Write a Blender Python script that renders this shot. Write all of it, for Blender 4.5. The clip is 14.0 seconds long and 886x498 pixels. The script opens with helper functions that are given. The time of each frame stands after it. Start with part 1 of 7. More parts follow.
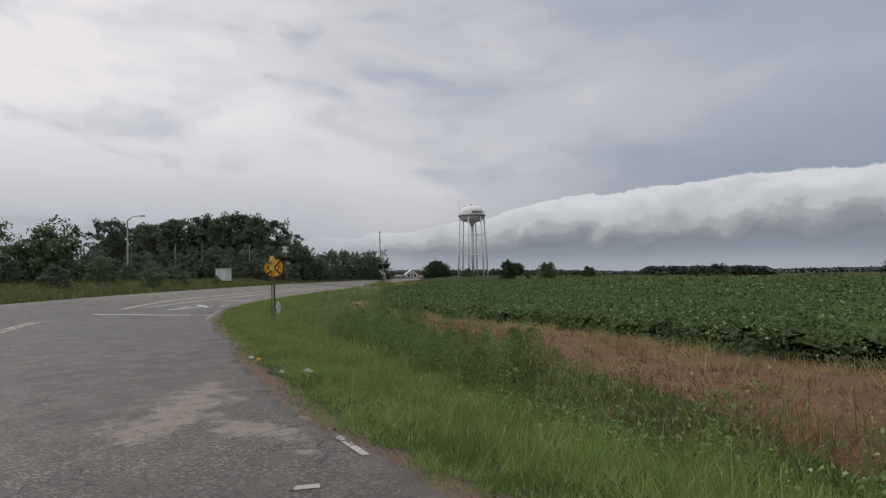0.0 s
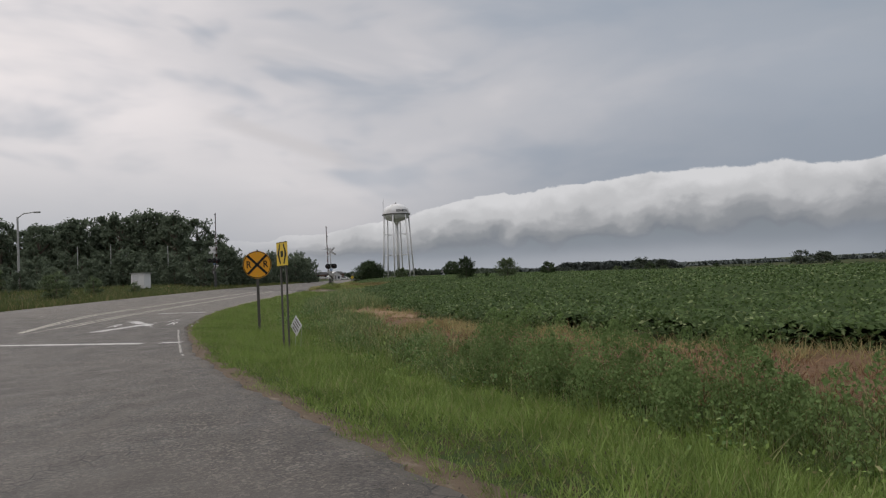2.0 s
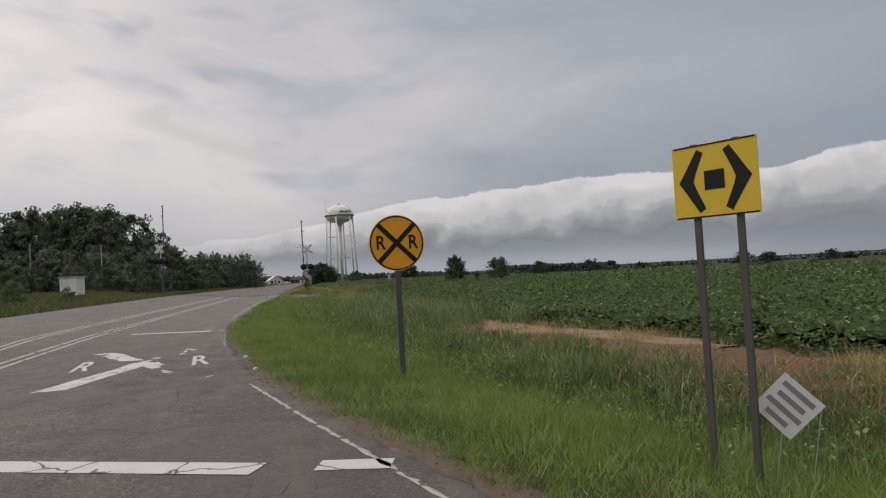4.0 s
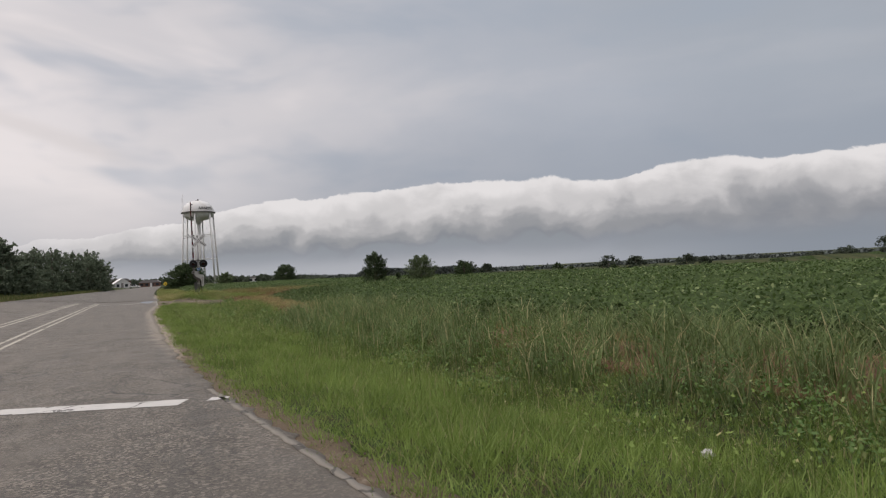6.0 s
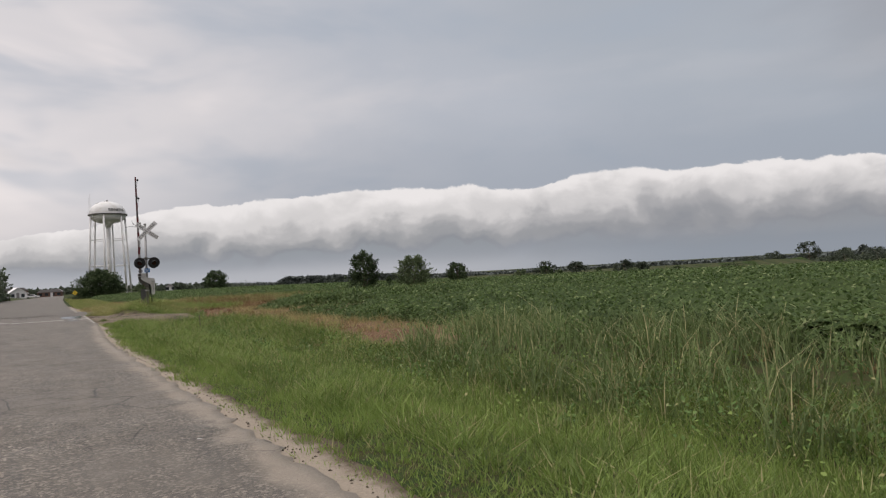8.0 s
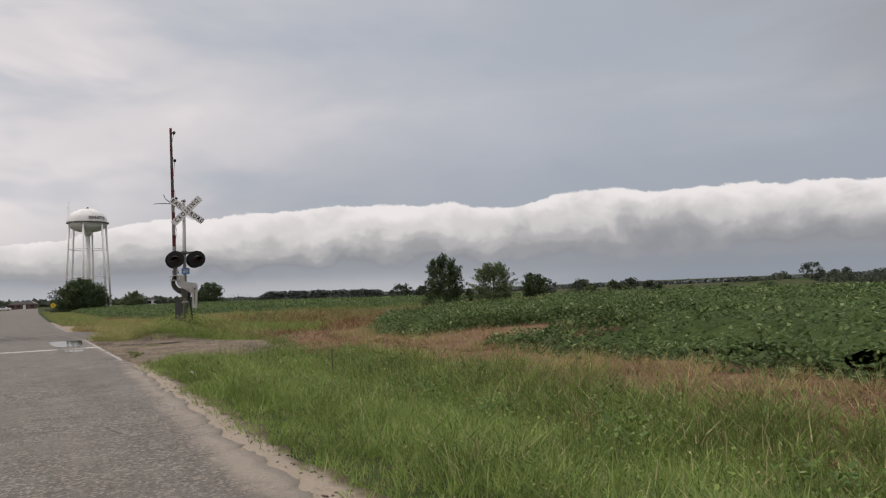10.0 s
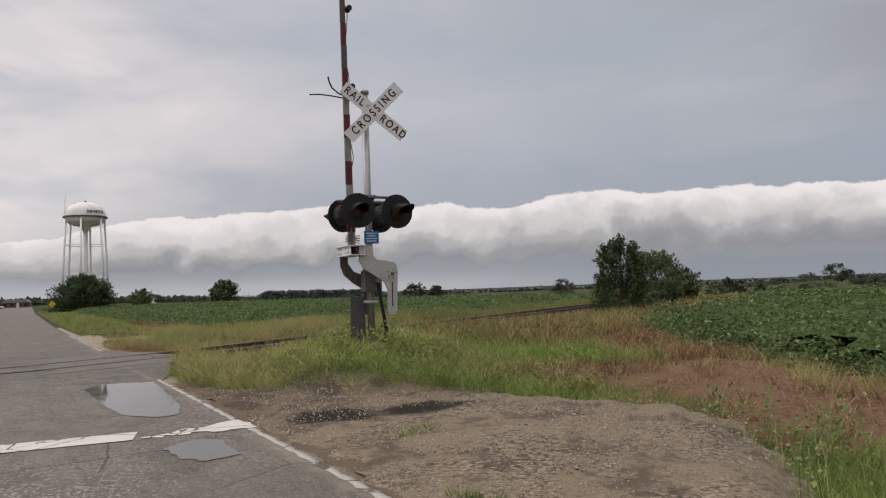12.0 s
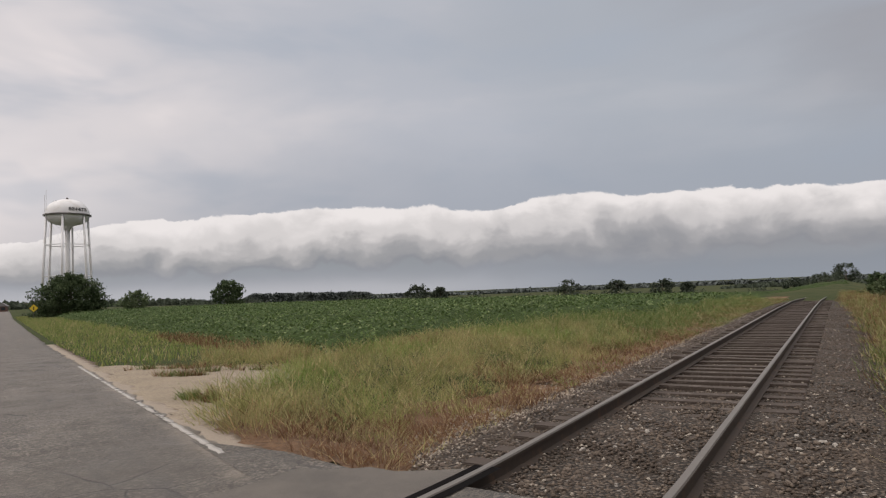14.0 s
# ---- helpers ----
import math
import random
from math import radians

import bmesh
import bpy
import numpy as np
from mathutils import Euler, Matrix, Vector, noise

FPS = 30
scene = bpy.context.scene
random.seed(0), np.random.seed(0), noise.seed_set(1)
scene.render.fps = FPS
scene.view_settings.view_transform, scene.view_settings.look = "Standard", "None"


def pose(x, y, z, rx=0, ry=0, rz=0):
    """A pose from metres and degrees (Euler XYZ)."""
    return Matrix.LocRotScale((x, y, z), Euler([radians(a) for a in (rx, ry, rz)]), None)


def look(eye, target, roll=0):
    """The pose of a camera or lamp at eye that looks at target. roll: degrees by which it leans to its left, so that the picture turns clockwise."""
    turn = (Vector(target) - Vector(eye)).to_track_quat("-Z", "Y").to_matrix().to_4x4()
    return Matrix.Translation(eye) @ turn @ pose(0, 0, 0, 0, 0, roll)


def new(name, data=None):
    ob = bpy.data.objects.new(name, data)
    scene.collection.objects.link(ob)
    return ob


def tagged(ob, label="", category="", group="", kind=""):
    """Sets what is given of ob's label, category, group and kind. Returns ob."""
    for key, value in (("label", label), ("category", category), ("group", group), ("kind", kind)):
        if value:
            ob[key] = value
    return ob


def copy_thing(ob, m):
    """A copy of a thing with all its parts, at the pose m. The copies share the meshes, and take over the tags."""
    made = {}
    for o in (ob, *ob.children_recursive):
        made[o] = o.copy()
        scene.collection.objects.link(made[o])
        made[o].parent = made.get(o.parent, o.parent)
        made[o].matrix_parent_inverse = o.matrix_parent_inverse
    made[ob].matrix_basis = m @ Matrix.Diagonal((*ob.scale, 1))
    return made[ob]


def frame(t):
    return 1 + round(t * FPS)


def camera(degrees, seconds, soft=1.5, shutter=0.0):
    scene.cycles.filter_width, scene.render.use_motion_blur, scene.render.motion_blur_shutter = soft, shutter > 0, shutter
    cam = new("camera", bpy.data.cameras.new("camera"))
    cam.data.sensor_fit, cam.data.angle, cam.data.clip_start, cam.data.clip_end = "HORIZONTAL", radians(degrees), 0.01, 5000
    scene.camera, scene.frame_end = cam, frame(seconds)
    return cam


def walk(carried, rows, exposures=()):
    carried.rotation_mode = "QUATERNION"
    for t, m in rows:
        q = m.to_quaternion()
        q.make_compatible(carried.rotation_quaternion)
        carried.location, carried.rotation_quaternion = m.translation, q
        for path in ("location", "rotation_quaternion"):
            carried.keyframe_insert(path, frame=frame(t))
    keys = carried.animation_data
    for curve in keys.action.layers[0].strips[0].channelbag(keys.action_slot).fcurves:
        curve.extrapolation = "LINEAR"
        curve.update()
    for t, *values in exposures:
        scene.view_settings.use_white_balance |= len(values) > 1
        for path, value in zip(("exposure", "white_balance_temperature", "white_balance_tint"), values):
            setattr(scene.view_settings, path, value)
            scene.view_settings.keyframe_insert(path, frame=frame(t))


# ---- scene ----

cam = camera(67.98, 14.0, soft=1.2)

# seconds, x, y, z, pitch, roll, yaw
PATH = [
    (0.0, 14.742, -60.772, 1.43, 2.234, 1.27, 0.819),
    (0.2, 14.293, -59.873, 1.424, 2.316, 1.21, -0.55),
    (0.5, 13.591, -58.527, 1.415, 2.403, 1.168, -3.407),
    (0.7, 13.088, -57.627, 1.41, 2.437, 1.135, -3.1),
    (1.0, 12.299, -56.223, 1.4, 2.469, 1.502, -0.991),
    (1.2, 11.768, -55.223, 1.392, 2.45, 1.994, -0.45),
    (1.5, 10.971, -53.664, 1.384, 2.366, 2.367, -0.358),
    (1.7, 10.44, -52.619, 1.389, 2.245, 2.578, -4.9),
    (2.0, 9.637, -51.065, 1.405, 2.023, 2.742, -6.533),
    (2.2, 9.095, -50.037, 1.414, 1.956, 2.687, -7.15),
    (2.5, 8.278, -48.462, 1.42, 1.911, 2.677, -7.354),
    (2.7, 7.734, -47.361, 1.421, 1.906, 2.714, -7.6),
    (4.8, 2.795, -34.062, 1.425, 2.0, 2.907, -17.147),
    (5.0, 2.463, -32.738, 1.413, 1.918, 2.729, -18.486),
    (5.5, 1.787, -29.315, 1.393, 1.765, 2.914, -21.887),
    (6.0, 1.281, -25.803, 1.373, 1.715, 2.999, -24.594),
    (6.5, 0.847, -22.221, 1.347, 1.719, 3.169, -27.138),
    (7.0, 0.494, -18.534, 1.361, 1.607, 3.342, -29.165),
    (9.5, -0.009, 0.006, 1.301, 2.949, 2.558, -33.277),
    (10.0, -0.023, 3.731, 1.32, 3.413, 2.456, -33.345),
    (10.5, -0.015, 7.491, 1.333, 3.292, 2.561, -33.479),
    (11.0, 0.005, 11.167, 1.351, 3.306, 2.471, -33.362),
    (11.5, -0.012, 14.895, 1.387, 3.316, 2.318, -33.472),
    (12.0, -0.023, 18.624, 1.405, 3.433, 2.135, -33.791),
    (12.5, 0.09, 22.313, 1.446, 3.458, 1.806, -34.039),
    (13.0, 0.302, 25.967, 1.48, 3.432, 1.556, -34.262),
    (13.5, 0.297, 29.576, 1.434, 2.72, 2.05, -34.664),
    (14.0, 0.448, 33.182, 1.413, 3.579, 2.336, -35.17),
]
walk(cam, [(t, pose(x, y, z, 90 + p, r, w)) for t, x, y, z, p, r, w in PATH], exposures=[(0, -0.38, 6050, 9), (2.5, -0.38, 6300, 10), (5.0, -0.32, 6400, 11), (6.0, -0.17, 6450, 12), (7.0, -0.07, 6480, 12), (14, -0.07, 6580, 13)])

# ---- node helper ----


class Nodes:
    """Short names for building a node tree."""

    def __init__(self, tree):
        self.tree = tree
        tree.nodes.clear()

    def put(self, kind, inputs=(), **settings):
        n = self.tree.nodes.new(kind)
        if kind == "ShaderNodeMath":
            n.operation, n.use_clamp = settings["operation"], settings["use_clamp"]
        elif kind == "ShaderNodeMapRange":
            n.interpolation_type = settings.get("interpolation_type", "LINEAR")
        elif kind == "ShaderNodeMix":
            n.data_type, n.blend_type = "RGBA", settings["blend_type"]
        elif kind == "ShaderNodeTexVoronoi":
            n.feature = settings.get("feature", "F1")
        elif kind == "ShaderNodeTexSky":
            n.sky_type, n.sun_disc = "NISHITA", False
            n.sun_elevation, n.sun_rotation = settings["sun_elevation"], settings["sun_rotation"]
        elif kind == "ShaderNodeAttribute":
            n.attribute_name = settings["attribute_name"]
        for k, v in dict(inputs).items():
            self.wire(v, n.inputs[k])
        return n

    def wire(self, v, socket):
        if isinstance(v, bpy.types.NodeSocket):
            self.tree.links.new(v, socket)
        elif v is not None:
            socket.default_value = v

    def math(self, op, a, b=None, c=None, clamp=False):
        n = self.put("ShaderNodeMath", operation=op, use_clamp=clamp)
        for i, v in enumerate((a, b, c)):
            self.wire(v, n.inputs[i])
        return n.outputs[0]

    def ease(self, v, lo, hi):
        """0 below lo, 1 above hi, smooth between."""
        n = self.put("ShaderNodeMapRange", {0: v, 1: lo, 2: hi, 3: 0.0, 4: 1.0}, interpolation_type="SMOOTHSTEP")
        return n.outputs[0]

    def mix(self, f, a, b, blend="MIX"):
        n = self.put("ShaderNodeMix", blend_type=blend)
        self.wire(f, n.inputs[0])
        for i, v in ((6, a), (7, b)):
            if isinstance(v, tuple) and len(v) == 3:
                v = (*v, 1)
            self.wire(v, n.inputs[i])
        return n.outputs[2]

    def ramp(self, v, stops, mode="EASE"):
        n = self.put("ShaderNodeValToRGB", {0: v})
        n.color_ramp.interpolation = mode
        e = n.color_ramp.elements
        while len(e) < len(stops):
            e.new(0.5)
        for i, (p, c) in enumerate(stops):
            e[i].position = p
            e[i].color = (c, c, c, 1) if isinstance(c, (int, float)) else (*c, 1)
        return n.outputs[0]

    def noise(self, vec, scale, detail=4, rough=0.55, warp=0.0):
        return self.put("ShaderNodeTexNoise", {"Vector": vec, "Scale": scale, "Detail": detail, "Roughness": rough, "Distortion": warp}).outputs[0]

    def xyz(self, x, y, z=0.0):
        return self.put("ShaderNodeCombineXYZ", {0: x, 1: y, 2: z}).outputs[0]


# ---- sky and sun ----
SUN_EL, SUN_LEFT = 42, 50

world = bpy.data.worlds.new("overcast")
world.use_nodes = True
scene.world = world
W = Nodes(world.node_tree)
way = W.put("ShaderNodeSeparateXYZ", {0: W.put("ShaderNodeTexCoord").outputs["Generated"]})
az = W.math("MULTIPLY", W.math("ARCTAN2", way.outputs[0], way.outputs[1]), 57.2958)
el = W.math("MULTIPLY", W.math("ARCSINE", way.outputs[2]), 57.2958)
blue = W.put("ShaderNodeTexSky", sun_elevation=radians(SUN_EL), sun_rotation=radians(-SUN_LEFT)).outputs[0]
# upper cloud deck: bright and warm to the left, slate blue ahead, pale again far right
wide = W.noise(W.xyz(W.math("MULTIPLY", az, 0.03), W.math("MULTIPLY", el, 0.11)), 1.0, 5, 0.5, 0.6)
fine = W.noise(W.xyz(W.math("MULTIPLY", az, 0.06), W.math("MULTIPLY", el, 0.17), 3.0), 1.0, 4, 0.5, 0.3)
lean = W.math("ADD", az, W.math("MULTIPLY", el, 0.9))
lean = W.math("ADD", lean, W.math("MULTIPLY", W.math("SUBTRACT", wide, 0.5), 34))
shade = W.put("ShaderNodeMapRange", {0: lean, 1: -60.0, 2: 120.0, 3: 0.0, 4: 1.0}).outputs[0]
deck = W.ramp(shade, [(0.0, (1.20, 1.08, 1.02)), (0.27, (1.13, 1.025, 0.975)), (0.44, (0.735, 0.705, 0.705)), (0.57, (0.51, 0.535, 0.58)), (0.72, (0.435, 0.473, 0.520)), (0.84, (0.37, 0.385, 0.415)), (1.0, (0.36, 0.37, 0.40))])
deck = W.mix(W.math("MULTIPLY", W.ease(fine, 0.50, 0.75), W.put("ShaderNodeMapRange", {0: az, 1: -10.0, 2: 45.0, 3: 0.5, 4: 0.12}).outputs[0]), deck, (0.80, 0.75, 0.73))
deck = W.mix(W.math("MULTIPLY", W.ease(fine, 0.50, 0.28), 0.5), deck, (0.41, 0.465, 0.535))
mid = W.noise(W.xyz(W.math("MULTIPLY", W.math("ADD", az, W.math("MULTIPLY", el, 0.8)), 0.075), W.math("MULTIPLY", el, 0.15), 11.0), 1.0, 3, 0.5, 0.3)
left = W.ease(az, 26.0, -8.0)
deck = W.mix(W.math("MULTIPLY", W.math("MULTIPLY", W.ease(mid, 0.50, 0.80), left), 0.75), deck, (1.14, 1.03, 0.97))
deck = W.mix(W.math("MULTIPLY", W.math("MULTIPLY", W.ease(mid, 0.47, 0.33), left), 0.65), deck, (0.46, 0.50, 0.56))
# a bright streak low on the left
streak = W.math("SUBTRACT", el, W.math("ADD", 11.3, W.math("MULTIPLY", W.math("ADD", az, 5.0), -0.30)))
streak = W.math("ADD", streak, W.math("MULTIPLY", W.math("SUBTRACT", fine, 0.5), 1.6))
streak = W.math("MULTIPLY", W.ease(W.math("ABSOLUTE", streak), 1.0, 0.1), W.ease(W.math("ABSOLUTE", W.math("ADD", az, 6.5)), 8.0, 3.0))
deck = W.mix(W.math("MULTIPLY", streak, 0.6), deck, (0.78, 0.72, 0.69))
# the sky grows brighter overhead
high = W.ease(el, 22.0, 75.0)
deck = W.mix(high, deck, (2.35, 2.28, 2.22))
deck = W.mix(0.06, deck, W.mix(1.0, blue, (0.10, 0.10, 0.10), "MULTIPLY"))
# pale haze towards the horizon on the left
deck = W.mix(W.math("MULTIPLY", W.ease(el, 9.0, 1.0), 0.75), deck, (0.405, 0.42, 0.455))
veil = W.math("MULTIPLY", W.ease(W.math("ADD", el, W.math("MULTIPLY", W.math("SUBTRACT", fine, 0.5), 9.0)), 15.0, 6.0), W.ease(az, 0.0, -14.0))
deck = W.mix(W.math("MULTIPLY", veil, 0.54), deck, (0.52, 0.54, 0.57))
# the roll cloud: its crest by bearing
crest = W.ramp(W.math("DIVIDE", W.math("ADD", az, 15.0), 100.0), [
    (0.00, 0.30), (0.10, 0.38), (0.14, 0.42), (0.19, 0.52), (0.23, 0.61), (0.28, 0.665), (0.33, 0.70), (0.36, 0.69), (0.40, 0.75), (0.425, 0.765),
    (0.46, 0.715), (0.488, 0.785), (0.51, 0.72), (0.55, 0.675), (0.595, 0.79), (0.65, 0.76), (0.72, 0.73), (0.78, 0.70), (0.85, 0.665), (1.0, 0.60)], "B_SPLINE")
puff = W.noise(W.xyz(W.math("MULTIPLY", az, 0.30), W.math("MULTIPLY", el, 0.36)), 1.0, 8, 0.60, 0.4)
lump = W.noise(W.xyz(W.math("MULTIPLY", az, 0.13), W.math("MULTIPLY", el, 0.22), 7.0), 1.0, 5, 0.55, 0.6)
billow = W.noise(W.xyz(W.math("MULTIPLY", az, 0.26), W.math("MULTIPLY", el, 0.32), 19.0), 1.0, 5, 0.50, 0.3)
top = W.math("ADD", W.math("MULTIPLY", crest, 10.0), W.math("MULTIPLY", W.math("SUBTRACT", puff, 0.5), 1.6))
foot = W.math("ADD", 1.7, W.math("MULTIPLY", W.math("SUBTRACT", lump, 0.5), 2.2))
v = W.math("DIVIDE", W.math("SUBTRACT", el, foot), W.math("SUBTRACT", top, foot))
body_v = W.math("ADD", v, W.math("ADD", W.math("MULTIPLY", W.math("SUBTRACT", lump, 0.5), 0.55), W.math("MULTIPLY", W.math("SUBTRACT", billow, 0.5), 0.95)))
roll = W.ramp(body_v, [(0.0, (0.30, 0.325, 0.35)), (0.10, (0.285, 0.30, 0.325)), (0.25, (0.35, 0.358, 0.37)), (0.42, (0.49, 0.486, 0.487)), (0.62, (0.68, 0.665, 0.655)), (1.0, (0.86, 0.835, 0.82))])
roll = W.mix(W.math("MULTIPLY", W.math("MULTIPLY", W.ease(az, 22.0, 58.0), W.ease(body_v, 0.95, 0.25)), 0.5), roll, (0.29, 0.30, 0.325))
in_cloud = W.math("MULTIPLY", W.ease(v, 1.012, 0.975), W.ease(v, -0.22, 0.22))
in_cloud = W.math("MULTIPLY", in_cloud, W.math("MULTIPLY", W.ease(az, -16.0, 2.0), W.ease(az, 130.0, 90.0)))
# the deck is slate blue just over the crest
over = W.math("MULTIPLY", W.ease(W.math("SUBTRACT", el, top), 8.0, 0.0), W.ease(az, -2.0, 22.0))
deck = W.mix(W.math("MULTIPLY", over, 0.6), deck, (0.325, 0.368, 0.43))
# below the cloud: a dull curtain with a pale strip over the horizon
under = W.mix(W.ease(el, 0.1, 2.3), (0.47, 0.485, 0.515), (0.34, 0.36, 0.40))
under = W.mix(W.math("MULTIPLY", W.ease(az, 26.0, 55.0), 0.85), under, (0.255, 0.29, 0.335))
low = W.math("MULTIPLY", W.ease(v, 0.30, -0.10), W.math("MULTIPLY", W.ease(az, -12.0, 2.0), W.ease(az, 140.0, 100.0)))
sky = W.mix(low, deck, under)
sky = W.mix(in_cloud, sky, roll)
back = W.put("ShaderNodeBackground", {"Color": sky, "Strength": 1.0})
W.put("ShaderNodeOutputWorld", {0: back.outputs[0]})

sun = new("sun", bpy.data.lights.new("sun", "SUN"))
sun.data.energy, sun.data.angle, sun.data.color = 1.0, radians(28), (1.0, 0.95, 0.88)
a = radians(SUN_LEFT)
sun.matrix_world = look((-math.sin(a) * 50, math.cos(a) * 50, 50 * math.tan(radians(SUN_EL))), (0, 0, 0))


# ---- materials ----
def material(name, build, rough=0.9, metal=0.0, spec=0.3, thin=0.0):
    """A Principled material; build(N, object position) gives colour, or a dict of inputs."""
    m = bpy.data.materials.new(name)
    m.use_nodes = True
    N = Nodes(m.node_tree)
    pos = N.put("ShaderNodeTexCoord").outputs["Object"]
    got = build(N, pos)
    got = got if isinstance(got, dict) else {"Base Color": got}
    bump = got.pop("bump", None)
    base = {"Roughness": rough, "Metallic": metal, "Specular IOR Level": spec}
    base.update(got)
    b = N.put("ShaderNodeBsdfPrincipled")
    for k, x in base.items():
        if isinstance(x, tuple) and len(x) == 3:
            x = (*x, 1)
        N.wire(x, b.inputs[k])
    if bump:
        h, strength, dist = bump
        N.wire(N.put("ShaderNodeBump", {"Strength": strength, "Distance": dist, "Height": h}).outputs[0], b.inputs["Normal"])
    out = b.outputs[0]
    if thin:  # leaves let light through
        glow = N.put("ShaderNodeBsdfTranslucent", {"Color": base["Base Color"]})
        out = N.put("ShaderNodeMixShader", {0: thin, 1: out, 2: glow.outputs[0]}).outputs[0]
    N.put("ShaderNodeOutputMaterial", {0: out})
    return m


def world_pos(N):
    return N.put("ShaderNodeNewGeometry").outputs["Position"]


def asphalt_look(N, pos):
    p = world_pos(N)
    s = N.put("ShaderNodeSeparateXYZ", {0: p})
    grit = N.put("ShaderNodeSeparateColor", {0: N.put("ShaderNodeTexVoronoi", {"Vector": p, "Scale": 85.0}).outputs["Color"]}).outputs[0]
    chips = N.put("ShaderNodeSeparateColor", {0: N.put("ShaderNodeTexVoronoi", {"Vector": p, "Scale": 44.0}).outputs["Color"]}).outputs[0]
    c = N.mix(grit, (0.040, 0.034, 0.028), (0.155, 0.132, 0.106))
    bare = N.noise(p, 0.7, 7, 0.65)
    c = N.mix(N.math("MULTIPLY", N.math("GREATER_THAN", chips, 0.80), N.ease(bare, 0.36, 0.54)), c, (0.25, 0.218, 0.178))
    c = N.mix(N.math("MULTIPLY", N.math("LESS_THAN", chips, 0.24), 0.75), c, (0.030, 0.026, 0.023))
    blotch = N.noise(p, 0.35, 6, 0.6)
    c = N.mix(N.math("MULTIPLY", N.ease(blotch, 0.42, 0.66), 0.8), c, (0.100, 0.086, 0.071))
    worn = N.noise(p, 1.7, 5, 0.65)
    c = N.mix(N.math("MULTIPLY", N.ease(worn, 0.55, 0.75), 0.45), c, (0.044, 0.040, 0.036))
    # long smears drawn out by traffic
    drawn = N.noise(N.xyz(N.math("MULTIPLY", s.outputs[0], 2.6), N.math("MULTIPLY", s.outputs[1], 0.22)), 1.0, 6, 0.6)
    c = N.mix(N.math("MULTIPLY", N.ease(drawn, 0.50, 0.70), 0.45), c, (0.150, 0.128, 0.105))
    c = N.mix(N.math("MULTIPLY", N.ease(drawn, 0.46, 0.32), 0.45), c, (0.058, 0.052, 0.046))
    # older, darker tar at the junction, ending in an uneven seam
    seam = N.math("ADD", s.outputs[1], N.math("MULTIPLY", N.math("SUBTRACT", N.noise(p, 0.18, 4, 0.6), 0.5), 14.0))
    c = N.mix(N.math("MULTIPLY", N.ease(seam, -12.0, -30.0), 0.82), c, N.mix(1.0, c, (0.56, 0.55, 0.56), "MULTIPLY"))
    c = N.mix(N.math("MULTIPLY", N.ease(seam, 40.0, 47.0), 0.3), c, N.mix(1.0, c, (0.6, 0.6, 0.6), "MULTIPLY"))
    fresh = N.math("MULTIPLY", N.ease(seam, 28.0, 33.0), N.ease(seam, 46.0, 40.0))
    c = N.mix(N.math("MULTIPLY", fresh, 0.55), c, N.mix(1.0, c, (0.6, 0.6, 0.6), "MULTIPLY"))
    # pale sand washed over the near corner, in a torn tongue
    dx, dy = N.math("SUBTRACT", s.outputs[0], 11.65), N.math("SUBTRACT", s.outputs[1], -53.3)
    dy = N.math("ADD", dy, N.math("MULTIPLY", dx, 0.9))
    r = N.math("ADD", N.math("MULTIPLY", N.math("MULTIPLY", dx, dx), 1.5), N.math("MULTIPLY", N.math("MULTIPLY", dy, dy), 0.16))
    ex, ey = N.math("SUBTRACT", s.outputs[0], 12.75), N.math("SUBTRACT", s.outputs[1], -54.45)
    along, across = N.math("SUBTRACT", ex, ey), N.math("ADD", ex, ey)
    r = N.math("MINIMUM", r, N.math("ADD", N.math("MULTIPLY", N.math("MULTIPLY", along, along), 0.22), N.math("MULTIPLY", N.math("MULTIPLY", across, across), 3.2)))
    fine = N.noise(p, 1.9, 9, 0.72)
    sand = N.math("MULTIPLY", N.ease(N.math("ADD", r, N.math("MULTIPLY", N.math("SUBTRACT", fine, 0.5), 4.0)), 0.55, 0.05), N.ease(N.noise(p, 7.0, 6, 0.7), 0.30, 0.52))
    c = N.mix(N.math("MULTIPLY", sand, 0.8), c, (0.215, 0.172, 0.135))
    wash = N.put("ShaderNodeAttribute", attribute_name="wash").outputs["Fac"]
    rim = N.ease(N.math("ADD", wash, N.math("MULTIPLY", N.math("SUBTRACT", N.noise(p, 1.6, 8, 0.72), 0.5), 1.1)), 0.42, 0.80)
    grain = N.noise(p, 50.0, 4, 0.7)
    loam = N.mix(grain, (0.060, 0.048, 0.036), (0.175, 0.145, 0.112))
    c = N.mix(N.math("MULTIPLY", rim, 0.80), c, N.mix(N.ease(seam, -18.0, -8.0), loam, N.mix(grain, (0.15, 0.122, 0.095), (0.33, 0.28, 0.225))))
    # wide cracks, and a finer net where the surface is tired
    bent = N.mix(0.12, p, N.put("ShaderNodeTexNoise", {"Vector": p, "Scale": 2.0}).outputs["Color"])
    crack = N.put("ShaderNodeTexVoronoi", {"Vector": bent, "Scale": 0.9}, feature="DISTANCE_TO_EDGE").outputs[0]
    crack = N.math("MULTIPLY", N.ease(crack, 0.012, 0.002), N.ease(N.noise(p, 0.25, 3), 0.50, 0.60))
    net = N.put("ShaderNodeTexVoronoi", {"Vector": bent, "Scale": 4.2}, feature="DISTANCE_TO_EDGE").outputs[0]
    net = N.math("MULTIPLY", N.ease(net, 0.035, 0.008), N.ease(N.noise(p, 0.45, 5, 0.6), 0.55, 0.62))
    crack = N.math("MAXIMUM", crack, N.math("MULTIPLY", net, 0.8))
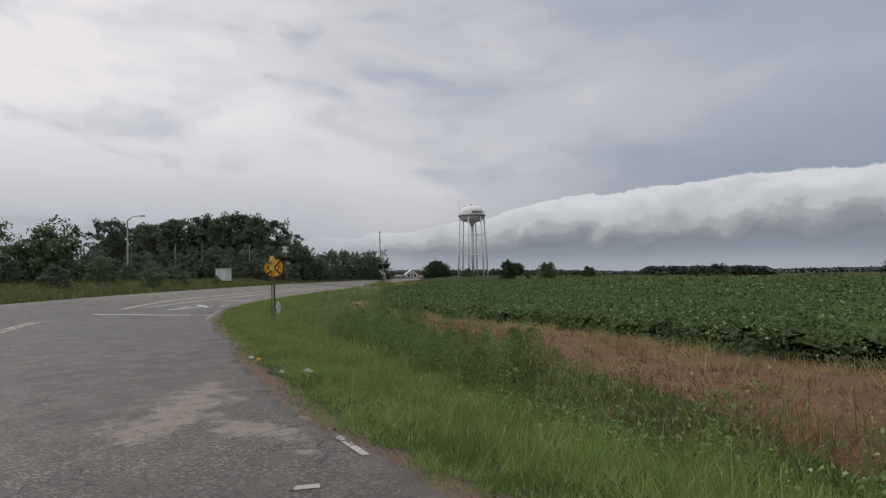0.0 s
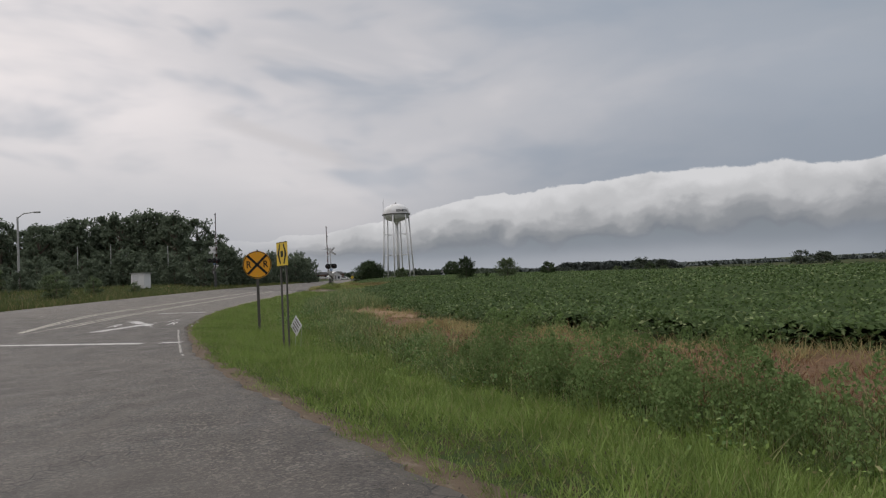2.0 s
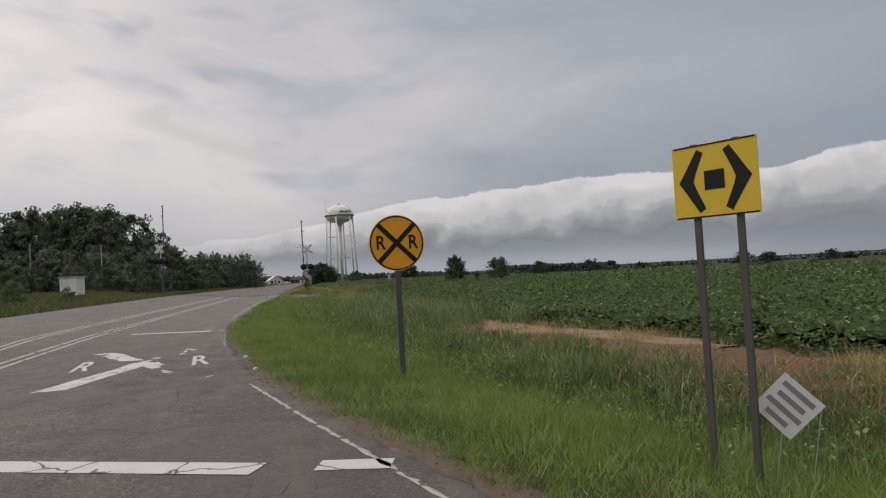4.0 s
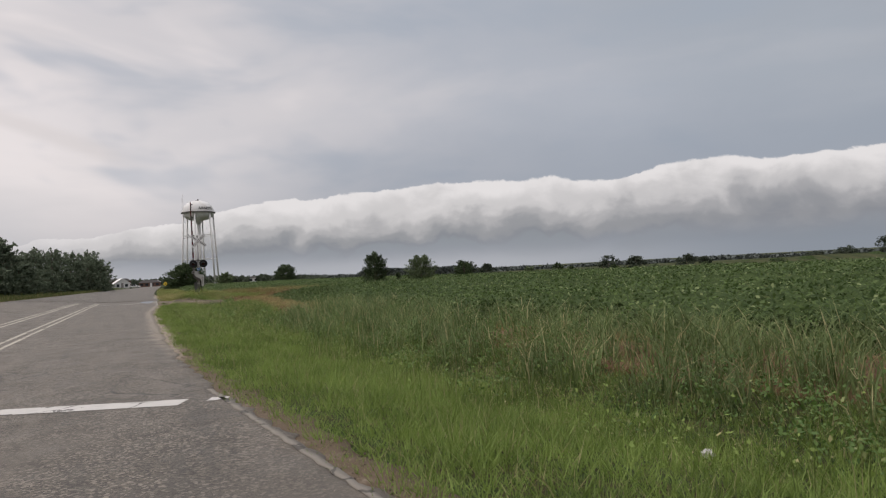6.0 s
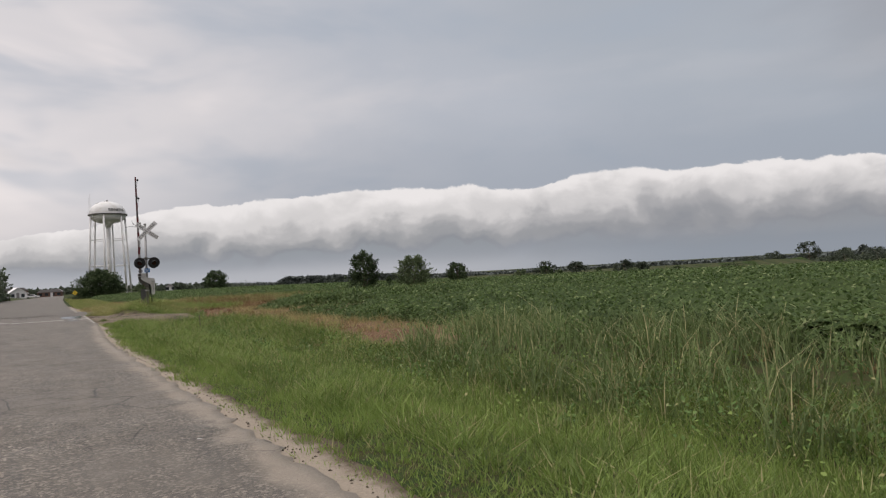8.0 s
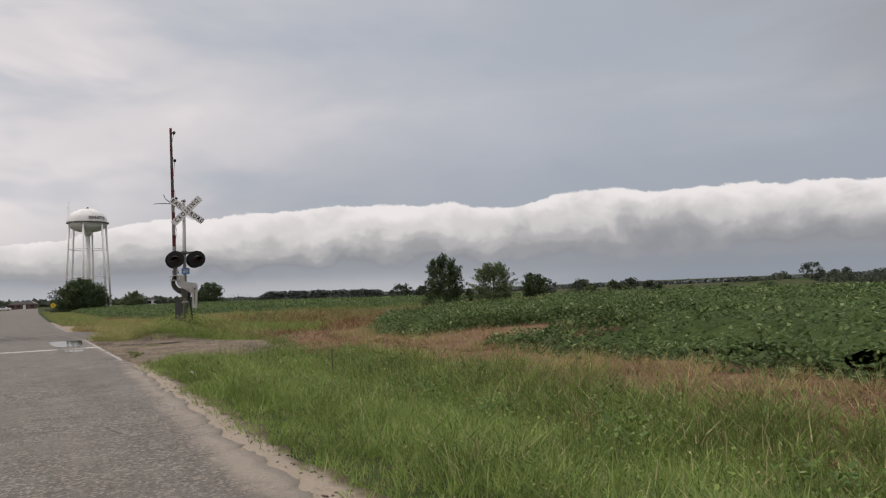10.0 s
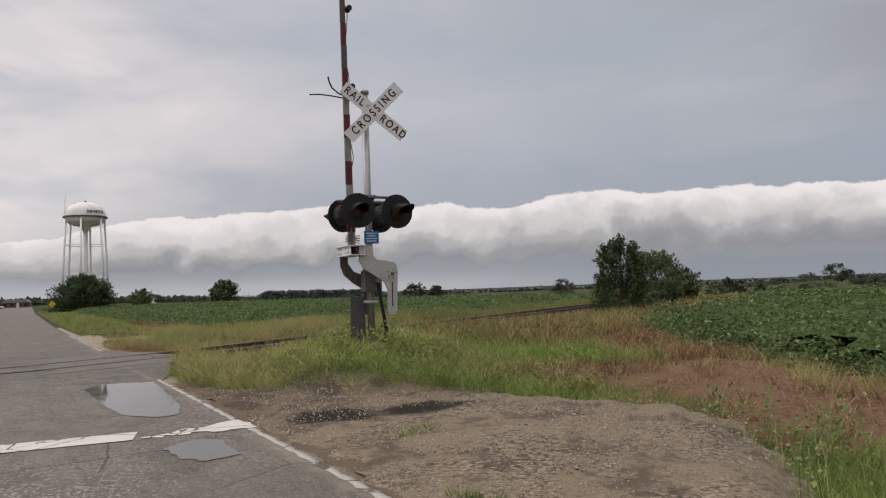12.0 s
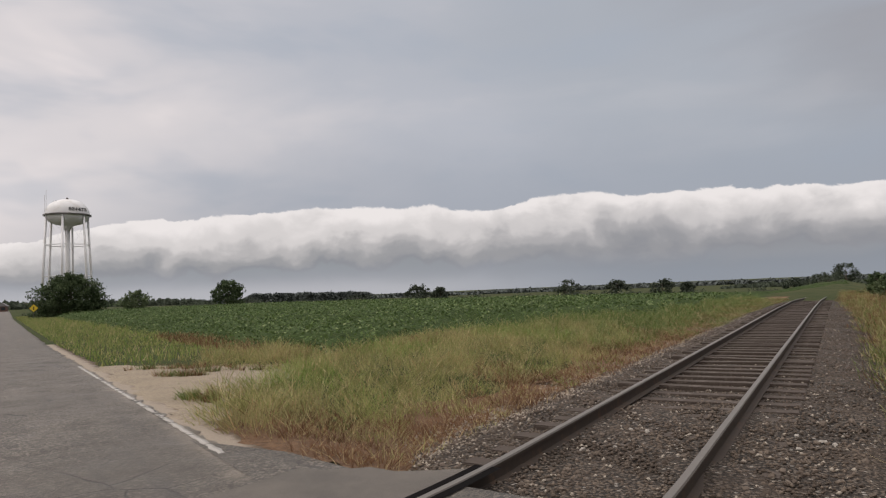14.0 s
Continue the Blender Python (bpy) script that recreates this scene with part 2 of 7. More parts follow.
    c = N.mix(N.math("MULTIPLY", crack, 0.8), c, (0.022, 0.021, 0.020))
    h = N.math("SUBTRACT", N.math("ADD", grit, chips), N.math("MULTIPLY", crack, 2.0))
    return {"Base Color": c, "Roughness": N.math("ADD", 0.40, N.math("MULTIPLY", worn, 0.42)), "bump": (h, 0.8, 0.006)}


def paint_look(col, keep=0.56):
    def f(N, pos):
        p = world_pos(N)
        warped = N.mix(0.16, p, N.put("ShaderNodeTexNoise", {"Vector": p, "Scale": 4.0, "Detail": 5.0}).outputs["Color"])
        cell = N.put("ShaderNodeTexVoronoi", {"Vector": warped, "Scale": 4.5}).outputs["Color"]
        cell = N.put("ShaderNodeSeparateColor", {0: cell}).outputs[0]
        crack = N.put("ShaderNodeTexVoronoi", {"Vector": warped, "Scale": 1.7}, feature="DISTANCE_TO_EDGE").outputs[0]
        lost = N.math("GREATER_THAN", N.math("ADD", N.math("MULTIPLY", cell, 0.35), N.noise(p, 1.3, 5, 0.6)), keep + 0.24)
        split = N.math("MULTIPLY", N.ease(crack, 0.020, 0.008), N.ease(N.noise(p, 1.1, 4, 0.6), 0.38, 0.46))
        gone = N.math("MAXIMUM", split, N.math("MAXIMUM", lost, N.ease(N.noise(p, 5.0, 8, 0.75), keep + 0.04, keep + 0.07)))
        c = N.mix(N.noise(p, 40.0, 2), col, tuple(k * 0.8 for k in col))
        c = N.mix(N.math("MULTIPLY", N.ease(N.noise(p, 2.2, 6, 0.7), 0.45, 0.70), 0.35), c, tuple(k * 0.55 for k in col))
        return N.mix(N.math("MULTIPLY", gone, 0.92), c, (0.055, 0.050, 0.045))
    return f


def soil_look(N, pos):
    p = world_pos(N)
    n1, n2 = N.noise(p, 0.5, 6, 0.6), N.noise(p, 6.0, 5, 0.7)
    c = N.mix(N.ease(n1, 0.35, 0.65), (0.028, 0.044, 0.015), (0.046, 0.064, 0.023))
    c = N.mix(N.math("MULTIPLY", N.ease(n2, 0.44, 0.62), 0.75), c, (0.060, 0.045, 0.026))
    far = N.ease(N.put("ShaderNodeSeparateXYZ", {0: p}).outputs[0], 30.0, 60.0)
    c = N.mix(N.math("MULTIPLY", far, 0.8), c, N.mix(N.ease(N.noise(p, 0.12, 6, 0.65), 0.4, 0.6), (0.036, 0.046, 0.020), (0.062, 0.064, 0.030)))
    return {"Base Color": c, "bump": (n2, 0.8, 0.05)}


def shoulder_look(N, pos):
    p = world_pos(N)
    wash = N.put("ShaderNodeAttribute", attribute_name="wash").outputs["Fac"]
    k = N.ease(N.math("ADD", wash, N.math("MULTIPLY", N.math("SUBTRACT", N.noise(p, 3.0, 8, 0.72), 0.5), 1.2)), 0.35, 0.75)
    grain = N.noise(p, 50.0, 4, 0.7)
    c = N.mix(k, N.mix(grain, (0.055, 0.040, 0.027), (0.16, 0.115, 0.075)), N.mix(grain, (0.18, 0.145, 0.11), (0.36, 0.305, 0.245)))
    return {"Base Color": c, "bump": (N.math("ADD", grain, N.noise(p, 9.0, 4)), 0.8, 0.02)}


def gravel_look(N, pos):
    p = world_pos(N)
    vo = N.put("ShaderNodeTexVoronoi", {"Vector": p, "Scale": 75.0})
    k = N.put("ShaderNodeSeparateColor", {0: vo.outputs["Color"]}).outputs[0]
    c = N.mix(k, (0.078, 0.061, 0.042), (0.240, 0.195, 0.138))
    c = N.mix(N.math("MULTIPLY", N.ease(N.noise(p, 1.1, 8, 0.7), 0.40, 0.62), 0.85), c, (0.170, 0.132, 0.088))
    c = N.mix(N.math("MULTIPLY", N.ease(N.noise(p, 1.3, 8, 0.74), 0.48, 0.60), 0.85), c, (0.066, 0.050, 0.036))
    s0 = N.put("ShaderNodeSeparateXYZ", {0: p}).outputs[1]
    damp = N.math("MULTIPLY", N.ease(N.math("ADD", s0, N.math("MULTIPLY", N.math("SUBTRACT", N.noise(p, 1.2, 7, 0.7), 0.5), 5.0)), 25.2, 27.4), N.ease(s0, 34.0, 31.0))
    c = N.mix(N.math("MULTIPLY", damp, 0.75), c, N.mix(1.0, c, (0.50, 0.47, 0.45), "MULTIPLY"))
    pebble = N.put("ShaderNodeSeparateColor", {0: N.put("ShaderNodeTexVoronoi", {"Vector": p, "Scale": 34.0}).outputs["Color"]}).outputs[0]
    loose = N.math("MULTIPLY", N.ease(N.noise(p, 0.9, 6, 0.65), 0.44, 0.60), 0.8)
    c = N.mix(N.math("MULTIPLY", N.math("GREATER_THAN", pebble, 0.84), loose), c, (0.27, 0.22, 0.175))
    c = N.mix(N.math("MULTIPLY", N.math("LESS_THAN", pebble, 0.22), loose), c, (0.040, 0.032, 0.026))
    # two patches of black wet mud; paler sand beyond the track
    s = N.put("ShaderNodeSeparateXYZ", {0: p})
    c = N.mix(N.math("MULTIPLY", N.ease(s.outputs[1], 34.0, 38.0), 0.55), c, N.mix(k, (0.27, 0.22, 0.16), (0.40, 0.335, 0.25)))
    wet = None
    for cx, cy, ax, ay in ((3.1, 25.65, 0.46, 0.40), (4.15, 25.4, 0.52, 0.30)):
        dx, dy = N.math("DIVIDE", N.math("SUBTRACT", s.outputs[0], cx), ax), N.math("DIVIDE", N.math("SUBTRACT", s.outputs[1], cy), ay)
        r = N.math("SQRT", N.math("ADD", N.math("MULTIPLY", dx, dx), N.math("MULTIPLY", dy, dy)))
        wet = r if wet is None else N.math("MINIMUM", wet, r)
    wet = N.ease(N.math("ADD", wet, N.math("MULTIPLY", N.math("SUBTRACT", N.noise(p, 5.0, 9, 0.75), 0.5), 2.2)), 1.55, 0.70)
    c = N.mix(N.math("MULTIPLY", wet, 0.95), c, (0.012, 0.010, 0.008))
    return {"Base Color": c, "Roughness": N.math("SUBTRACT", 0.95, N.math("MULTIPLY", wet, 0.15)), "Specular IOR Level": N.math("SUBTRACT", 0.3, N.math("MULTIPLY", wet, 0.2)), "bump": (N.math("ADD", N.math("SUBTRACT", 1.0, vo.outputs["Distance"]), N.noise(p, 3.0, 5)), 0.6, 0.02)}


def leaf_look(dark, light, dry=None, amount=0.12):
    def f(N, pos):
        r = N.put("ShaderNodeNewGeometry").outputs["Random Per Island"]
        c = N.mix(r, dark, light)
        c = N.mix(N.math("MULTIPLY", N.ease(N.noise(world_pos(N), 0.9, 5, 0.6), 0.42, 0.62), 0.6), c, tuple(k * 0.6 for k in dark))
        c = N.mix(N.math("MULTIPLY", N.ease(N.noise(world_pos(N), 2.7, 4, 0.6), 0.52, 0.70), 0.45), c, tuple(k * 1.12 for k in light))
        if dry:
            c = N.mix(N.math("MULTIPLY", N.math("GREATER_THAN", N.math("FRACT", N.math("MULTIPLY", r, 37.3)), 1 - amount), 1.0), c, dry)
        return {"Base Color": c, "Subsurface Weight": 0.0}
    return f


def plain_look(col, scale=9.0, depth=0.35, dirt=None):
    def f(N, pos):
        n = N.noise(pos, scale, 6, 0.65)
        c = N.mix(N.math("MULTIPLY", n, depth), col, tuple(k * 0.45 for k in col))
        if dirt:
            c = N.mix(N.math("MULTIPLY", N.ease(N.noise(pos, scale * 0.4, 5, 0.7), 0.52, 0.68), 0.7), c, dirt)
        return {"Base Color": c, "bump": (n, 0.15, 0.01)}
    return f


ASPHALT = material("asphalt", asphalt_look, 0.75, spec=0.35)
WHITE_PAINT = material("worn white road paint", paint_look((0.50, 0.48, 0.46), 0.66), 0.7)
LETTER_PAINT = material("white letter paint", paint_look((0.50, 0.48, 0.46), 0.80), 0.7)
WORN_LINE = material("worn thin white line paint", paint_look((0.36, 0.34, 0.31), 0.60), 0.75)
FADED_LINE = material("faded pale line paint", paint_look((0.20, 0.18, 0.155), 0.60), 0.8)
YELLOW_PAINT = material("bleached yellow road paint", paint_look((0.42, 0.39, 0.33), 0.66), 0.7)
SHOULDER = material("sand and brown dirt", shoulder_look, 0.95)
SOIL = material("grassy soil", soil_look, 0.95, spec=0.05)
BROWN_SOIL = material("bare reddish soil", lambda N, pos: {"Base Color": N.mix(N.ease(N.noise(world_pos(N), 14.0, 6, 0.75), 0.35, 0.65), N.mix(N.noise(world_pos(N), 1.7, 6, 0.7), (0.048, 0.028, 0.016), (0.150, 0.084, 0.045)), N.mix(N.noise(world_pos(N), 2.5, 6, 0.7), (0.105, 0.060, 0.032), (0.235, 0.140, 0.076))), "bump": (N.noise(world_pos(N), 12.0, 6, 0.75), 1.0, 0.05)}, 0.95)
ORANGE_SAND = material("orange sand", lambda N, pos: {"Base Color": N.mix(N.noise(world_pos(N), 3.0, 7, 0.7), (0.150, 0.092, 0.050), (0.275, 0.182, 0.108)), "bump": (N.noise(world_pos(N), 9.0, 5, 0.7), 0.8, 0.04)}, 0.95)
GRAVEL = material("pale gravel", gravel_look, 0.95)
CROP_LEAF = material("soybean leaf", leaf_look((0.050, 0.084, 0.028), (0.120, 0.170, 0.058), (0.22, 0.26, 0.12), 0.07), 0.65, spec=0.15, thin=0.34)
WEED = material("dark weed leaf", leaf_look((0.066, 0.125, 0.028), (0.135, 0.215, 0.055), (0.24, 0.27, 0.11), 0.06), 0.6, thin=0.3)
GRASS = material("grass blade", leaf_look((0.134, 0.204, 0.042), (0.245, 0.324, 0.083), (0.32, 0.30, 0.14), 0.07), 0.7, thin=0.28)
BANK_GRASS = material("yellow-green grass", leaf_look((0.20, 0.22, 0.065), (0.35, 0.345, 0.13), (0.46, 0.38, 0.20), 0.2), 0.75, thin=0.3)
TALL_GRASS = material("tall weedy grass", leaf_look((0.088, 0.131, 0.030), (0.172, 0.217, 0.064), (0.33, 0.30, 0.15), 0.16), 0.75, thin=0.22)
FAR_GRASS = material("olive weedy grass", leaf_look((0.080, 0.106, 0.036), (0.145, 0.168, 0.066), (0.24, 0.20, 0.10), 0.2), 0.8, spec=0.1, thin=0.3)
FEATHER = material("feathery weed", leaf_look((0.120, 0.180, 0.060), (0.200, 0.270, 0.105)), 0.85, spec=0.1, thin=0.42)
REED = material("pale reed grass", leaf_look((0.105, 0.150, 0.052), (0.215, 0.265, 0.108), (0.38, 0.34, 0.18), 0.09), 0.75, thin=0.35)
DRY_GRASS = material("sprayed brown grass", leaf_look((0.120, 0.060, 0.032), (0.235, 0.132, 0.070), (0.40, 0.31, 0.17), 0.2), 0.85, thin=0.35)
STRAW = material("straw-yellow grass", leaf_look((0.25, 0.225, 0.090), (0.41, 0.355, 0.175), (0.38, 0.26, 0.13), 0.15), 0.8, thin=0.3)
TREE_LEAF = material("tree leaf", leaf_look((0.044, 0.068, 0.032), (0.098, 0.130, 0.062)), 0.8, spec=0.15, thin=0.3)
# air haze over the far trees is mixed into these leaf colours
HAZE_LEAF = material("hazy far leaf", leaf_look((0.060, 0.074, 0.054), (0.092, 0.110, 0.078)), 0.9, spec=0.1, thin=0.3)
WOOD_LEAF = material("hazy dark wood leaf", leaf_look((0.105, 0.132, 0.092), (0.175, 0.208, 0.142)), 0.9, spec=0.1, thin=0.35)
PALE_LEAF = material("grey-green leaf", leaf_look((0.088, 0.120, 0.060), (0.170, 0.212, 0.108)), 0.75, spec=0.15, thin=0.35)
# horizon woods: greyed and paled in the base colour for distance haze
HAZED_FAR_LEAF = material("far woodland", leaf_look((0.086, 0.101, 0.096), (0.108, 0.124, 0.114)), 0.9)
BARK = material("bark", plain_look((0.14, 0.11, 0.085), 14, 0.7), 0.95)
GALV = material("grey painted steel", plain_look((0.40, 0.40, 0.39), 7, 0.35, (0.26, 0.235, 0.20)), 0.5, 0.25, 0.5)
DARK_STEEL = material("dark weathered steel", plain_look((0.12, 0.115, 0.11), 9, 0.5, (0.15, 0.10, 0.07)), 0.6, 0.4, 0.5)
BLACK = material("black enamel", plain_look((0.010, 0.010, 0.011), 12, 0.4, (0.022, 0.021, 0.020)), 0.55, spec=0.25)
SCUFFED = material("scuffed black enamel", plain_look((0.020, 0.020, 0.021), 14, 0.4, (0.085, 0.083, 0.08)), 0.5, spec=0.3)
MAST = material("dull galvanized tube", plain_look((0.30, 0.295, 0.295), 6, 0.4, (0.20, 0.185, 0.17)), 0.42, 0.55, 0.4)
GROOVE = material("dark groove", plain_look((0.006, 0.005, 0.005), 12, 0.4), 0.95, spec=0.05)
SMOOTH_ASPHALT = material("smooth dark asphalt", lambda N, pos: {"Base Color": N.mix(N.math("MULTIPLY", N.noise(world_pos(N), 90.0, 3, 0.8), 0.6), N.mix(N.ease(N.noise(world_pos(N), 1.1, 9, 0.75), 0.35, 0.65), (0.040, 0.035, 0.029), (0.092, 0.079, 0.065)), (0.14, 0.12, 0.10)), "bump": (N.noise(world_pos(N), 70.0, 4, 0.8), 0.5, 0.006)}, 0.6, spec=0.3)
PANEL = material("dark grey panel steel", plain_look((0.075, 0.075, 0.077), 8, 0.5, (0.05, 0.045, 0.04)), 0.65, 0.2, 0.4)
LENS = material("dark red lens", plain_look((0.045, 0.010, 0.010), 30, 0.4), 0.25, spec=0.5)
SIGN_WHITE = material("white reflective sheet", plain_look((0.60, 0.60, 0.61), 12, 0.25, (0.42, 0.41, 0.39)), 0.5)
DIRTY_WHITE = material("dirty white sheet", plain_look((0.25, 0.24, 0.235), 9, 0.5, (0.12, 0.095, 0.09)), 0.6)
# white sheet seen against the sky: its shaded side is put into the colour
BACKLIT_WHITE = material("grimy dark sheet", plain_look((0.075, 0.068, 0.066), 9, 0.5), 0.6)
SCRAP = material("grubby white scrap", plain_look((0.44, 0.43, 0.41), 14, 0.5, (0.25, 0.23, 0.20)), 0.7)
SIGN_RED = material("red reflective sheet", plain_look((0.095, 0.012, 0.014), 10, 0.5), 0.5)
SIGN_AMBER = material("amber sign sheet", plain_look((0.74, 0.335, 0.018), 5, 0.18), 0.45)
SIGN_YELLOW = material("yellow sign sheet", plain_look((0.66, 0.46, 0.035), 5, 0.2), 0.45)
SIGN_BLUE = material("blue sign sheet", plain_look((0.018, 0.16, 0.42), 9, 0.25), 0.45)
POST = material("dark sign post", plain_look((0.10, 0.095, 0.085), 8, 0.5), 0.7, 0.2)
RAIL_SIDE = material("rusty rail steel", plain_look((0.058, 0.044, 0.035), 12, 0.5, (0.09, 0.055, 0.034)), 0.8, 0.2)
RAIL_TOP = material("worn rail head", plain_look((0.185, 0.165, 0.145), 20, 0.4), 0.5, 0.5)
TIE = material("weathered tie wood", plain_look((0.075, 0.058, 0.047), 16, 0.75, (0.125, 0.105, 0.09)), 0.95)
STONE = material("ballast stone", leaf_look((0.062, 0.047, 0.036), (0.150, 0.118, 0.092), (0.30, 0.262, 0.215), 0.07), 0.95)
CLOD = material("dark clod", leaf_look((0.045, 0.036, 0.027), (0.135, 0.105, 0.076), (0.20, 0.17, 0.13), 0.1), 0.95)
GRAVELLY = material("loose stone", leaf_look((0.20, 0.165, 0.13), (0.40, 0.345, 0.28)), 0.95)
def ballast_look(N, pos):
    p = world_pos(N)
    vo = N.put("ShaderNodeTexVoronoi", {"Vector": p, "Scale": 26.0})
    k = N.put("ShaderNodeSeparateColor", {0: vo.outputs["Color"]}).outputs[0]
    c = N.mix(k, (0.060, 0.047, 0.037), (0.185, 0.150, 0.120))
    c = N.mix(N.math("GREATER_THAN", k, 0.95), c, (0.30, 0.27, 0.235))
    # shade in the gaps between stones, painted into the colour
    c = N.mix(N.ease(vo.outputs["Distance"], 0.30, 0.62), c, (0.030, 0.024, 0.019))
    c = N.mix(N.math("MULTIPLY", N.ease(N.noise(p, 1.3, 6, 0.7), 0.45, 0.65), 0.55), c, (0.062, 0.043, 0.030))
    return {"Base Color": c, "bump": (N.math("SUBTRACT", k, N.math("MULTIPLY", vo.outputs["Distance"], 1.6)), 1.0, 0.03)}


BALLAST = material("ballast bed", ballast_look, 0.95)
TANK = material("white tank paint", plain_look((0.66, 0.655, 0.655), 0.35, 0.2, (0.52, 0.50, 0.47)), 0.55)
CONCRETE = material("concrete", plain_look((0.36, 0.345, 0.32), 6, 0.4), 0.9)
BRICK_RED = material("red brick", plain_look((0.13, 0.075, 0.06), 3, 0.4), 0.9)
ROOF = material("grey roofing", plain_look((0.22, 0.21, 0.21), 2, 0.4), 0.85)
WOOD_POLE = material("pole wood", plain_look((0.13, 0.11, 0.095), 10, 0.5), 0.95)
GLASS = material("dark window glass", plain_look((0.03, 0.035, 0.04), 3, 0.2), 0.1, spec=0.5)


def water_look(N, pos):
    return {"Base Color": (0.05, 0.046, 0.042), "bump": (N.noise(world_pos(N), 5.0, 2), 0.02, 0.01)}


WATER = material("muddy rain water", water_look, 0.04, spec=0.5)


# ---- building helpers ----
def mesh_object(name, verts, faces, mat, smooth=False):
    me = bpy.data.meshes.new(name)
    me.from_pydata([tuple(p) for p in verts], [], [tuple(f) for f in faces])
    me.materials.append(mat)
    if smooth:
        me.polygons.foreach_set("use_smooth", [True] * len(me.polygons))
    me.update()
    return new(name, me)


def fast_mesh(name, verts, faces, mat, smooth=False):
    """Many equal faces from numpy arrays."""
    verts, faces = np.asarray(verts, np.float32), np.asarray(faces, np.int32)
    me = bpy.data.meshes.new(name)
    k = faces.shape[1]
    me.vertices.add(len(verts))
    me.vertices.foreach_set("co", verts.ravel())
    me.loops.add(faces.size)
    me.loops.foreach_set("vertex_index", faces.ravel())
    me.polygons.add(len(faces))
    me.polygons.foreach_set("loop_start", np.arange(0, faces.size, k, dtype=np.int32))
    if smooth:
        me.polygons.foreach_set("use_smooth", np.ones(len(faces), bool))
    me.materials.append(mat)
    me.update(calc_edges=True)
    return new(name, me)


def thing(name, at, label, category, group="", kind="", turn=0.0):
    ob = new(name)
    ob.empty_display_size = 0.2
    ob.matrix_basis = pose(*at, 0, 0, turn)
    return tagged(ob, label, category, group, kind)


def under(ob, parent, label=""):
    ob.parent = parent
    if label:
        ob["label"] = label
    return ob


def part(name, bm, mat, parent, label="", smooth=False):
    me = bpy.data.meshes.new(name)
    if smooth:
        for f in bm.faces:
            f.smooth = True
    bm.normal_update()
    bm.to_mesh(me)
    bm.free()
    me.materials.append(mat)
    return under(new(name, me), parent, label)


def box(x, y, z, sx, sy, sz, bevel=0.0, turn=None):
    """A box round its middle (x, y, z)."""
    bm = bmesh.new()
    bmesh.ops.create_cube(bm, size=1, matrix=Matrix.Translation((x, y, z)) @ (turn or Matrix()) @ Matrix.Diagonal((sx, sy, sz, 1)))
    if bevel:
        bmesh.ops.bevel(bm, geom=bm.edges[:], offset=bevel, segments=2, affect="EDGES", clamp_overlap=True)
    return bm


def rod(a, b, r, r2=None, n=12):
    """A rod from a to b."""
    a, b = Vector(a), Vector(b)
    bm = bmesh.new()
    m = Matrix.Translation((a + b) / 2) @ (b - a).to_track_quat("Z", "Y").to_matrix().to_4x4()
    bmesh.ops.create_cone(bm, cap_ends=True, segments=n, radius1=r, radius2=r if r2 is None else r2, depth=(b - a).length, matrix=m)
    return bm


def joined(*bms):
    out = bmesh.new()
    for b in bms:
        me = bpy.data.meshes.new("tmp")
        b.to_mesh(me)
        b.free()
        out.from_mesh(me)
        bpy.data.meshes.remove(me)
    return out


def tube(points, r, n=6):
    """A bent wire through points."""
    return joined(*[rod(p, q, r, n=n) for p, q in zip(points, points[1:])])


def slab(outline, y0, y1, bevel=0.0):
    """A plate with an outline in x, z, thick from y0 to y1."""
    bm = bmesh.new()
    f = bm.faces.new([bm.verts.new((x, y0, z)) for x, z in outline])
    got = bmesh.ops.extrude_face_region(bm, geom=[f])
    bmesh.ops.translate(bm, vec=(0, y1 - y0, 0), verts=[g for g in got["geom"] if isinstance(g, bmesh.types.BMVert)])
    bmesh.ops.recalc_face_normals(bm, faces=bm.faces[:])
    if bevel:
        bmesh.ops.bevel(bm, geom=bm.edges[:], offset=bevel, segments=2, affect="EDGES", clamp_overlap=True)
    return bm


def lathe(rings, n=24, at=(0, 0, 0), turn=None):
    """A round body about z from (radius, height) rings."""
    bm = bmesh.new()
    loops = []
    m = Matrix.Translation(at) @ (turn or Matrix())
    for r, z in rings:
        loops.append([bm.verts.new(m @ Vector((max(r, 1e-4) * math.cos(2 * math.pi * i / n), max(r, 1e-4) * math.sin(2 * math.pi * i / n), z))) for i in range(n)])
    for p, q in zip(loops, loops[1:]):
        for i in range(n):
            bm.faces.new((p[i], p[(i + 1) % n], q[(i + 1) % n], q[i]))
    bm.faces.new(loops[0][::-1])
    bm.faces.new(loops[-1])
    return bm


def lettering(name, text, size, mat, parent, m, depth=0.0, stretch=(1, 1), space=1.0):
    """Raised letters on a plate, centred; m is their pose under the parent. The built-in font."""
    cu = bpy.data.curves.new(name, "FONT")
    cu.body, cu.size, cu.align_x, cu.align_y, cu.extrude = text, size, "CENTER", "CENTER", depth
    cu.offset, cu.space_character = size * 0.02, space
    ob = bpy.data.objects.new(name, cu)
    scene.collection.objects.link(ob)
    me = bpy.data.meshes.new_from_object(ob.evaluated_get(bpy.context.evaluated_depsgraph_get()))
    bpy.data.objects.remove(ob)
    me.transform(m @ Matrix.Diagonal((*stretch, 1, 1)))
    me.materials.clear()
    me.materials.append(mat)
    return under(new(name, me), parent)


FACE = Matrix.Rotation(radians(90), 4, "X")  # letters in x, y onto a plate that faces -y

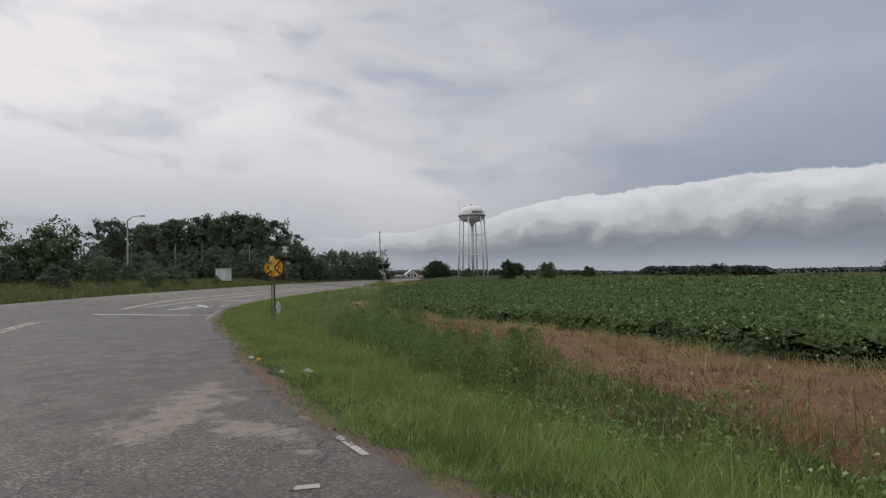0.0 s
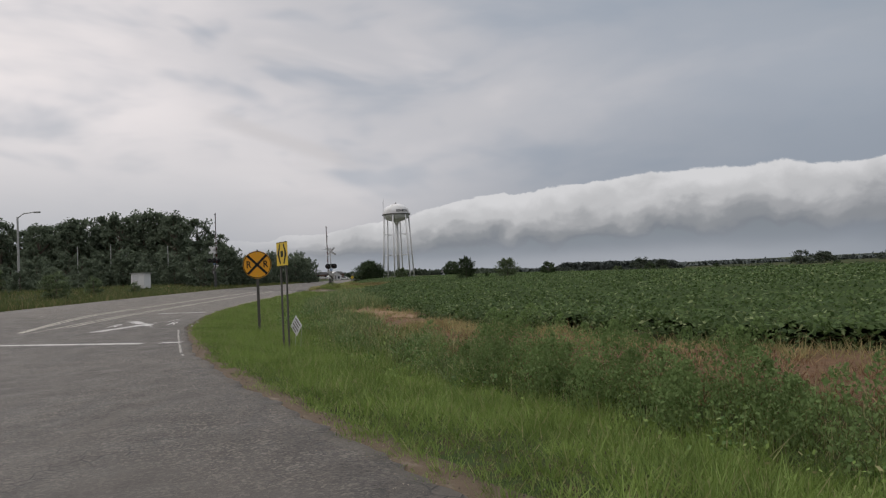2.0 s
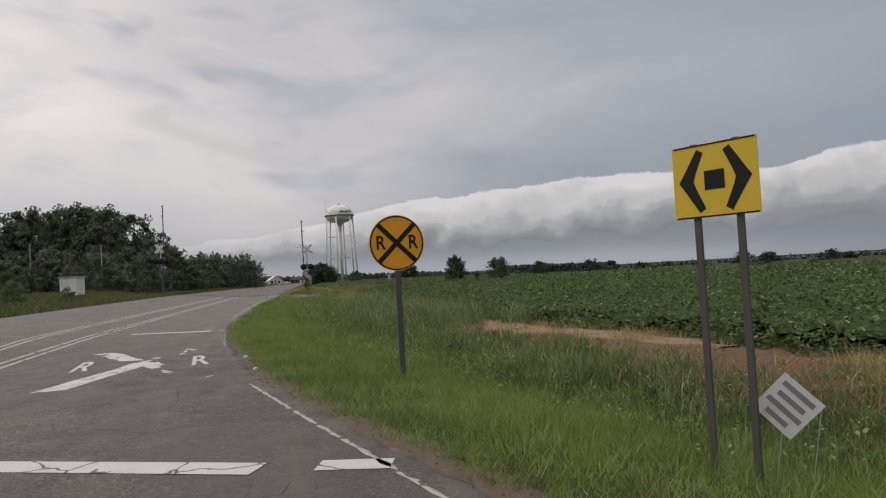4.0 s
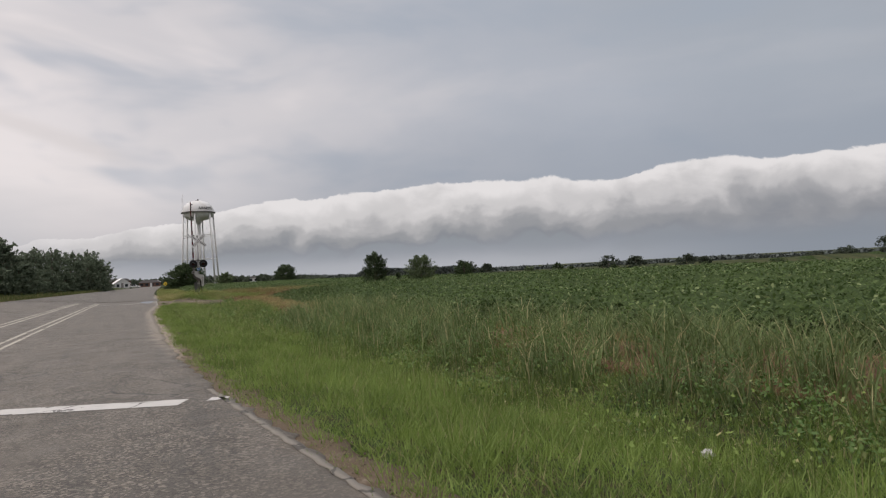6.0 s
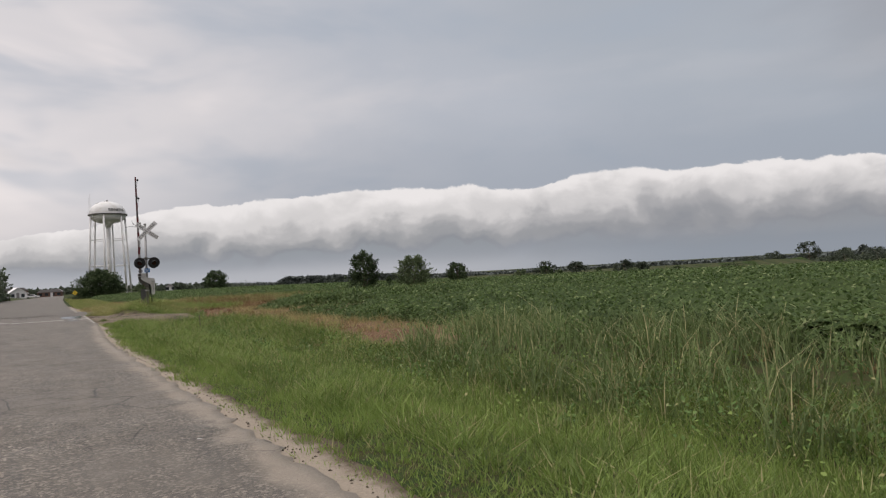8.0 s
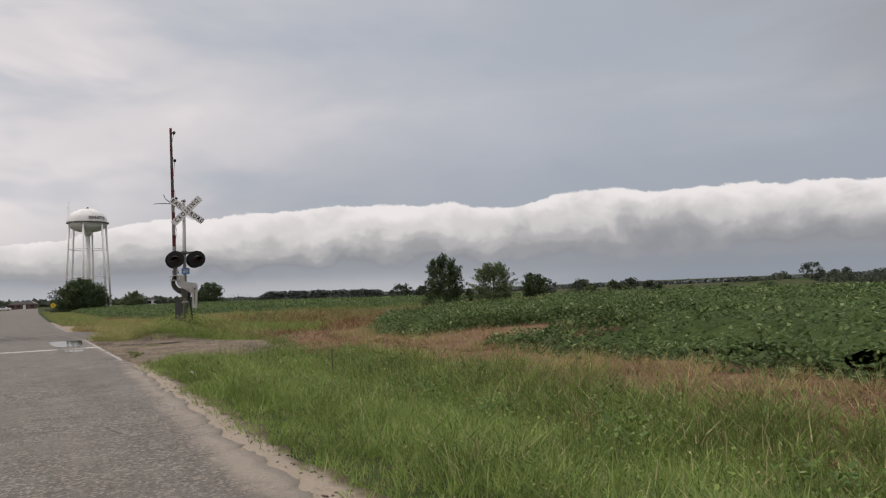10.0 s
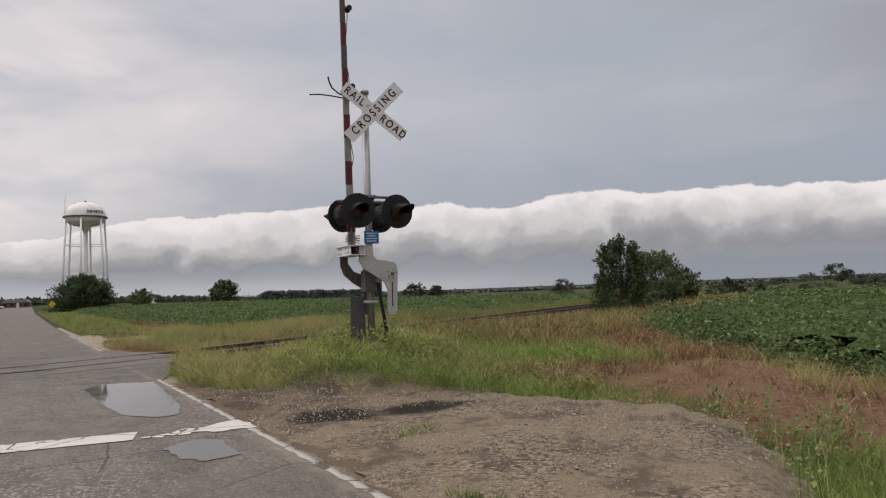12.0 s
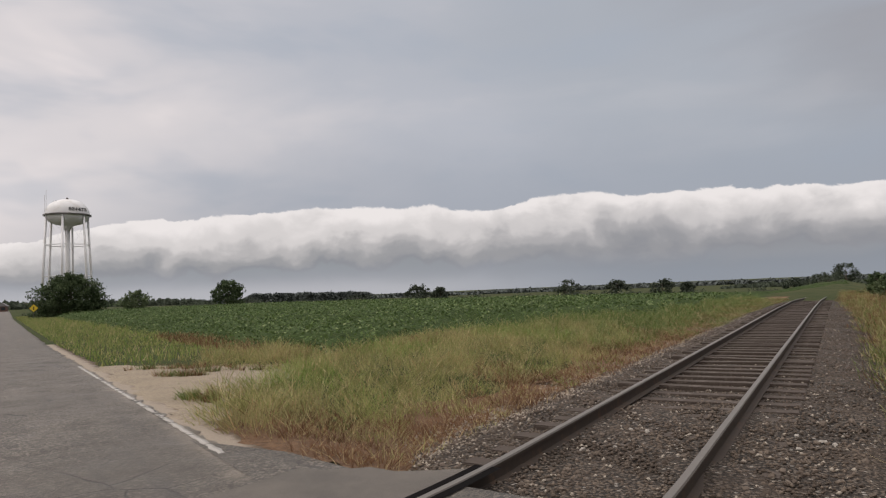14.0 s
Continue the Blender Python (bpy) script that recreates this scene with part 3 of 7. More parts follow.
# ---- lie of the land ----
EDGE = np.array([(-95, 34), (-80, 26.5), (-69, 21), (-63, 18), (-58.5, 15.9), (-56, 14.5), (-54.2, 13.3), (-52.7, 12.6), (-49.2, 11.0), (-46.4, 10.0), (-44.6, 9.2), (-42.1, 8.05), (-40.2, 7.3),
                 (-37.1, 6.1), (-32.4, 4.75), (-28.4, 3.65), (-25, 3.15), (-22.8, 2.75), (-17, 2.15), (-13, 1.9), (-9, 1.8), (5, 1.7), (9, 1.72), (19, 2.2), (30, 2.35), (60, 2.5), (130, 4.0), (400, 12)])
FRONT = np.array([(-95, 38), (-75, 29), (-58, 22.5), (-50, 19.5), (-44, 17.3), (-39.5, 14.6), (-34, 12.0), (-24, 10.4), (-18, 9.4), (-8, 8.6), (18, 8.7), (22, 9.3), (25, 10.6), (28, 12.6), (31, 14.6)])
LEFT = np.array([(-95, 14), (-60, 0.0), (-45, -4.6), (-30, -6.6), (-18, -7.4), (0, -7.8), (30, -8.2), (60, -7.4), (130, -5.6), (400, 3)])


def track_y(x):
    """The track's middle line: straight across the fields, easing round over the road."""
    k = np.asarray(x, float) - 4.3
    c = np.clip(k, -5, 0)
    return 36.80 + 0.439 * c + 0.0394 * c * c + 0.439 * np.maximum(k, 0) + 0.045 * np.minimum(k + 5, 0)


def track_slope(x):
    return 0.439 + 0.0788 * np.clip(np.asarray(x, float) - 4.3, -5, 0)


def track_xy(s, off):
    """Place s metres along the track from the road edge, off metres to its north side."""
    x = 4.3 + np.asarray(s, float) * np.where(np.asarray(s) > 0, 0.9157, 0.95)
    k = track_slope(x)
    n = np.sqrt(1 + k * k)
    return x - off * k / n, track_y(x) + off / n


def edge(y):
    return np.interp(y, EDGE[:, 0], EDGE[:, 1])


def left_edge(y):
    return np.interp(y, LEFT[:, 0], LEFT[:, 1])


def front(y):
    return np.interp(y, FRONT[:, 0], FRONT[:, 1])


def smooth(v, lo, hi):
    k = np.clip((v - lo) / (hi - lo), 0, 1)
    return k * k * (3 - 2 * k)


def green_end(y):
    """Where the green verge gives way to bare soil before the beans."""
    near = np.interp(y, [-6, 0, 4, 8, 12, 17, 22, 27, 31], [7.2, 6.9, 6.7, 6.7, 6.95, 7.1, 6.9, 7.8, 9.5])
    return np.where(y > -6, near, front(y) - 1.4 - 1.0 * smooth(y, -36, -43))


def bank(x):
    return 0.085 * np.maximum(0, -1.0 - x)


def track_side(x, y):
    """Signed distance from the track's middle line."""
    k = track_slope(x)
    return (y - track_y(x)) / np.sqrt(1 + k * k)


MOUND = 0.50  # the grassy hump on which the signal stands


def fall(x, y):
    """How far the fields drop away to the east."""
    return 0.014 * np.clip(x - 40, 0, 420) + 0.007 * np.clip(x - 30, 0, 420) * smooth(y, -20, 60)


def land(x, y):
    """Ground height."""
    x, y = np.asarray(x, float), np.asarray(y, float)
    d = x - edge(y)
    near = np.minimum(smooth(y, 32, 15), 1)
    ditch = -0.05 - 0.42 * near * np.exp(-((d - 3.6) / 1.7) ** 2)
    right = ditch + MOUND * np.exp(-((x - 5.4) / 2.1) ** 2 - ((y - 29.1) / 1.8) ** 2)
    right = right - fall(x, y)
    s = np.abs(track_side(x, y))
    dip = smooth(s, 6.5, 3.2) * smooth(d, 0.3, 2.0)
    right = right * (1 - dip * 0.9) - 0.36 * dip
    lx = left_edge(y) - x
    left = bank(np.minimum(left_edge(y), -1)) - 0.03 + 0.75 * smooth(lx, 1.5, 10) - 0.004 * np.clip(lx - 30, 0, 200)
    z = np.where(d > 0, right, np.where(lx > 0, left, bank(x) - 0.09))
    rim = 4.2 - 3.4 * smooth(y, 25.0, 27.5)
    flat = smooth(d, rim + 0.9, rim) * (d > 0) * (y > 18.5) * (y < 31)
    z = z * (1 - flat) + np.minimum(z, -0.05) * flat
    return z + 0.03 * np.sin(x * 1.3 + 0.7 * y) * np.sin(y * 0.9) * smooth(np.maximum(d, lx), 0.5, 3)


def graded(fine0, fine1, step, far):
    a = list(np.arange(fine0, fine1 + 1e-6, step))
    s, v = step, a[-1]
    while v < far:
        s *= 1.22
        v += s
        a.append(v)
    s, v = step, a[0]
    while v > -far:
        s *= 1.22
        v -= s
        a.insert(0, v)
    return np.array(a)


def sheet(name, xs, ys, mat, height):
    X, Y = np.meshgrid(xs, ys)
    Z = height(X, Y)
    n, m = len(xs), len(ys)
    i = np.arange(n * m).reshape(m, n)
    f = np.stack([i[:-1, :-1], i[:-1, 1:], i[1:, 1:], i[1:, :-1]], -1).reshape(-1, 4)
    return fast_mesh(name, np.stack([X, Y, Z], -1).reshape(-1, 3), f, mat, True)


ground = sheet("ground", graded(-12, 32, 0.4, 4300), graded(-66, 62, 0.5, 4300), SOIL, land)
tagged(ground, "grassy roadside ground running out to the horizon", "ground", kind="structure")


# road: rows across, with a ragged right edge
def ribbon(name, ys, inner, outer, n, height, mat, thick=0.07):
    """A strip between two lines inner(y), outer(y), with sides; n columns or their fractions."""
    ys = np.asarray(ys)
    k = np.linspace(0, 1, n) if isinstance(n, int) else np.array(n)
    n = len(k)
    X = inner(ys)[:, None] * (1 - k) + outer(ys)[:, None] * k
    Y = np.repeat(ys[:, None], n, 1)
    Z = height(X, Y)
    X = np.concatenate([X[:, :1], X, X[:, -1:]], 1)
    Y = np.concatenate([Y[:, :1], Y, Y[:, -1:]], 1)
    Z = np.concatenate([Z[:, :1] - thick, Z, Z[:, -1:] - thick], 1)
    m, n = X.shape
    i = np.arange(n * m).reshape(m, n)
    f = np.stack([i[:-1, :-1], i[:-1, 1:], i[1:, 1:], i[1:, :-1]], -1).reshape(-1, 4)
    return fast_mesh(name, np.stack([X, Y, Z], -1).reshape(-1, 3), f, mat)


def ragged(y):
    return edge(y) - 0.06 + 0.035 * np.sin(y * 2.3) * np.sin(y * 0.71 + 1) + 0.03 * np.sin(y * 7.1 + 2 * np.sin(y * 1.3)) + 0.02 * np.sin(y * 17.3 + 2) + 0.015 * np.sin(y * 31)


def washed(ob, reach, amount):
    """How much loose sand lies on each point near the road edge."""
    co = np.empty(len(ob.data.vertices) * 3, np.float32)
    ob.data.vertices.foreach_get("co", co)
    co = co.reshape(-1, 3)
    d = np.abs(edge(co[:, 1]) - co[:, 0])
    w = np.clip(1 - d / reach, 0, 1) * amount(co[:, 1])
    ob.data.attributes.new("wash", "FLOAT", "POINT").data.foreach_set("value", w.astype(np.float32))
    return ob


ROAD_Y = np.concatenate([np.arange(-95, 70, 0.12), np.arange(70, 400, 3.0)])
road = ribbon("road", ROAD_Y, left_edge, ragged, (0, 0.1, 0.2, 0.3, 0.4, 0.5, 0.6, 0.7, 0.8, 0.87, 0.92, 0.95, 0.97, 0.985, 1), lambda x, y: bank(x), ASPHALT)
washed(road, 0.8, lambda y: 0.72 + 0.28 * smooth(y, -14, -6) * smooth(y, 20, 17) - 0.5 * smooth(y, 50, 60))
tagged(road, "worn grey asphalt two-lane road with a crumbling edge", "road", kind="structure")


# ---- road markings ----
def stripe(name, a, b, wide, mat, parent, n=24, lift=0.005):
    """A painted line from a to b, laid 4 mm over the asphalt."""
    a, b = np.array(a, float), np.array(b, float)
    u = (b - a) / np.linalg.norm(b - a)
    w = np.array((-u[1], u[0])) * wide / 2
    v, f = [], []
    for i in range(n + 1):
        p = a + (b - a) * i / n
        for q in (p - w, p + w):
            v.append((q[0], q[1], float(bank(q[0])) + lift))
    for i in range(n):
        f.append((2 * i, 2 * i + 1, 2 * i + 3, 2 * i + 2))
    return under(mesh_object(name, v, f, mat), parent)


def painted(name, outline, mat, parent, lift=0.005):
    """A patch of road paint with chipped edges."""
    rng = np.random.default_rng(len(outline) * 7 + int(abs(outline[0][1]) * 10))
    o, pts = np.array(outline, float), []
    for p, q in zip(o, np.roll(o, -1, 0)):
        n = max(2, int(np.linalg.norm(q - p) / 0.07))
        for k in range(n):
            pts.append(p + (q - p) * k / n + rng.normal(0, 0.016 if k else 0.005, 2))
    return under(mesh_object(name, [(x, y, float(bank(x)) + lift) for x, y in pts], [range(len(pts))], mat), parent)


def centre(y):
    return np.interp(y, [-95, -60, -45, -41.5, -39, -37.2, -34.8, -32.6, -28, -24, -18, 0, 20, 60, 130, 400], [20, 7.5, 2.7, 1.4, 0.3, -0.4, -0.85, -1.0, -1.2, -1.42, -1.7, -1.75, -1.75, -1.6, -0.4, 7])


lines = thing("centre_line", (0, 0, 0), "double yellow centre lines, faded, on the asphalt", "road marking", kind="structure")
for off in (0.0, -0.24, -1.35, -1.59):
    ys = np.concatenate([np.arange(-95.5, -32.4, 1.5), np.arange(-28, 31, 1.5)]) if off > -0.5 else np.arange(-28, 31, 1.5)
    seg = [[]]
    for y in ys:
        if seg[-1] and y - seg[-1][-1] > 2:
            seg.append([])
        seg[-1].append(y)
    for piece in seg:
        v, f = [], []
        for i, y in enumerate(piece):
            x = float(centre(y)) + off * float(smooth(y, -36, -17) if off < -0.5 else 1)
            v += [(x - 0.045, y, float(bank(x - 0.045)) + 0.005), (x + 0.045, y, float(bank(x + 0.045)) + 0.005)]
            if i:
                f.append((2 * i - 2, 2 * i - 1, 2 * i + 1, 2 * i))
        under(mesh_object("line", v, f, YELLOW_PAINT), lines)

xing = thing("railroad_marking", (0, 0, 0), "white pavement marking of a cross with two letters between bars", "road marking", kind="structure")
stripe("bar", (4.05, -34.05), (-1.25, -31.65), 0.30, WHITE_PAINT, xing)
stripe("bar", (5.05, -34.32), (4.5, -34.15), 0.26, WHITE_PAINT, xing, 4)
stripe("bar", (1.66, -17.65), (-1.5, -16.3), 0.36, WHITE_PAINT, xing)
stripe("bar", (2.14, -17.74), (1.94, -17.66), 0.20, WHITE_PAINT, xing, 4)
# the cross, its long arm whole and the other broken
painted("arm", [(-0.24, -22.88), (0.19, -22.86), (0.55, -23.45), (0.81, -24.06), (1.32, -25.08), (0.87, -24.98), (0.62, -24.45), (0.42, -24.20), (0.25, -23.75)], WHITE_PAINT, xing)
painted("arm", [(1.47, -24.70), (1.60, -24.85), (1.50, -25.30), (1.47, -25.52), (1.66, -25.75), (1.72, -25.62), (1.76, -25.85), (1.92, -26.25), (1.84, -26.42), (1.94, -26.62), (1.80, -26.75), (1.54, -26.21), (1.40, -26.72),
                (1.21, -27.61), (0.98, -28.60), (0.50, -28.60), (0.68, -27.95), (0.83, -27.31), (0.95, -26.88), (1.09, -26.33), (1.17, -25.72), (1.31, -25.40)], WHITE_PAINT, xing)
for o in ([(2.02, -27.06), (2.10, -27.13), (2.15, -27.27), (2.05, -27.25)], [(2.10, -27.40), (2.16, -27.30), (2.27, -27.42), (2.14, -27.48)], [(2.22, -27.68), (2.37, -27.57), (2.36, -27.62), (2.25, -27.72)], [(2.84, -28.45), (3.03, -28.32), (2.99, -28.40), (2.88, -28.49)]):
    painted("fleck", o, WHITE_PAINT, xing)
for o in ([(1.84, -23.25), (1.98, -23.35), (1.96, -23.5), (1.85, -23.45)], [(2.0, -23.5), (2.12, -23.6), (2.06, -23.8), (1.97, -23.7)], [(1.86, -23.65), (1.94, -23.8), (1.98, -24.0), (1.88, -24.05)], [(1.88, -24.2), (1.97, -24.3), (1.95, -24.6), (1.87, -24.45)]):
    painted("fleck", o, WHITE_PAINT, xing)
for x, y in ((2.49, -25.95), (0.33, -25.55)):
    lettering("letter", "R", 1.0, LETTER_PAINT, xing, pose(x, y, 0.006, 0, 0, 7.5), stretch=(0.52, 2.3))

stop = thing("stop_line", (0, 0, 0), "thick worn white stop line before the tracks", "road marking", kind="structure")
stripe("bar", (1.12, 26.14), (-1.55, 26.86), 0.42, WHITE_PAINT, stop, 24, 0.008)
painted("bar", [(1.30, 25.98), (1.44, 25.86), (1.58, 25.80), (1.62, 25.92), (1.80, 25.74), (2.24, 25.66), (2.22, 26.20), (1.96, 26.20), (1.78, 26.06), (1.60, 26.14), (1.46, 26.02)], WHITE_PAINT, stop, 0.008)
painted("fleck", [(1.14, 25.96), (1.32, 25.84), (1.36, 25.90), (1.20, 26.00)], WHITE_PAINT, stop, 0.008)
edging = thing("edge_line", (0, 0, 0), "thin white edge line at the gravel aprons", "road marking", kind="structure")
for y0, y1, inset, half, paint in ((20.2, 31.2, 0.12, 0.034, WORN_LINE), (39.4, 50.5, 0.12, 0.034, WORN_LINE), (-37.5, -29.5, 0.30, 0.024, WORN_LINE), (-23.5, -16.8, 0.13, 0.034, FADED_LINE)):
    line = ribbon("line", np.arange(y0, y1, 0.1), lambda y: edge(y) - inset - half - 0.008 * np.sin(y * 17) - 0.007 * np.sin(y * 41 + 1), lambda y: edge(y) - inset + half + 0.008 * np.sin(y * 13 + 2) + 0.008 * np.sin(y * 37), 2, lambda x, y: bank(x) + 0.005, paint, 0.004)
    under(line, edging)
stripe("line", (13.62, -54.73), (14.02, -55.47), 0.07, WORN_LINE, edging, 3)
stripe("line", (13.6, -56.27), (13.8, -56.22), 0.09, WORN_LINE, edging, 2)

# ---- gravel shoulder, aprons and puddle ----
shoulder = ribbon("gravel_shoulder", np.arange(-62, 62, 0.15), lambda y: ragged(y) - 0.3, lambda y: edge(y) + 0.32 + 0.08 * np.sin(y * 1.9) * np.sin(y * 0.83) + 0.05 * np.sin(y * 6.1), 5,
                  lambda x, y: np.minimum(-0.012, -0.012 - 0.06 * (x - edge(y))), SHOULDER, 0.05)
washed(shoulder, 0.45, lambda y: (0.42 + 0.58 * smooth(y, -16, -6)) * (1 - 0.65 * smooth(y, 18.5, 20) * smooth(y, 31, 30)))
tagged(shoulder, "strip of pale sand and brown dirt along the road edge", "gravel", kind="structure")


BARE = [[(2.28, 19.5), (3.2, 20.3), (4.4, 21.1), (5.8, 22.2), (6.6, 23.3), (6.2, 24.6), (5.7, 25.9), (5.3, 26.5), (4.65, 26.8), (4.05, 27.2), (3.5, 27.7), (3.0, 28.5), (2.65, 29.2), (2.3, 30.4)],
        [(2.42, 39.9), (2.75, 41.6), (3.0, 42.6), (3.75, 43.6), (5.3, 45.2), (6.0, 46.3), (5.0, 47.3), (3.7, 48.8), (2.6, 50.2)]]


def on_bare(x, y, which):
    """Whether places lie on a gravel entrance."""
    inside = np.zeros(len(x), bool)
    o = BARE[which]
    for (x0, y0), (x1, y1) in zip(o, o[1:] + o[:1]):
        cross = (y0 > y) != (y1 > y)
        inside ^= cross & (x < (x1 - x0) * (y - y0) / ((y1 - y0) or 1e-9) + x0)
    return inside


def bare_share(x, y, which):
    """0 to 1: how far places lie inside a gravel entrance, with a soft rim."""
    x, y = np.asarray(x, float).ravel(), np.asarray(y, float).ravel()
    wob = 0.16 * np.sin(x * 5.1 + y * 2.3) + 0.10 * np.sin(y * 7.7 - x * 3.1)
    k = np.zeros(len(x))
    for q in range(9):
        r = 0.0 if q == 0 else 0.22 if q % 2 else 0.42
        k += on_bare(x + wob + r * math.cos(q * 0.8), y + wob + r * math.sin(q * 0.8), which)
    return k / 9


def apron(name, which, label):
    """Gravel that thins out under the grass round an outline."""
    o = np.array(BARE[which])
    xs, ys = np.arange(o[:, 0].min() - 0.8, o[:, 0].max() + 0.9, 0.10), np.arange(o[:, 1].min() - 0.9, o[:, 1].max() + 0.9, 0.10)
    X, Y = np.meshgrid(xs, ys)
    m = bare_share(X, Y, which).reshape(X.shape)
    keep = ((m > 0) & (X > ragged(Y) - 0.03)).ravel()
    top = 0.006 + 0.012 * np.sin(X * 2.9) * np.sin(Y * 2.3) + 0.006 * np.sin(X * 9 + Y * 7) - 0.03 * (X > edge(Y) + 2.2)
    Z = m * top + (1 - m) * np.minimum(land(X, Y) + 0.012, top)
    i = np.arange(X.size).reshape(X.shape)
    f = np.stack([i[:-1, :-1], i[:-1, 1:], i[1:, 1:], i[1:, :-1]], -1).reshape(-1, 4)
    f = f[keep[f].all(1)]
    used, f = np.unique(f, return_inverse=True)
    v = np.stack([X, Y, Z], -1).reshape(-1, 3)[used]
    return tagged(fast_mesh(name, v, f.reshape(-1, 4), GRAVEL, True), label, "gravel", kind="structure")


apron("gravel_apron", 0, "pale gravel field entrance with dark wet patches")
apron("gravel_apron", 1, "pale gravel field entrance beyond the tracks")

side = [(2.2, 30.6), (2.62, 31.9), (3.0, 33.9), (3.45, 35.2), (3.6, 36.2), (3.25, 37.2), (2.95, 37.9), (2.75, 39.0), (2.2, 40.2)]
pad = mesh_object("crossing_pad", [(x, y, 0.0025) for x, y in side] + [(x, y, -0.12) for x, y in side], [range(9)] + [(i, i + 9, i + 10, i + 1) for i in range(8)], ASPHALT)
tagged(pad, "asphalt widening of the road at the tracks", "road", kind="structure")
for y0, y1 in ((-62, -12.5), (0.5, 31)):
    strip = ribbon("bare_strip", np.arange(y0, y1, 0.5), lambda y: green_end(y) - 0.55 + 0.25 * np.sin(y * 0.7), lambda y: front(y) + 0.5, 9, lambda x, y: land(x, y) + 0.02, BROWN_SOIL, 0.05)
    tagged(strip, "strip of bare reddish soil and dead weeds along the field", "soil", kind="structure")


lane_bed = ribbon("sand_lane", np.arange(-30, -19.8, 0.3), lambda y: front(y) - 1.15 + 0.22 * np.sin(y * 1.1) + 0.12 * np.sin(y * 3.3) + 0.8 * smooth(y, -23, -19.8) + 0.8 * smooth(y, -27, -30), lambda y: front(y) - 0.15 + 0.2 * np.sin(y * 0.9 + 2) + 0.1 * np.sin(y * 4.1), 9,
                  lambda x, y: land(x, y) + 0.05 + 0.02 * np.sin(x * 5.1) * np.sin(y * 4.3), ORANGE_SAND, 0.06)
tagged(lane_bed, "bare orange sand along the edge of the bean field", "sand", kind="structure")


def dirt_patch(cx, cy, rx, ry, skew, mat, label):
    """A worn patch of brown dirt lying on the ground."""
    X, Y = np.meshgrid(np.arange(cx - 1.6 * rx, cx + 1.6 * rx, 0.12), np.arange(cy - 1.2 * ry, cy + 1.2 * ry, 0.12))
    m, n = X.shape
    i = np.arange(m * n).reshape(m, n)
    f = np.stack([i[:-1, :-1], i[:-1, 1:], i[1:, 1:], i[1:, :-1]], -1).reshape(-1, 4)
    r = ((X - cx - skew * (Y - cy)) / rx) ** 2 + ((Y - cy) / ry) ** 2
    ok = ((r < 1 + 0.25 * np.sin(X * 7) * np.sin(Y * 6)) & (X > edge(Y) + 0.02)).ravel()[f].all(1)
    Z = land(X, Y) + 0.018 + 0.05 * np.clip(1 - r, 0, 1) * smooth(X - edge(Y), 0.1, 0.9) + 0.012 * np.sin(X * 8.1) * np.sin(Y * 7.3)
    tagged(fast_mesh("bare_dirt", np.stack([X, Y, Z], -1).reshape(-1, 3), f[ok], mat, True), label, "soil", kind="structure")


dirt_patch(4.1, 27.7, 2.2, 1.6, 0.2, GRAVEL, "bare brown dirt at the foot of the signal mound")
dirt_patch(3.5, 39.6, 1.3, 1.9, -0.2, BROWN_SOIL, "bare brown dirt beside the road beyond the track")


def mound(x, y, rx, ry, h, label):
    """A low worn heap of sand."""
    v, f, n, m = [], [], 36, 9
    for i in range(m):
        for k in range(n):
            q = 2 * math.pi * k / n
            r = (i + 0.001) / (m - 1) * (1 + 0.14 * math.sin(3 * q + 1) + 0.07 * math.sin(7 * q) + 0.04 * math.sin(13 * q))
            px, py = x + rx * r * math.cos(q), y + ry * r * math.sin(q)
            t = i / (m - 1)
            v.append((px, py, float(land(px, py)) - 0.06 + (h + 0.06) * (1 - t * t) ** 1.5 * (1 + 0.2 * math.sin(5 * px) * math.sin(4 * py))))
    for i in range(m - 1):
        for k in range(n):
            f.append((i * n + k, i * n + (k + 1) % n, (i + 1) * n + (k + 1) % n, (i + 1) * n + k))
    return tagged(mesh_object("sand_mound", v, f, ORANGE_SAND, True), label, "sand", kind="structure")


mound(7.4, 1.5, 0.7, 1.3, 0.16, "low heap of bare orange sand at the field edge")


def pool(outline, label, z=0.007):
    rng = np.random.default_rng(8)
    o = np.array(outline, float)
    pts = []
    for p, q in zip(o, np.roll(o, -1, 0)):
        for k in np.linspace(0, 1, 7)[:-1]:
            pts.append(p + (q - p) * k + rng.normal(0, 0.014, 2))
    ob = mesh_object("puddle", [(x, y, z) for x, y in pts], [range(len(pts))], WATER)
    return tagged(ob, label, "puddle", kind="structure")


pool([(1.08, 30.6), (1.33, 31.15), (1.75, 31.0), (2.12, 30.7), (2.05, 29.5), (1.92, 27.9), (1.75, 27.12), (1.5, 27.12), (1.2, 27.6), (1.12, 28.5)], "shallow rain puddle on the asphalt by the edge line")
pool([(1.24, 25.3), (1.57, 25.52), (1.78, 25.3), (1.74, 24.6), (1.45, 24.54), (1.26, 24.78)], "small rain puddle beside the stop line")


# ---- railway track ----
def on_track(s, off, z):
    x, y = track_xy(s, off)
    return (float(x), float(y), z)


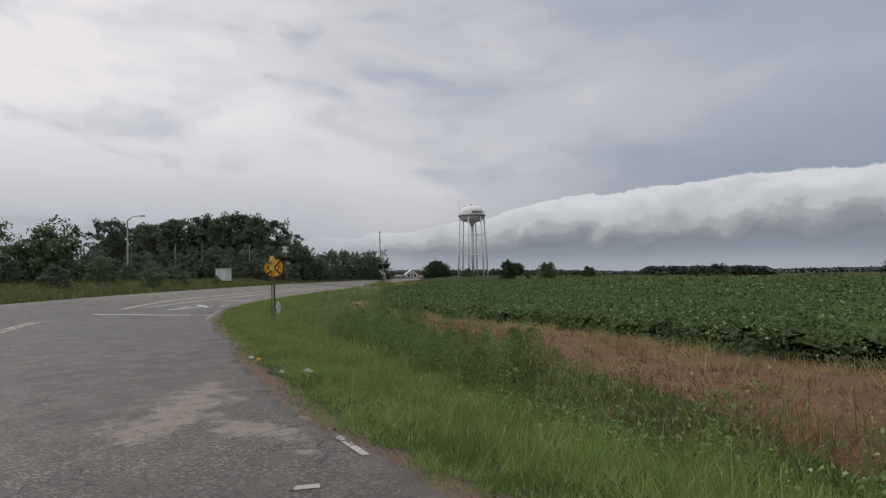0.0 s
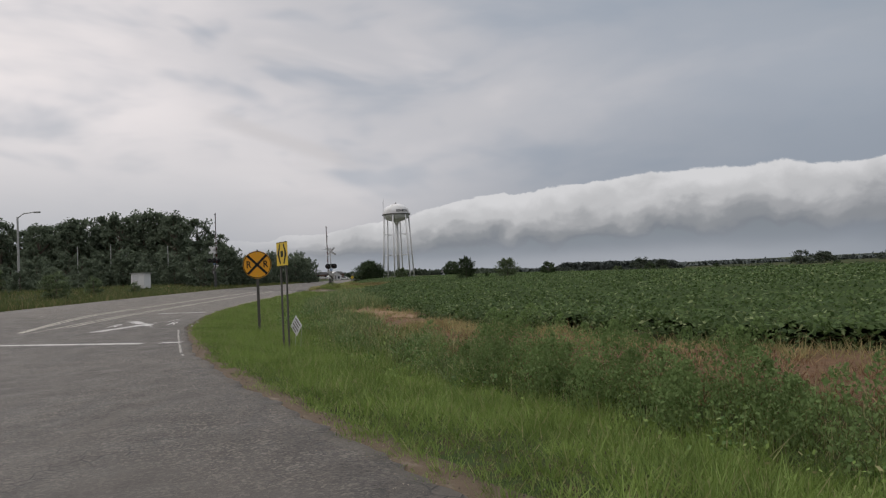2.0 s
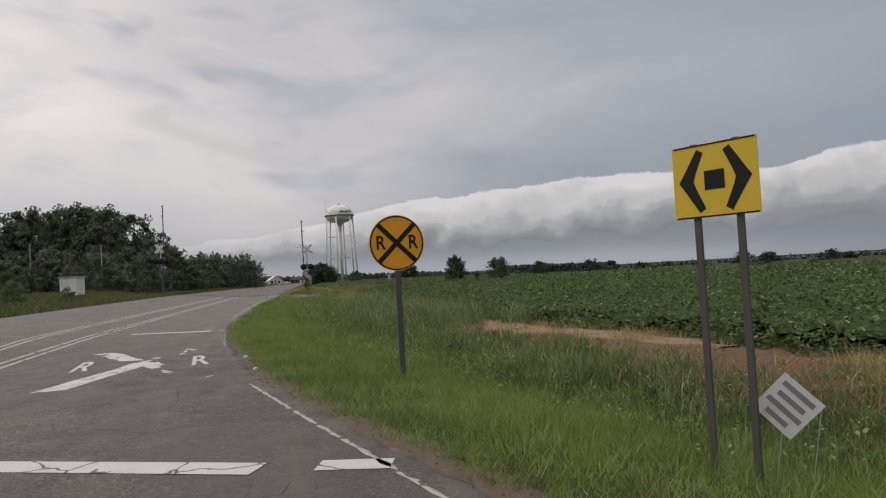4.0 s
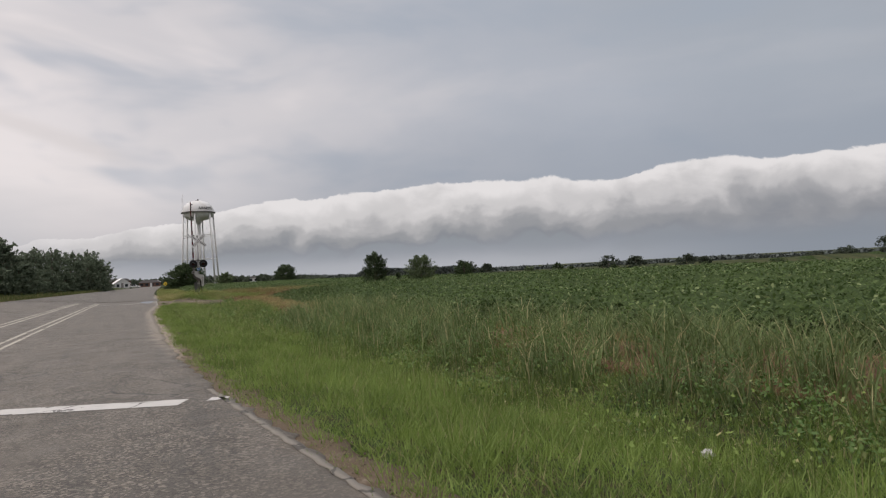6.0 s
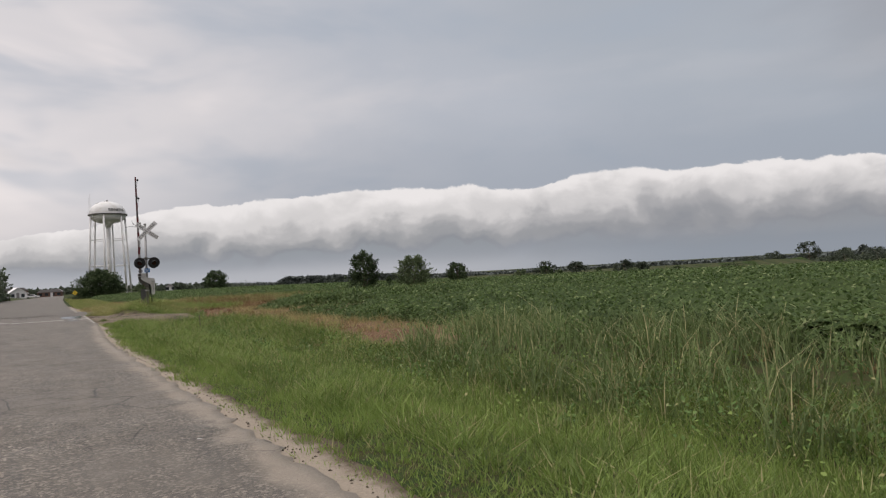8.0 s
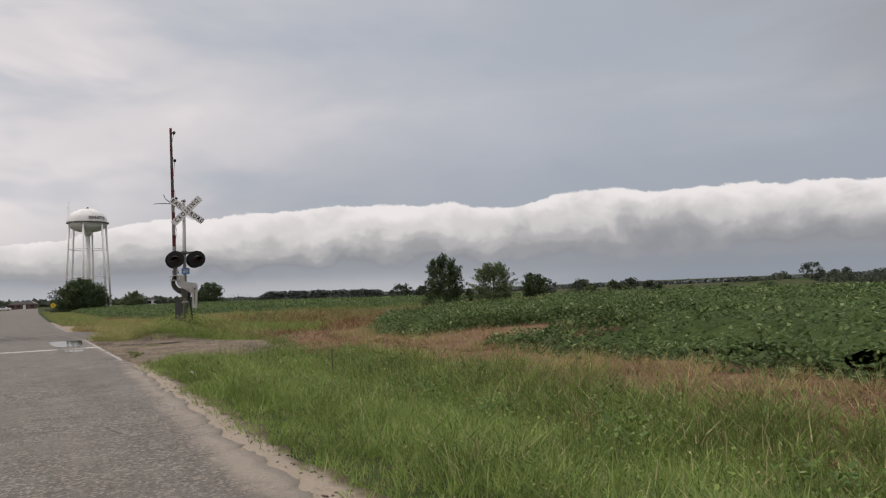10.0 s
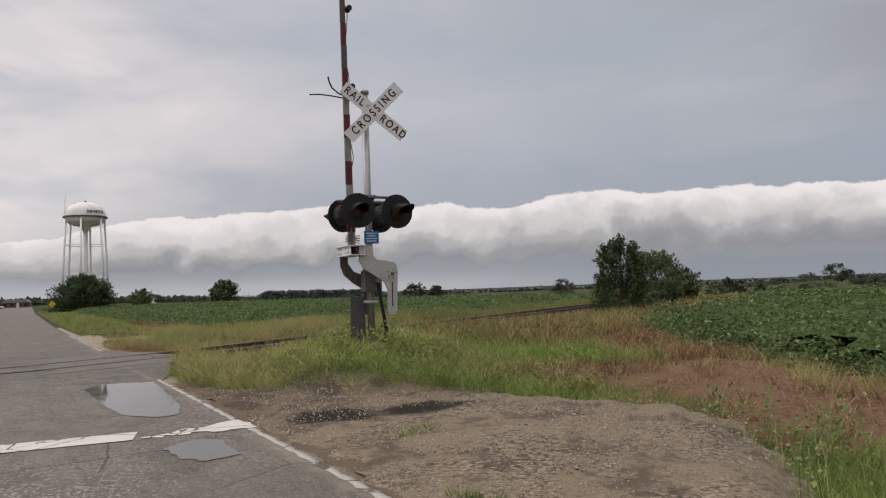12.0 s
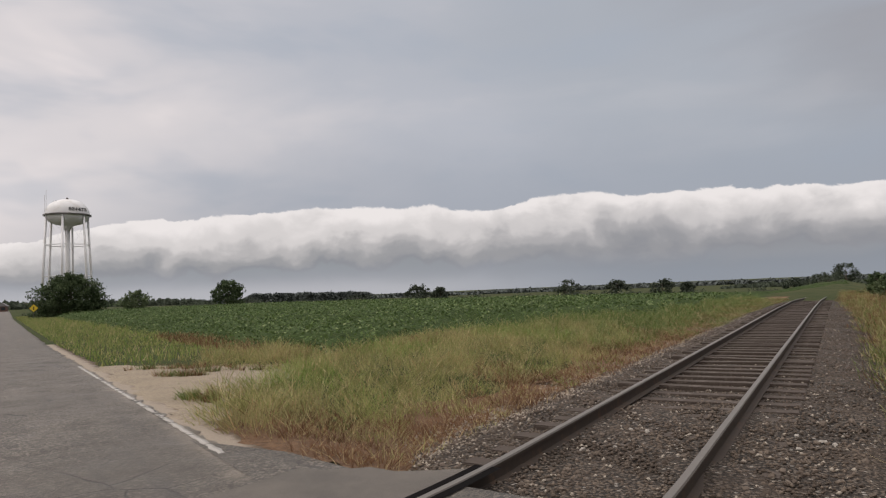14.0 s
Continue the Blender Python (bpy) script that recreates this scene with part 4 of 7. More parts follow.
track = thing("railway_track", (0, 0, 0), "single railway track on ballast crossing the road at grade", "railway track", kind="structure")
S0, S1 = -14.0, 330.0
for side in (-0.72, 0.72):
    def run(name, outline, mat, s0, s1):
        v, f, n = [], [], len(outline)
        ss = np.concatenate([np.arange(s0, 0, 0.4), np.arange(0, min(s1, 60), 1.0), np.arange(60, s1, 10.0), [s1]])
        for s in ss:
            for o, z in outline:
                x, y, _ = on_track(s, side + o, 0)
                drop = float(bank(x)) - float(fall(x, y))
                v.append((x, y, z + drop))
        for r in range(len(ss) - 1):
            for i in range(n):
                j = (i + 1) % n
                f.append((r * n + i, r * n + j, (r + 1) * n + j, (r + 1) * n + i))
        f += [tuple(range(n))[::-1], tuple(range((len(ss) - 1) * n, len(ss) * n))]
        return under(mesh_object(name, v, f, mat), track)
    run("rail", [(-0.075, -0.150), (0.075, -0.150), (0.075, -0.138), (0.012, -0.120), (0.012, -0.030), (0.036, -0.022), (0.036, 0.0), (-0.036, 0.0), (-0.036, -0.022), (-0.012, -0.030), (-0.012, -0.120), (-0.075, -0.138)], RAIL_SIDE, S0, S1)
    run("rail_head", [(-0.034, 0.001), (0.034, 0.001), (0.027, 0.014), (-0.027, 0.014)], RAIL_TOP, S0, S1)
# dark flange gaps where the rails cross the asphalt
for off in (-0.72 + 0.085, 0.72 - 0.085, -0.72 - 0.07, 0.72 + 0.07):
    v = []
    for s in np.arange(-8, -0.35 + (0.15 if off > 0 else -0.25), 0.35):
        x, y, _ = on_track(s, off - 0.042, 0)
        x2, y2, _ = on_track(s, off + 0.042, 0)
        v += [(x, y, float(bank(x)) + 0.0095), (x2, y2, float(bank(x2)) + 0.0095)]
    under(mesh_object("flange_gap", v, [(2 * i, 2 * i + 1, 2 * i + 3, 2 * i + 2) for i in range(len(v) // 2 - 1)], GROOVE), track)

def bed_lift(s, o):
    """Gravel heaped over the ties next to the road."""
    heap = smooth(np.asarray(s, float) + 0.35 * np.sin(np.asarray(o) * 5.0), 4.6, 2.4)
    return heap * np.where(np.abs(o) < 0.66, 0.056, np.where(np.asarray(o) < -0.8, 0.034 * smooth(-np.asarray(o), 2.2, 1.7), 0.0))


# ballast bed: a low trapezoid on both sides of the road
bed_v, bed_f = [], []
ss = np.concatenate([np.arange(-2.0, 60, 0.6), np.arange(60, 331, 9)])
prof = [(-2.9, -0.40), (-1.85, -0.19), (-0.84, -0.170), (-0.64, -0.190), (0, -0.195), (0.64, -0.190), (0.84, -0.170), (1.65, -0.185), (2.6, -0.42)]
for s in ss:
    for o, z in prof:
        x, y, _ = on_track(s + o * 0.42, o, 0)
        bed_v.append((x, y, z + float(bed_lift(s + o * 0.42, o)) - float(fall(x, y)) + 0.02 * math.sin(s * 4.1 + o * 3) * math.sin(s * 1.7)))
for r in range(len(ss) - 1):
    for i in range(len(prof) - 1):
        bed_f.append((r * 9 + i, r * 9 + i + 1, r * 9 + i + 10, r * 9 + i + 9))
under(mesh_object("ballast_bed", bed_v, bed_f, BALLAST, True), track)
# smoother asphalt laid between and beside the rails
for lo, hi in ((-1.9, -0.80), (-0.60, 0.60), (0.80, 2.1)):
    v, n = [], 28
    for i in range(n):
        for o in np.linspace(lo, hi, 6):
            s0 = -4.0 + 0.25 * math.sin(o * 5.0 + 1) + 0.12 * math.sin(o * 13)
            s1 = -1.55 + 0.35 * o + 0.10 * math.sin(o * 7) if abs(o) < 0.7 else (-0.45 if o > 0 else -1.0) - 0.45 * (abs(o) - 0.8) + 0.08 * math.sin(o * 9)
            x, y, _ = on_track(s0 + (s1 - s0) * i / (n - 1), o, 0)
            v.append((x, y, float(bank(x)) + 0.0065))
    f = [(r * 6 + i, r * 6 + i + 1, r * 6 + i + 7, r * 6 + i + 6) for r in range(n - 1) for i in range(5)]
    under(mesh_object("crossing_panel", v, f, SMOOTH_ASPHALT), track)


# bare brown dirt where the grass gives way to the ballast
for sign in (-1, 1):
    v, n = [], 7
    rows = np.concatenate([np.arange(-1.2, 20, 0.4), np.arange(20, 62, 2.0)])
    for s in rows:
        for o in np.linspace(2.1, 3.7 + 0.4 * math.sin(s * 1.3), n):
            x, y, _ = on_track(s + 0.42 * sign * o * (s < 6), sign * o, 0)
            v.append((x, y, float(land(x, y)) + 0.025))
    f = [(r * n + i, r * n + i + 1, r * n + i + n + 1, r * n + i + n) for r in range(len(rows) - 1) for i in range(n - 1)]
    tagged(mesh_object("bare_dirt", v, f, BROWN_SOIL, True), "bare brown dirt along the edge of the ballast", "soil", kind="structure")


# ---- signs and signals ----
def round_plate(r, y0, y1, n=40, cz=0.0, cx=0.0):
    return slab([(cx + r * math.cos(2 * math.pi * i / n), cz + r * math.sin(2 * math.pi * i / n)) for i in range(n)], y0, y1)


def railroad_sign(x, y):
    t = thing("railroad_warning_sign", (x, y, float(land(x, y))), "round amber railroad warning sign on a dark post in grass", "road sign", turn=4)
    zc = 1.95 - float(land(x, y))
    part("post", joined(slab([(-0.045, -0.3), (-0.02, -0.3), (-0.02, zc + 0.38), (-0.045, zc + 0.38)], 0.012, 0.045), slab([(0.02, -0.3), (0.045, -0.3), (0.045, zc + 0.38), (0.02, zc + 0.38)], 0.012, 0.045), slab([(-0.02, -0.3), (0.02, -0.3), (0.02, zc + 0.38), (-0.02, zc + 0.38)], 0.006, 0.016)), POST, t)
    plate = part("plate", round_plate(0.457, 0.0, 0.006, cz=zc), SIGN_AMBER, t, "amber reflective disc")
    ring = bmesh.new()
    for i in range(48):
        p = [2 * math.pi * k / 48 for k in (i, i + 1)]
        ring.faces.new([ring.verts.new((r * math.cos(q), -0.002, zc + r * math.sin(q))) for r, q in ((0.445, p[0]), (0.445, p[1]), (0.422, p[1]), (0.422, p[0]))])
    part("border", ring, BLACK, plate)
    for k in (1, -1):
        m = Matrix.Rotation(radians(45 * k), 4, "Y")
        part("cross_bar", box(0, -0.0015 - 0.0008 * k, zc, 0.845, 0.002, 0.078, turn=m), BLACK, plate)
    for sx in (-1, 1):
        lettering("letter", "R", 0.30, BLACK, plate, pose(sx * 0.27, -0.003, zc) @ FACE, stretch=(0.9, 1.05))
        part("bolt", rod((0, -0.006, zc + sx * 0.37), (0, 0.0, zc + sx * 0.37), 0.012), GALV, t)
    return t


railroad_sign(6.01, -28.71)


def arrow_sign(x, y):
    g = float(land(x, y))
    t = thing("arrow_sign", (x, y, g), "yellow rectangular sign with black arrows on two posts", "road sign", turn=-61)
    zc = 2.03 - g
    for px in (-0.17, 0.17):
        part("post", joined(box(px, 0.03, zc / 2 + 0.02, 0.05, 0.03, zc + 0.56)), POST, t)
    plate = part("plate", slab([(-0.34, zc - 0.29), (0.34, zc - 0.29), (0.34, zc + 0.29), (-0.34, zc + 0.29)], 0, 0.006, 0.001), SIGN_YELLOW, t, "yellow reflective panel")
    for k in (-1, 1):
        part("arrow", slab([(k * 0.13, zc + 0.25), (k * 0.25, zc + 0.06), (k * 0.29, zc), (k * 0.25, zc - 0.06), (k * 0.13, zc - 0.25), (k * 0.08, zc - 0.22), (k * 0.15, zc - 0.06), (k * 0.17, zc), (k * 0.15, zc + 0.06), (k * 0.08, zc + 0.22)][::k], -0.003, -0.001), BLACK, plate)
    part("symbol", box(0, -0.002, zc, 0.16, 0.002, 0.15), BLACK, plate)
    for zz in (zc - 0.282, zc + 0.282):
        part("border", box(0, -0.002, zz, 0.65, 0.002, 0.012), BLACK, plate)
    return t


arrow_sign(7.6, -34.85)


def yard_sign(x, y):
    g = float(land(x, y))
    t = thing("yard_sign", (x, y, g), "small leaning white yard sign with grey bars in grass", "yard sign", turn=-52)
    m = Matrix.Translation((0, 0, 0.30 - g)) @ Matrix.Rotation(radians(43), 4, "Y")
    plate = part("panel", box(0, 0, 0, 0.34, 0.008, 0.36), SIGN_WHITE, t)
    plate.matrix_basis = m
    for i, (w, z) in enumerate(((0.26, 0.12), (0.22, 0.04), (0.28, -0.04), (0.18, -0.12))):
        part("bar", box(0, -0.006, z, w, 0.003, 0.04), ROOF, plate)
    for k in (-0.12, 0.12):
        part("leg", rod((k, 0.006, -0.05), (k + 0.1, 0.006, 0.6), 0.004, n=6), GALV, t)
    return t


yard_sign(7.9, -35.1)


def lamp_unit(parent, x, z, facing, aim=0.0):
    """One flasher: background disc, housing, lens and hood. facing -1 is towards -y; aim turns it on its bracket."""
    y = facing * 0.41
    t = part("flasher", round_plate(0.295, y, y - facing * 0.012, cz=z, cx=x), BLACK, parent, "round black background of a signal light")
    turn = Matrix.Rotation(radians(-90 if facing > 0 else 90), 4, "X")
    part("lens", lathe([(0.0, 0.03), (0.07, 0.027), (0.125, 0.014), (0.130, 0.0)][::-1], 20, (x, y, z), turn), LENS, t, "dark red unlit lens", True)
    part("housing", lathe([(0.21, 0.0), (0.20, 0.03), (0.17, 0.075), (0.10, 0.105), (0.03, 0.115)], 20, (x, y - facing * 0.012, z), Matrix.Rotation(radians(90 if facing > 0 else -90), 4, "X")), BLACK if facing < 0 else SCUFFED, t, "", True)
    bm = bmesh.new()
    n = 18
    for a0 in range(n):
        qs = [radians(-12 + 204 * k / n) for k in (a0, a0 + 1)]
        ring = []
        for q, d in ((qs[0], 0), (qs[1], 0), (qs[1], 1), (qs[0], 1)):
            L = 0.26 + 0.26 * max(0, math.sin(q))
            ring.append(bm.verts.new((x + 0.128 * math.cos(q), y + facing * (0.005 + d * L), z + 0.128 * math.sin(q) - d * L * 0.12)))
        bm.faces.new(ring)
    bmesh.ops.remove_doubles(bm, verts=bm.verts[:], dist=0.001)
    bmesh.ops.solidify(bm, geom=bm.faces[:], thickness=0.006)
    part("hood", bm, BLACK, t, "", True)
    part("bracket", rod((x, y - facing * 0.1, z + 0.02), (x, y - facing * 0.1, z + 0.24), 0.022, n=8), DARK_STEEL, t)
    t.matrix_basis = Matrix.Translation((x, y, z)) @ Matrix.Rotation(radians(aim), 4, "Z") @ Matrix.Translation((-x, -y, -z))


def crossing_signal(at, turn, top, zx, zl, arm_top, label, both=False):
    """A railroad crossing signal with its gate raised; heights above its foot."""
    t = thing("crossing_signal", at, label, "crossing signal", "railroad crossing signals", turn=turn)
    part("footing", box(0, 0, -0.27, 0.50, 0.50, 0.7, 0.03), CONCRETE, t)
    part("mast", rod((0, 0, 0.05), (0, 0, top), 0.062, n=20), MAST, t, "grey galvanized steel tube", True)
    part("mast_cap", lathe([(0.075, top - 0.03), (0.075, top + 0.02), (0.05, top + 0.05), (0.01, top + 0.06)], 16), MAST, t, "", True)
    # crossbuck
    for face in ((-1, 1) if both else (-1,)):
        for k, word, tilt in ((1, "CROSSING", 46), (-1, "RAIL ROAD", -37)):
            m = Matrix.Translation((0.09, face * (0.20 if k > 0 else 0.194), zx)) @ Matrix.Rotation(radians(-7), 4, "Z") @ Matrix.Rotation(radians(-tilt), 4, "Y")
            blade = part("crossbuck_blade", box(0, 0, 0, 1.34, 0.004, 0.235, 0.001), SIGN_WHITE, t, "white sheet blade with black letters")
            blade.matrix_basis = m
            if face < 0:
                if word == "CROSSING":
                    lettering("letters", "CROSSING", 0.185, BLACK, blade, pose(0, -0.0045, 0) @ FACE, stretch=(0.90, 1.08), space=1.5)
                else:
                    for half, cx in (("RAIL", -0.42), ("ROAD", 0.42)):
                        lettering("letters", half, 0.185, BLACK, blade, pose(cx, -0.0045, 0) @ FACE, stretch=(0.88, 1.08), space=1.32)
    for k in (-0.1, 0.1):
        part("crossbuck_clamp", box(0, -0.10, zx + k, 0.10, 0.18, 0.05), GALV, t)
    # lights
    part("cross_arm", joined(rod((-0.45, -0.3, zl + 0.25), (0.45, -0.3, zl + 0.25), 0.024, n=10), rod((-0.45, 0.3, zl + 0.25), (0.45, 0.3, zl + 0.25), 0.024, n=10), rod((0, -0.33, zl + 0.25), (0, 0.33, zl + 0.25), 0.035, n=10)), DARK_STEEL, t)
    part("junction_box", box(0, 0, zl + 0.25, 0.17, 0.19, 0.15, 0.015), DARK_STEEL, t)
    for facing in (-1, 1):
        for x, aim in ((-0.34, -8), (0.38, 4)) if facing < 0 else ((-0.34, 15), (0.38, 6)):
            lamp_unit(t, x, zl, facing, aim)
    plate = part("notice_plate", box(0.02, -0.075, zl - 0.42, 0.27, 0.005, 0.22, 0.001), SIGN_BLUE, t, "small blue notice plate with pale bars")
    for i, w in enumerate((0.20, 0.15, 0.21, 0.17)):
        part("bar", box(0.02, -0.079, zl - 0.352 - i * 0.045, w, 0.002, 0.018), SIGN_WHITE, plate)
    # gate mechanism: a housing on the mast and two swan-neck side plates with counterweights
    zm = zl - 1.2
    part("mechanism_box", box(0.03, 0.02, zm + 0.03, 0.30, 0.28, 0.40, 0.03), DARK_STEEL, t)
    part("clamp", joined(box(0, -0.01, zm - 0.34, 0.22, 0.20, 0.05, 0.01), rod((-0.14, -0.1, zm - 0.34), (0.14, -0.1, zm - 0.34), 0.014, n=8)), GALV, t)
    neck = [(-0.30, 0.62), (-0.30, 0.36), (-0.22, 0.22), (-0.02, 0.10), (0.16, -0.02), (0.20, -0.14), (0.20, -0.52), (0.235, -0.57), (0.335, -0.57), (0.37, -0.52), (0.40, 0.16), (0.39, 0.26), (0.34, 0.33), (0.16, 0.36), (0.02, 0.38), (-0.04, 0.44), (-0.05, 0.62)]
    front_plate = part("counterweight_arm", slab([(x, zm + z) for x, z in neck], -0.30, -0.26, 0.006), GALV, t, "swan-necked grey side plate")
    part("slot", box(0.285, -0.302, zm - 0.22, 0.016, 0.004, 0.42), BLACK, front_plate)
    part("pivot", rod((0.29, -0.325, zm + 0.13), (0.29, -0.29, zm + 0.13), 0.03), DARK_STEEL, front_plate)
    for q in (0.3, 1.4, 2.6, 3.7, 4.9):
        part("bolt", rod((0.29 + 0.08 * math.cos(q), -0.315, zm + 0.13 + 0.08 * math.sin(q)), (0.29 + 0.08 * math.cos(q), -0.29, zm + 0.13 + 0.08 * math.sin(q)), 0.011, n=8), DARK_STEEL, front_plate)
    rear = [(-0.44, 0.60), (-0.44, 0.30), (-0.38, 0.14), (-0.22, 0.0), (-0.06, -0.10), (-0.02, -0.20), (-0.02, -0.52), (0.02, -0.58), (0.10, -0.58), (0.14, -0.50), (0.14, 0.02), (0.02, 0.12), (-0.20, 0.20), (-0.30, 0.34), (-0.30, 0.60)]
    rear_plate = part("counterweight_arm", slab([(x, zm + z) for x, z in rear], 0.26, 0.30, 0.006), DARK_STEEL, t, "swan-necked dark side plate")
    for k in range(4):
        part("rib", box(-0.36 + k * 0.09, 0.25, zm + 0.22 - k * 0.07, 0.018, 0.03, 0.20), DARK_STEEL, rear_plate)
    part("shaft", rod((0.05, -0.30, zm + 0.02), (0.05, 0.30, zm + 0.02), 0.04), DARK_STEEL, t)
    yoke = part("gate_yoke", joined(box(-0.34, 0.0, zm + 0.62, 0.30, 0.70, 0.014), box(-0.46, 0.0, zm + 0.54, 0.014, 0.66, 0.16), box(-0.22, 0.0, zm + 0.54, 0.014, 0.66, 0.16), box(-0.34, 0.0, zm + 0.46, 0.30, 0.70, 0.012)), SIGN_WHITE, t, "white box frame that holds the gate arm")
    for x in (-0.24, -0.12, 0.12, 0.24):
        for z in (0.50, 0.58):
            part("bolt", rod((-0.48, x, zm + z), (-0.465, x, zm + z), 0.012, n=8), DARK_STEEL, yoke)
    for k in (-0.06, 0.10):
        coil = [(-0.33 + k + 0.045 * math.cos(i * 0.9), -0.03 + 0.045 * math.sin(i * 0.9), zm + 0.64 + i * 0.006 + (0.05 if i % 7 else 0.03)) for i in range(22)]
        part("cable_coil", tube(coil, 0.006, 5), BLACK, yoke)
    # raised arm in red and white bands; upper white ones coloured dark as if backlit
    z0, lean = zm + 0.63, -0.012
    arm = part("gate_arm", joined(rod((-0.33, -0.03, z0 - 0.12), (-0.33 + lean * 0.4, -0.03, z0 + 0.3), 0.03, n=8)), DARK_STEEL, t, "raised gate arm in red and white bands")
    n = int((arm_top - z0 + 0.17) / 0.41) + 1
    for i in range(n):
        a0, a1 = z0 - 0.17 + i * 0.41, min(z0 - 0.17 + (i + 1) * 0.41, arm_top)
        wide = 0.13 - 0.055 * i / n
        part("band", box(-0.33 + lean * (a0 + a1 - 2 * z0) / 2, -0.03, (a0 + a1) / 2, wide, 0.035, a1 - a0 - 0.002), SIGN_RED if i % 2 else DIRTY_WHITE if i < n * 0.55 else BACKLIT_WHITE, arm)
    for zz in (arm_top - 0.17, arm_top - 1.2, zx + 0.45):
        x = -0.33 + lean * (zz - z0)
        part("gate_lamp", joined(rod((x + 0.02, -0.03, zz), (x + 0.09, -0.03, zz), 0.02, n=8), rod((x + 0.11, -0.10, zz), (x + 0.11, 0.04, zz), 0.05, n=12)), BLACK, arm)
    wire = [(-0.27 + 0.05 * math.sin(k * 1.9) + lean * k * 0.4, 0.0, z0 + 0.1 + k * (arm_top - z0 - 0.3) / 14) for k in range(15)]
    part("arm_wire", tube(wire, 0.007, 5), BLACK, arm)
    part("bent_rod", tube([(0.0, 0.10, zx + 0.22), (-0.3, 0.08, zx + 0.27), (-0.62, 0.04, zx + 0.28), (-0.82, 0.0, zx + 0.27), (-1.0, -0.02, zx + 0.24)], 0.012, 6), BLACK, t)
    part("bent_rod", tube([(-0.25, 0.09, zx + 0.30), (-0.46, 0.06, zx + 0.34), (-0.58, 0.04, zx + 0.42), (-0.64, 0.02, zx + 0.52), (-0.66, 0.0, zx + 0.60)], 0.014, 6), BLACK, t)
    # conduit, ground box
    part("conduit", tube([(0.10, -0.10, zm + 0.1), (0.13, -0.14, zm - 0.3), (0.17, -0.15, zm - 0.55), (0.22, -0.14, zm - 0.85), (0.16, -0.12, zm - 1.15), (0.15, -0.12, -0.05)], 0.032, 8), BLACK, t, "black rubber cable")
    part("junction_panel", box(-0.21, 0.10, (zm - 0.24) / 2 - 0.05, 0.26, 0.06, zm - 0.14, 0.01), PANEL, t, "dark grey steel panel beside the mast")
    return t


gz = float(land(5.28, 28.85))
crossing_signal((5.30, 28.85, gz), -6, 4.92 - gz, 4.53 - gz, 2.76 - gz, 7.58 - gz, "grey crossing signal with crossbuck, black lights and raised striped gate")
gz = 0.55
crossing_signal((-10.3, 38.0, gz), 160, 6.3 - gz, 5.75 - gz, 4.35 - gz, 10.6 - gz, "far crossing signal with tall raised gate before dark trees", True)


# ---- water tower ----
def water_tower(x, y):
    g = float(land(x, y))
    t = thing("water_tower", (x, y, g), "white steel water tower on tall legs, town name on the tank", "water tower")
    R = 7.0
    dome = [(0.3, 39.2), (2.3, 38.95), (4.4, 38.15), (5.9, 36.95), (6.75, 35.4), (R, 33.6)]
    bowl = [(R, 33.4), (6.75, 32.2), (5.8, 31.05), (4.1, 30.25), (2.1, 29.8), (1.3, 29.2), (0.9, 28.0)]
    tank = part("tank", lathe((dome + bowl)[::-1], 40), TANK, t, "white domed tank", True)
    part("balcony", joined(lathe([(R - 0.05, 33.15), (R + 0.6, 33.15), (R + 0.6, 33.6), (R - 0.05, 33.6)], 40)), DARK_STEEL, t, "walkway ring")
    for q in np.arange(0, 6.28, 0.262):
        part("rail_post", rod(((R + 0.5) * math.cos(q), (R + 0.5) * math.sin(q), 33.7), ((R + 0.5) * math.cos(q), (R + 0.5) * math.sin(q), 34.7), 0.03, n=5), TANK, t)
    part("riser", rod((0, 0, 0), (0, 0, 28), 0.75, 0.85, 20), TANK, t, "central pipe", True)
    feet, heads = [], []
    for i in range(6):
        q = radians(60 * i + 12)
        feet.append(Vector((8.4 * math.cos(q), 8.4 * math.sin(q), -1.0)))
        heads.append(Vector((6.75 * math.cos(q), 6.75 * math.sin(q), 33.6)))
        part("leg", rod(feet[-1], heads[-1], 0.38, 0.38, 12), TANK, t, "", True)
    for z in (22.8, 11.8):
        k = (z + 1) / 34.6
        ring = [f.lerp(h, k) for f, h in zip(feet, heads)]
        for i in range(6):
            part("strut", rod(ring[i], ring[(i + 1) % 6], 0.14, n=6), TANK, t)
    for z0, z1 in ((-1.0, 11.8), (11.8, 22.8), (22.8, 33.0)):
        lo = [f.lerp(h, (z0 + 1) / 34.6) for f, h in zip(feet, heads)]
        hi = [f.lerp(h, (z1 + 1) / 34.6) for f, h in zip(feet, heads)]
        for i in range(6):
            for p, q in ((lo[i], hi[(i + 1) % 6]), (lo[(i + 1) % 6], hi[i])):
                part("brace", rod(p, q, 0.028, n=5), TANK, t)
    for h, x0, y0 in ((42.0, -6.6, -1.5), (40.6, -6.9, 0.6)):
        part("antenna", rod((x0, y0, 33.7), (x0, y0, h), 0.07, n=6), TANK, t)
    part("vent", joined(rod((0, 0, 39.1), (0, 0, 39.8), 0.35, n=12), rod((-4.5, 0, 38.3), (0.4, 0, 39.6), 0.05, n=6)), DARK_STEEL, t)
    word = "BENNETTS"
    for i, ch in enumerate(word):
        q = radians(-90 + 1.0 + 7.1 * i)
        m = Matrix.Rotation(q + radians(90), 4, "Z") @ pose(0, -6.86, 35.0, 90 - 12)
        lettering("letter", ch, 1.6, PANEL, tank, m, depth=0.03)
    return t


water_tower(26.2, 300.1)


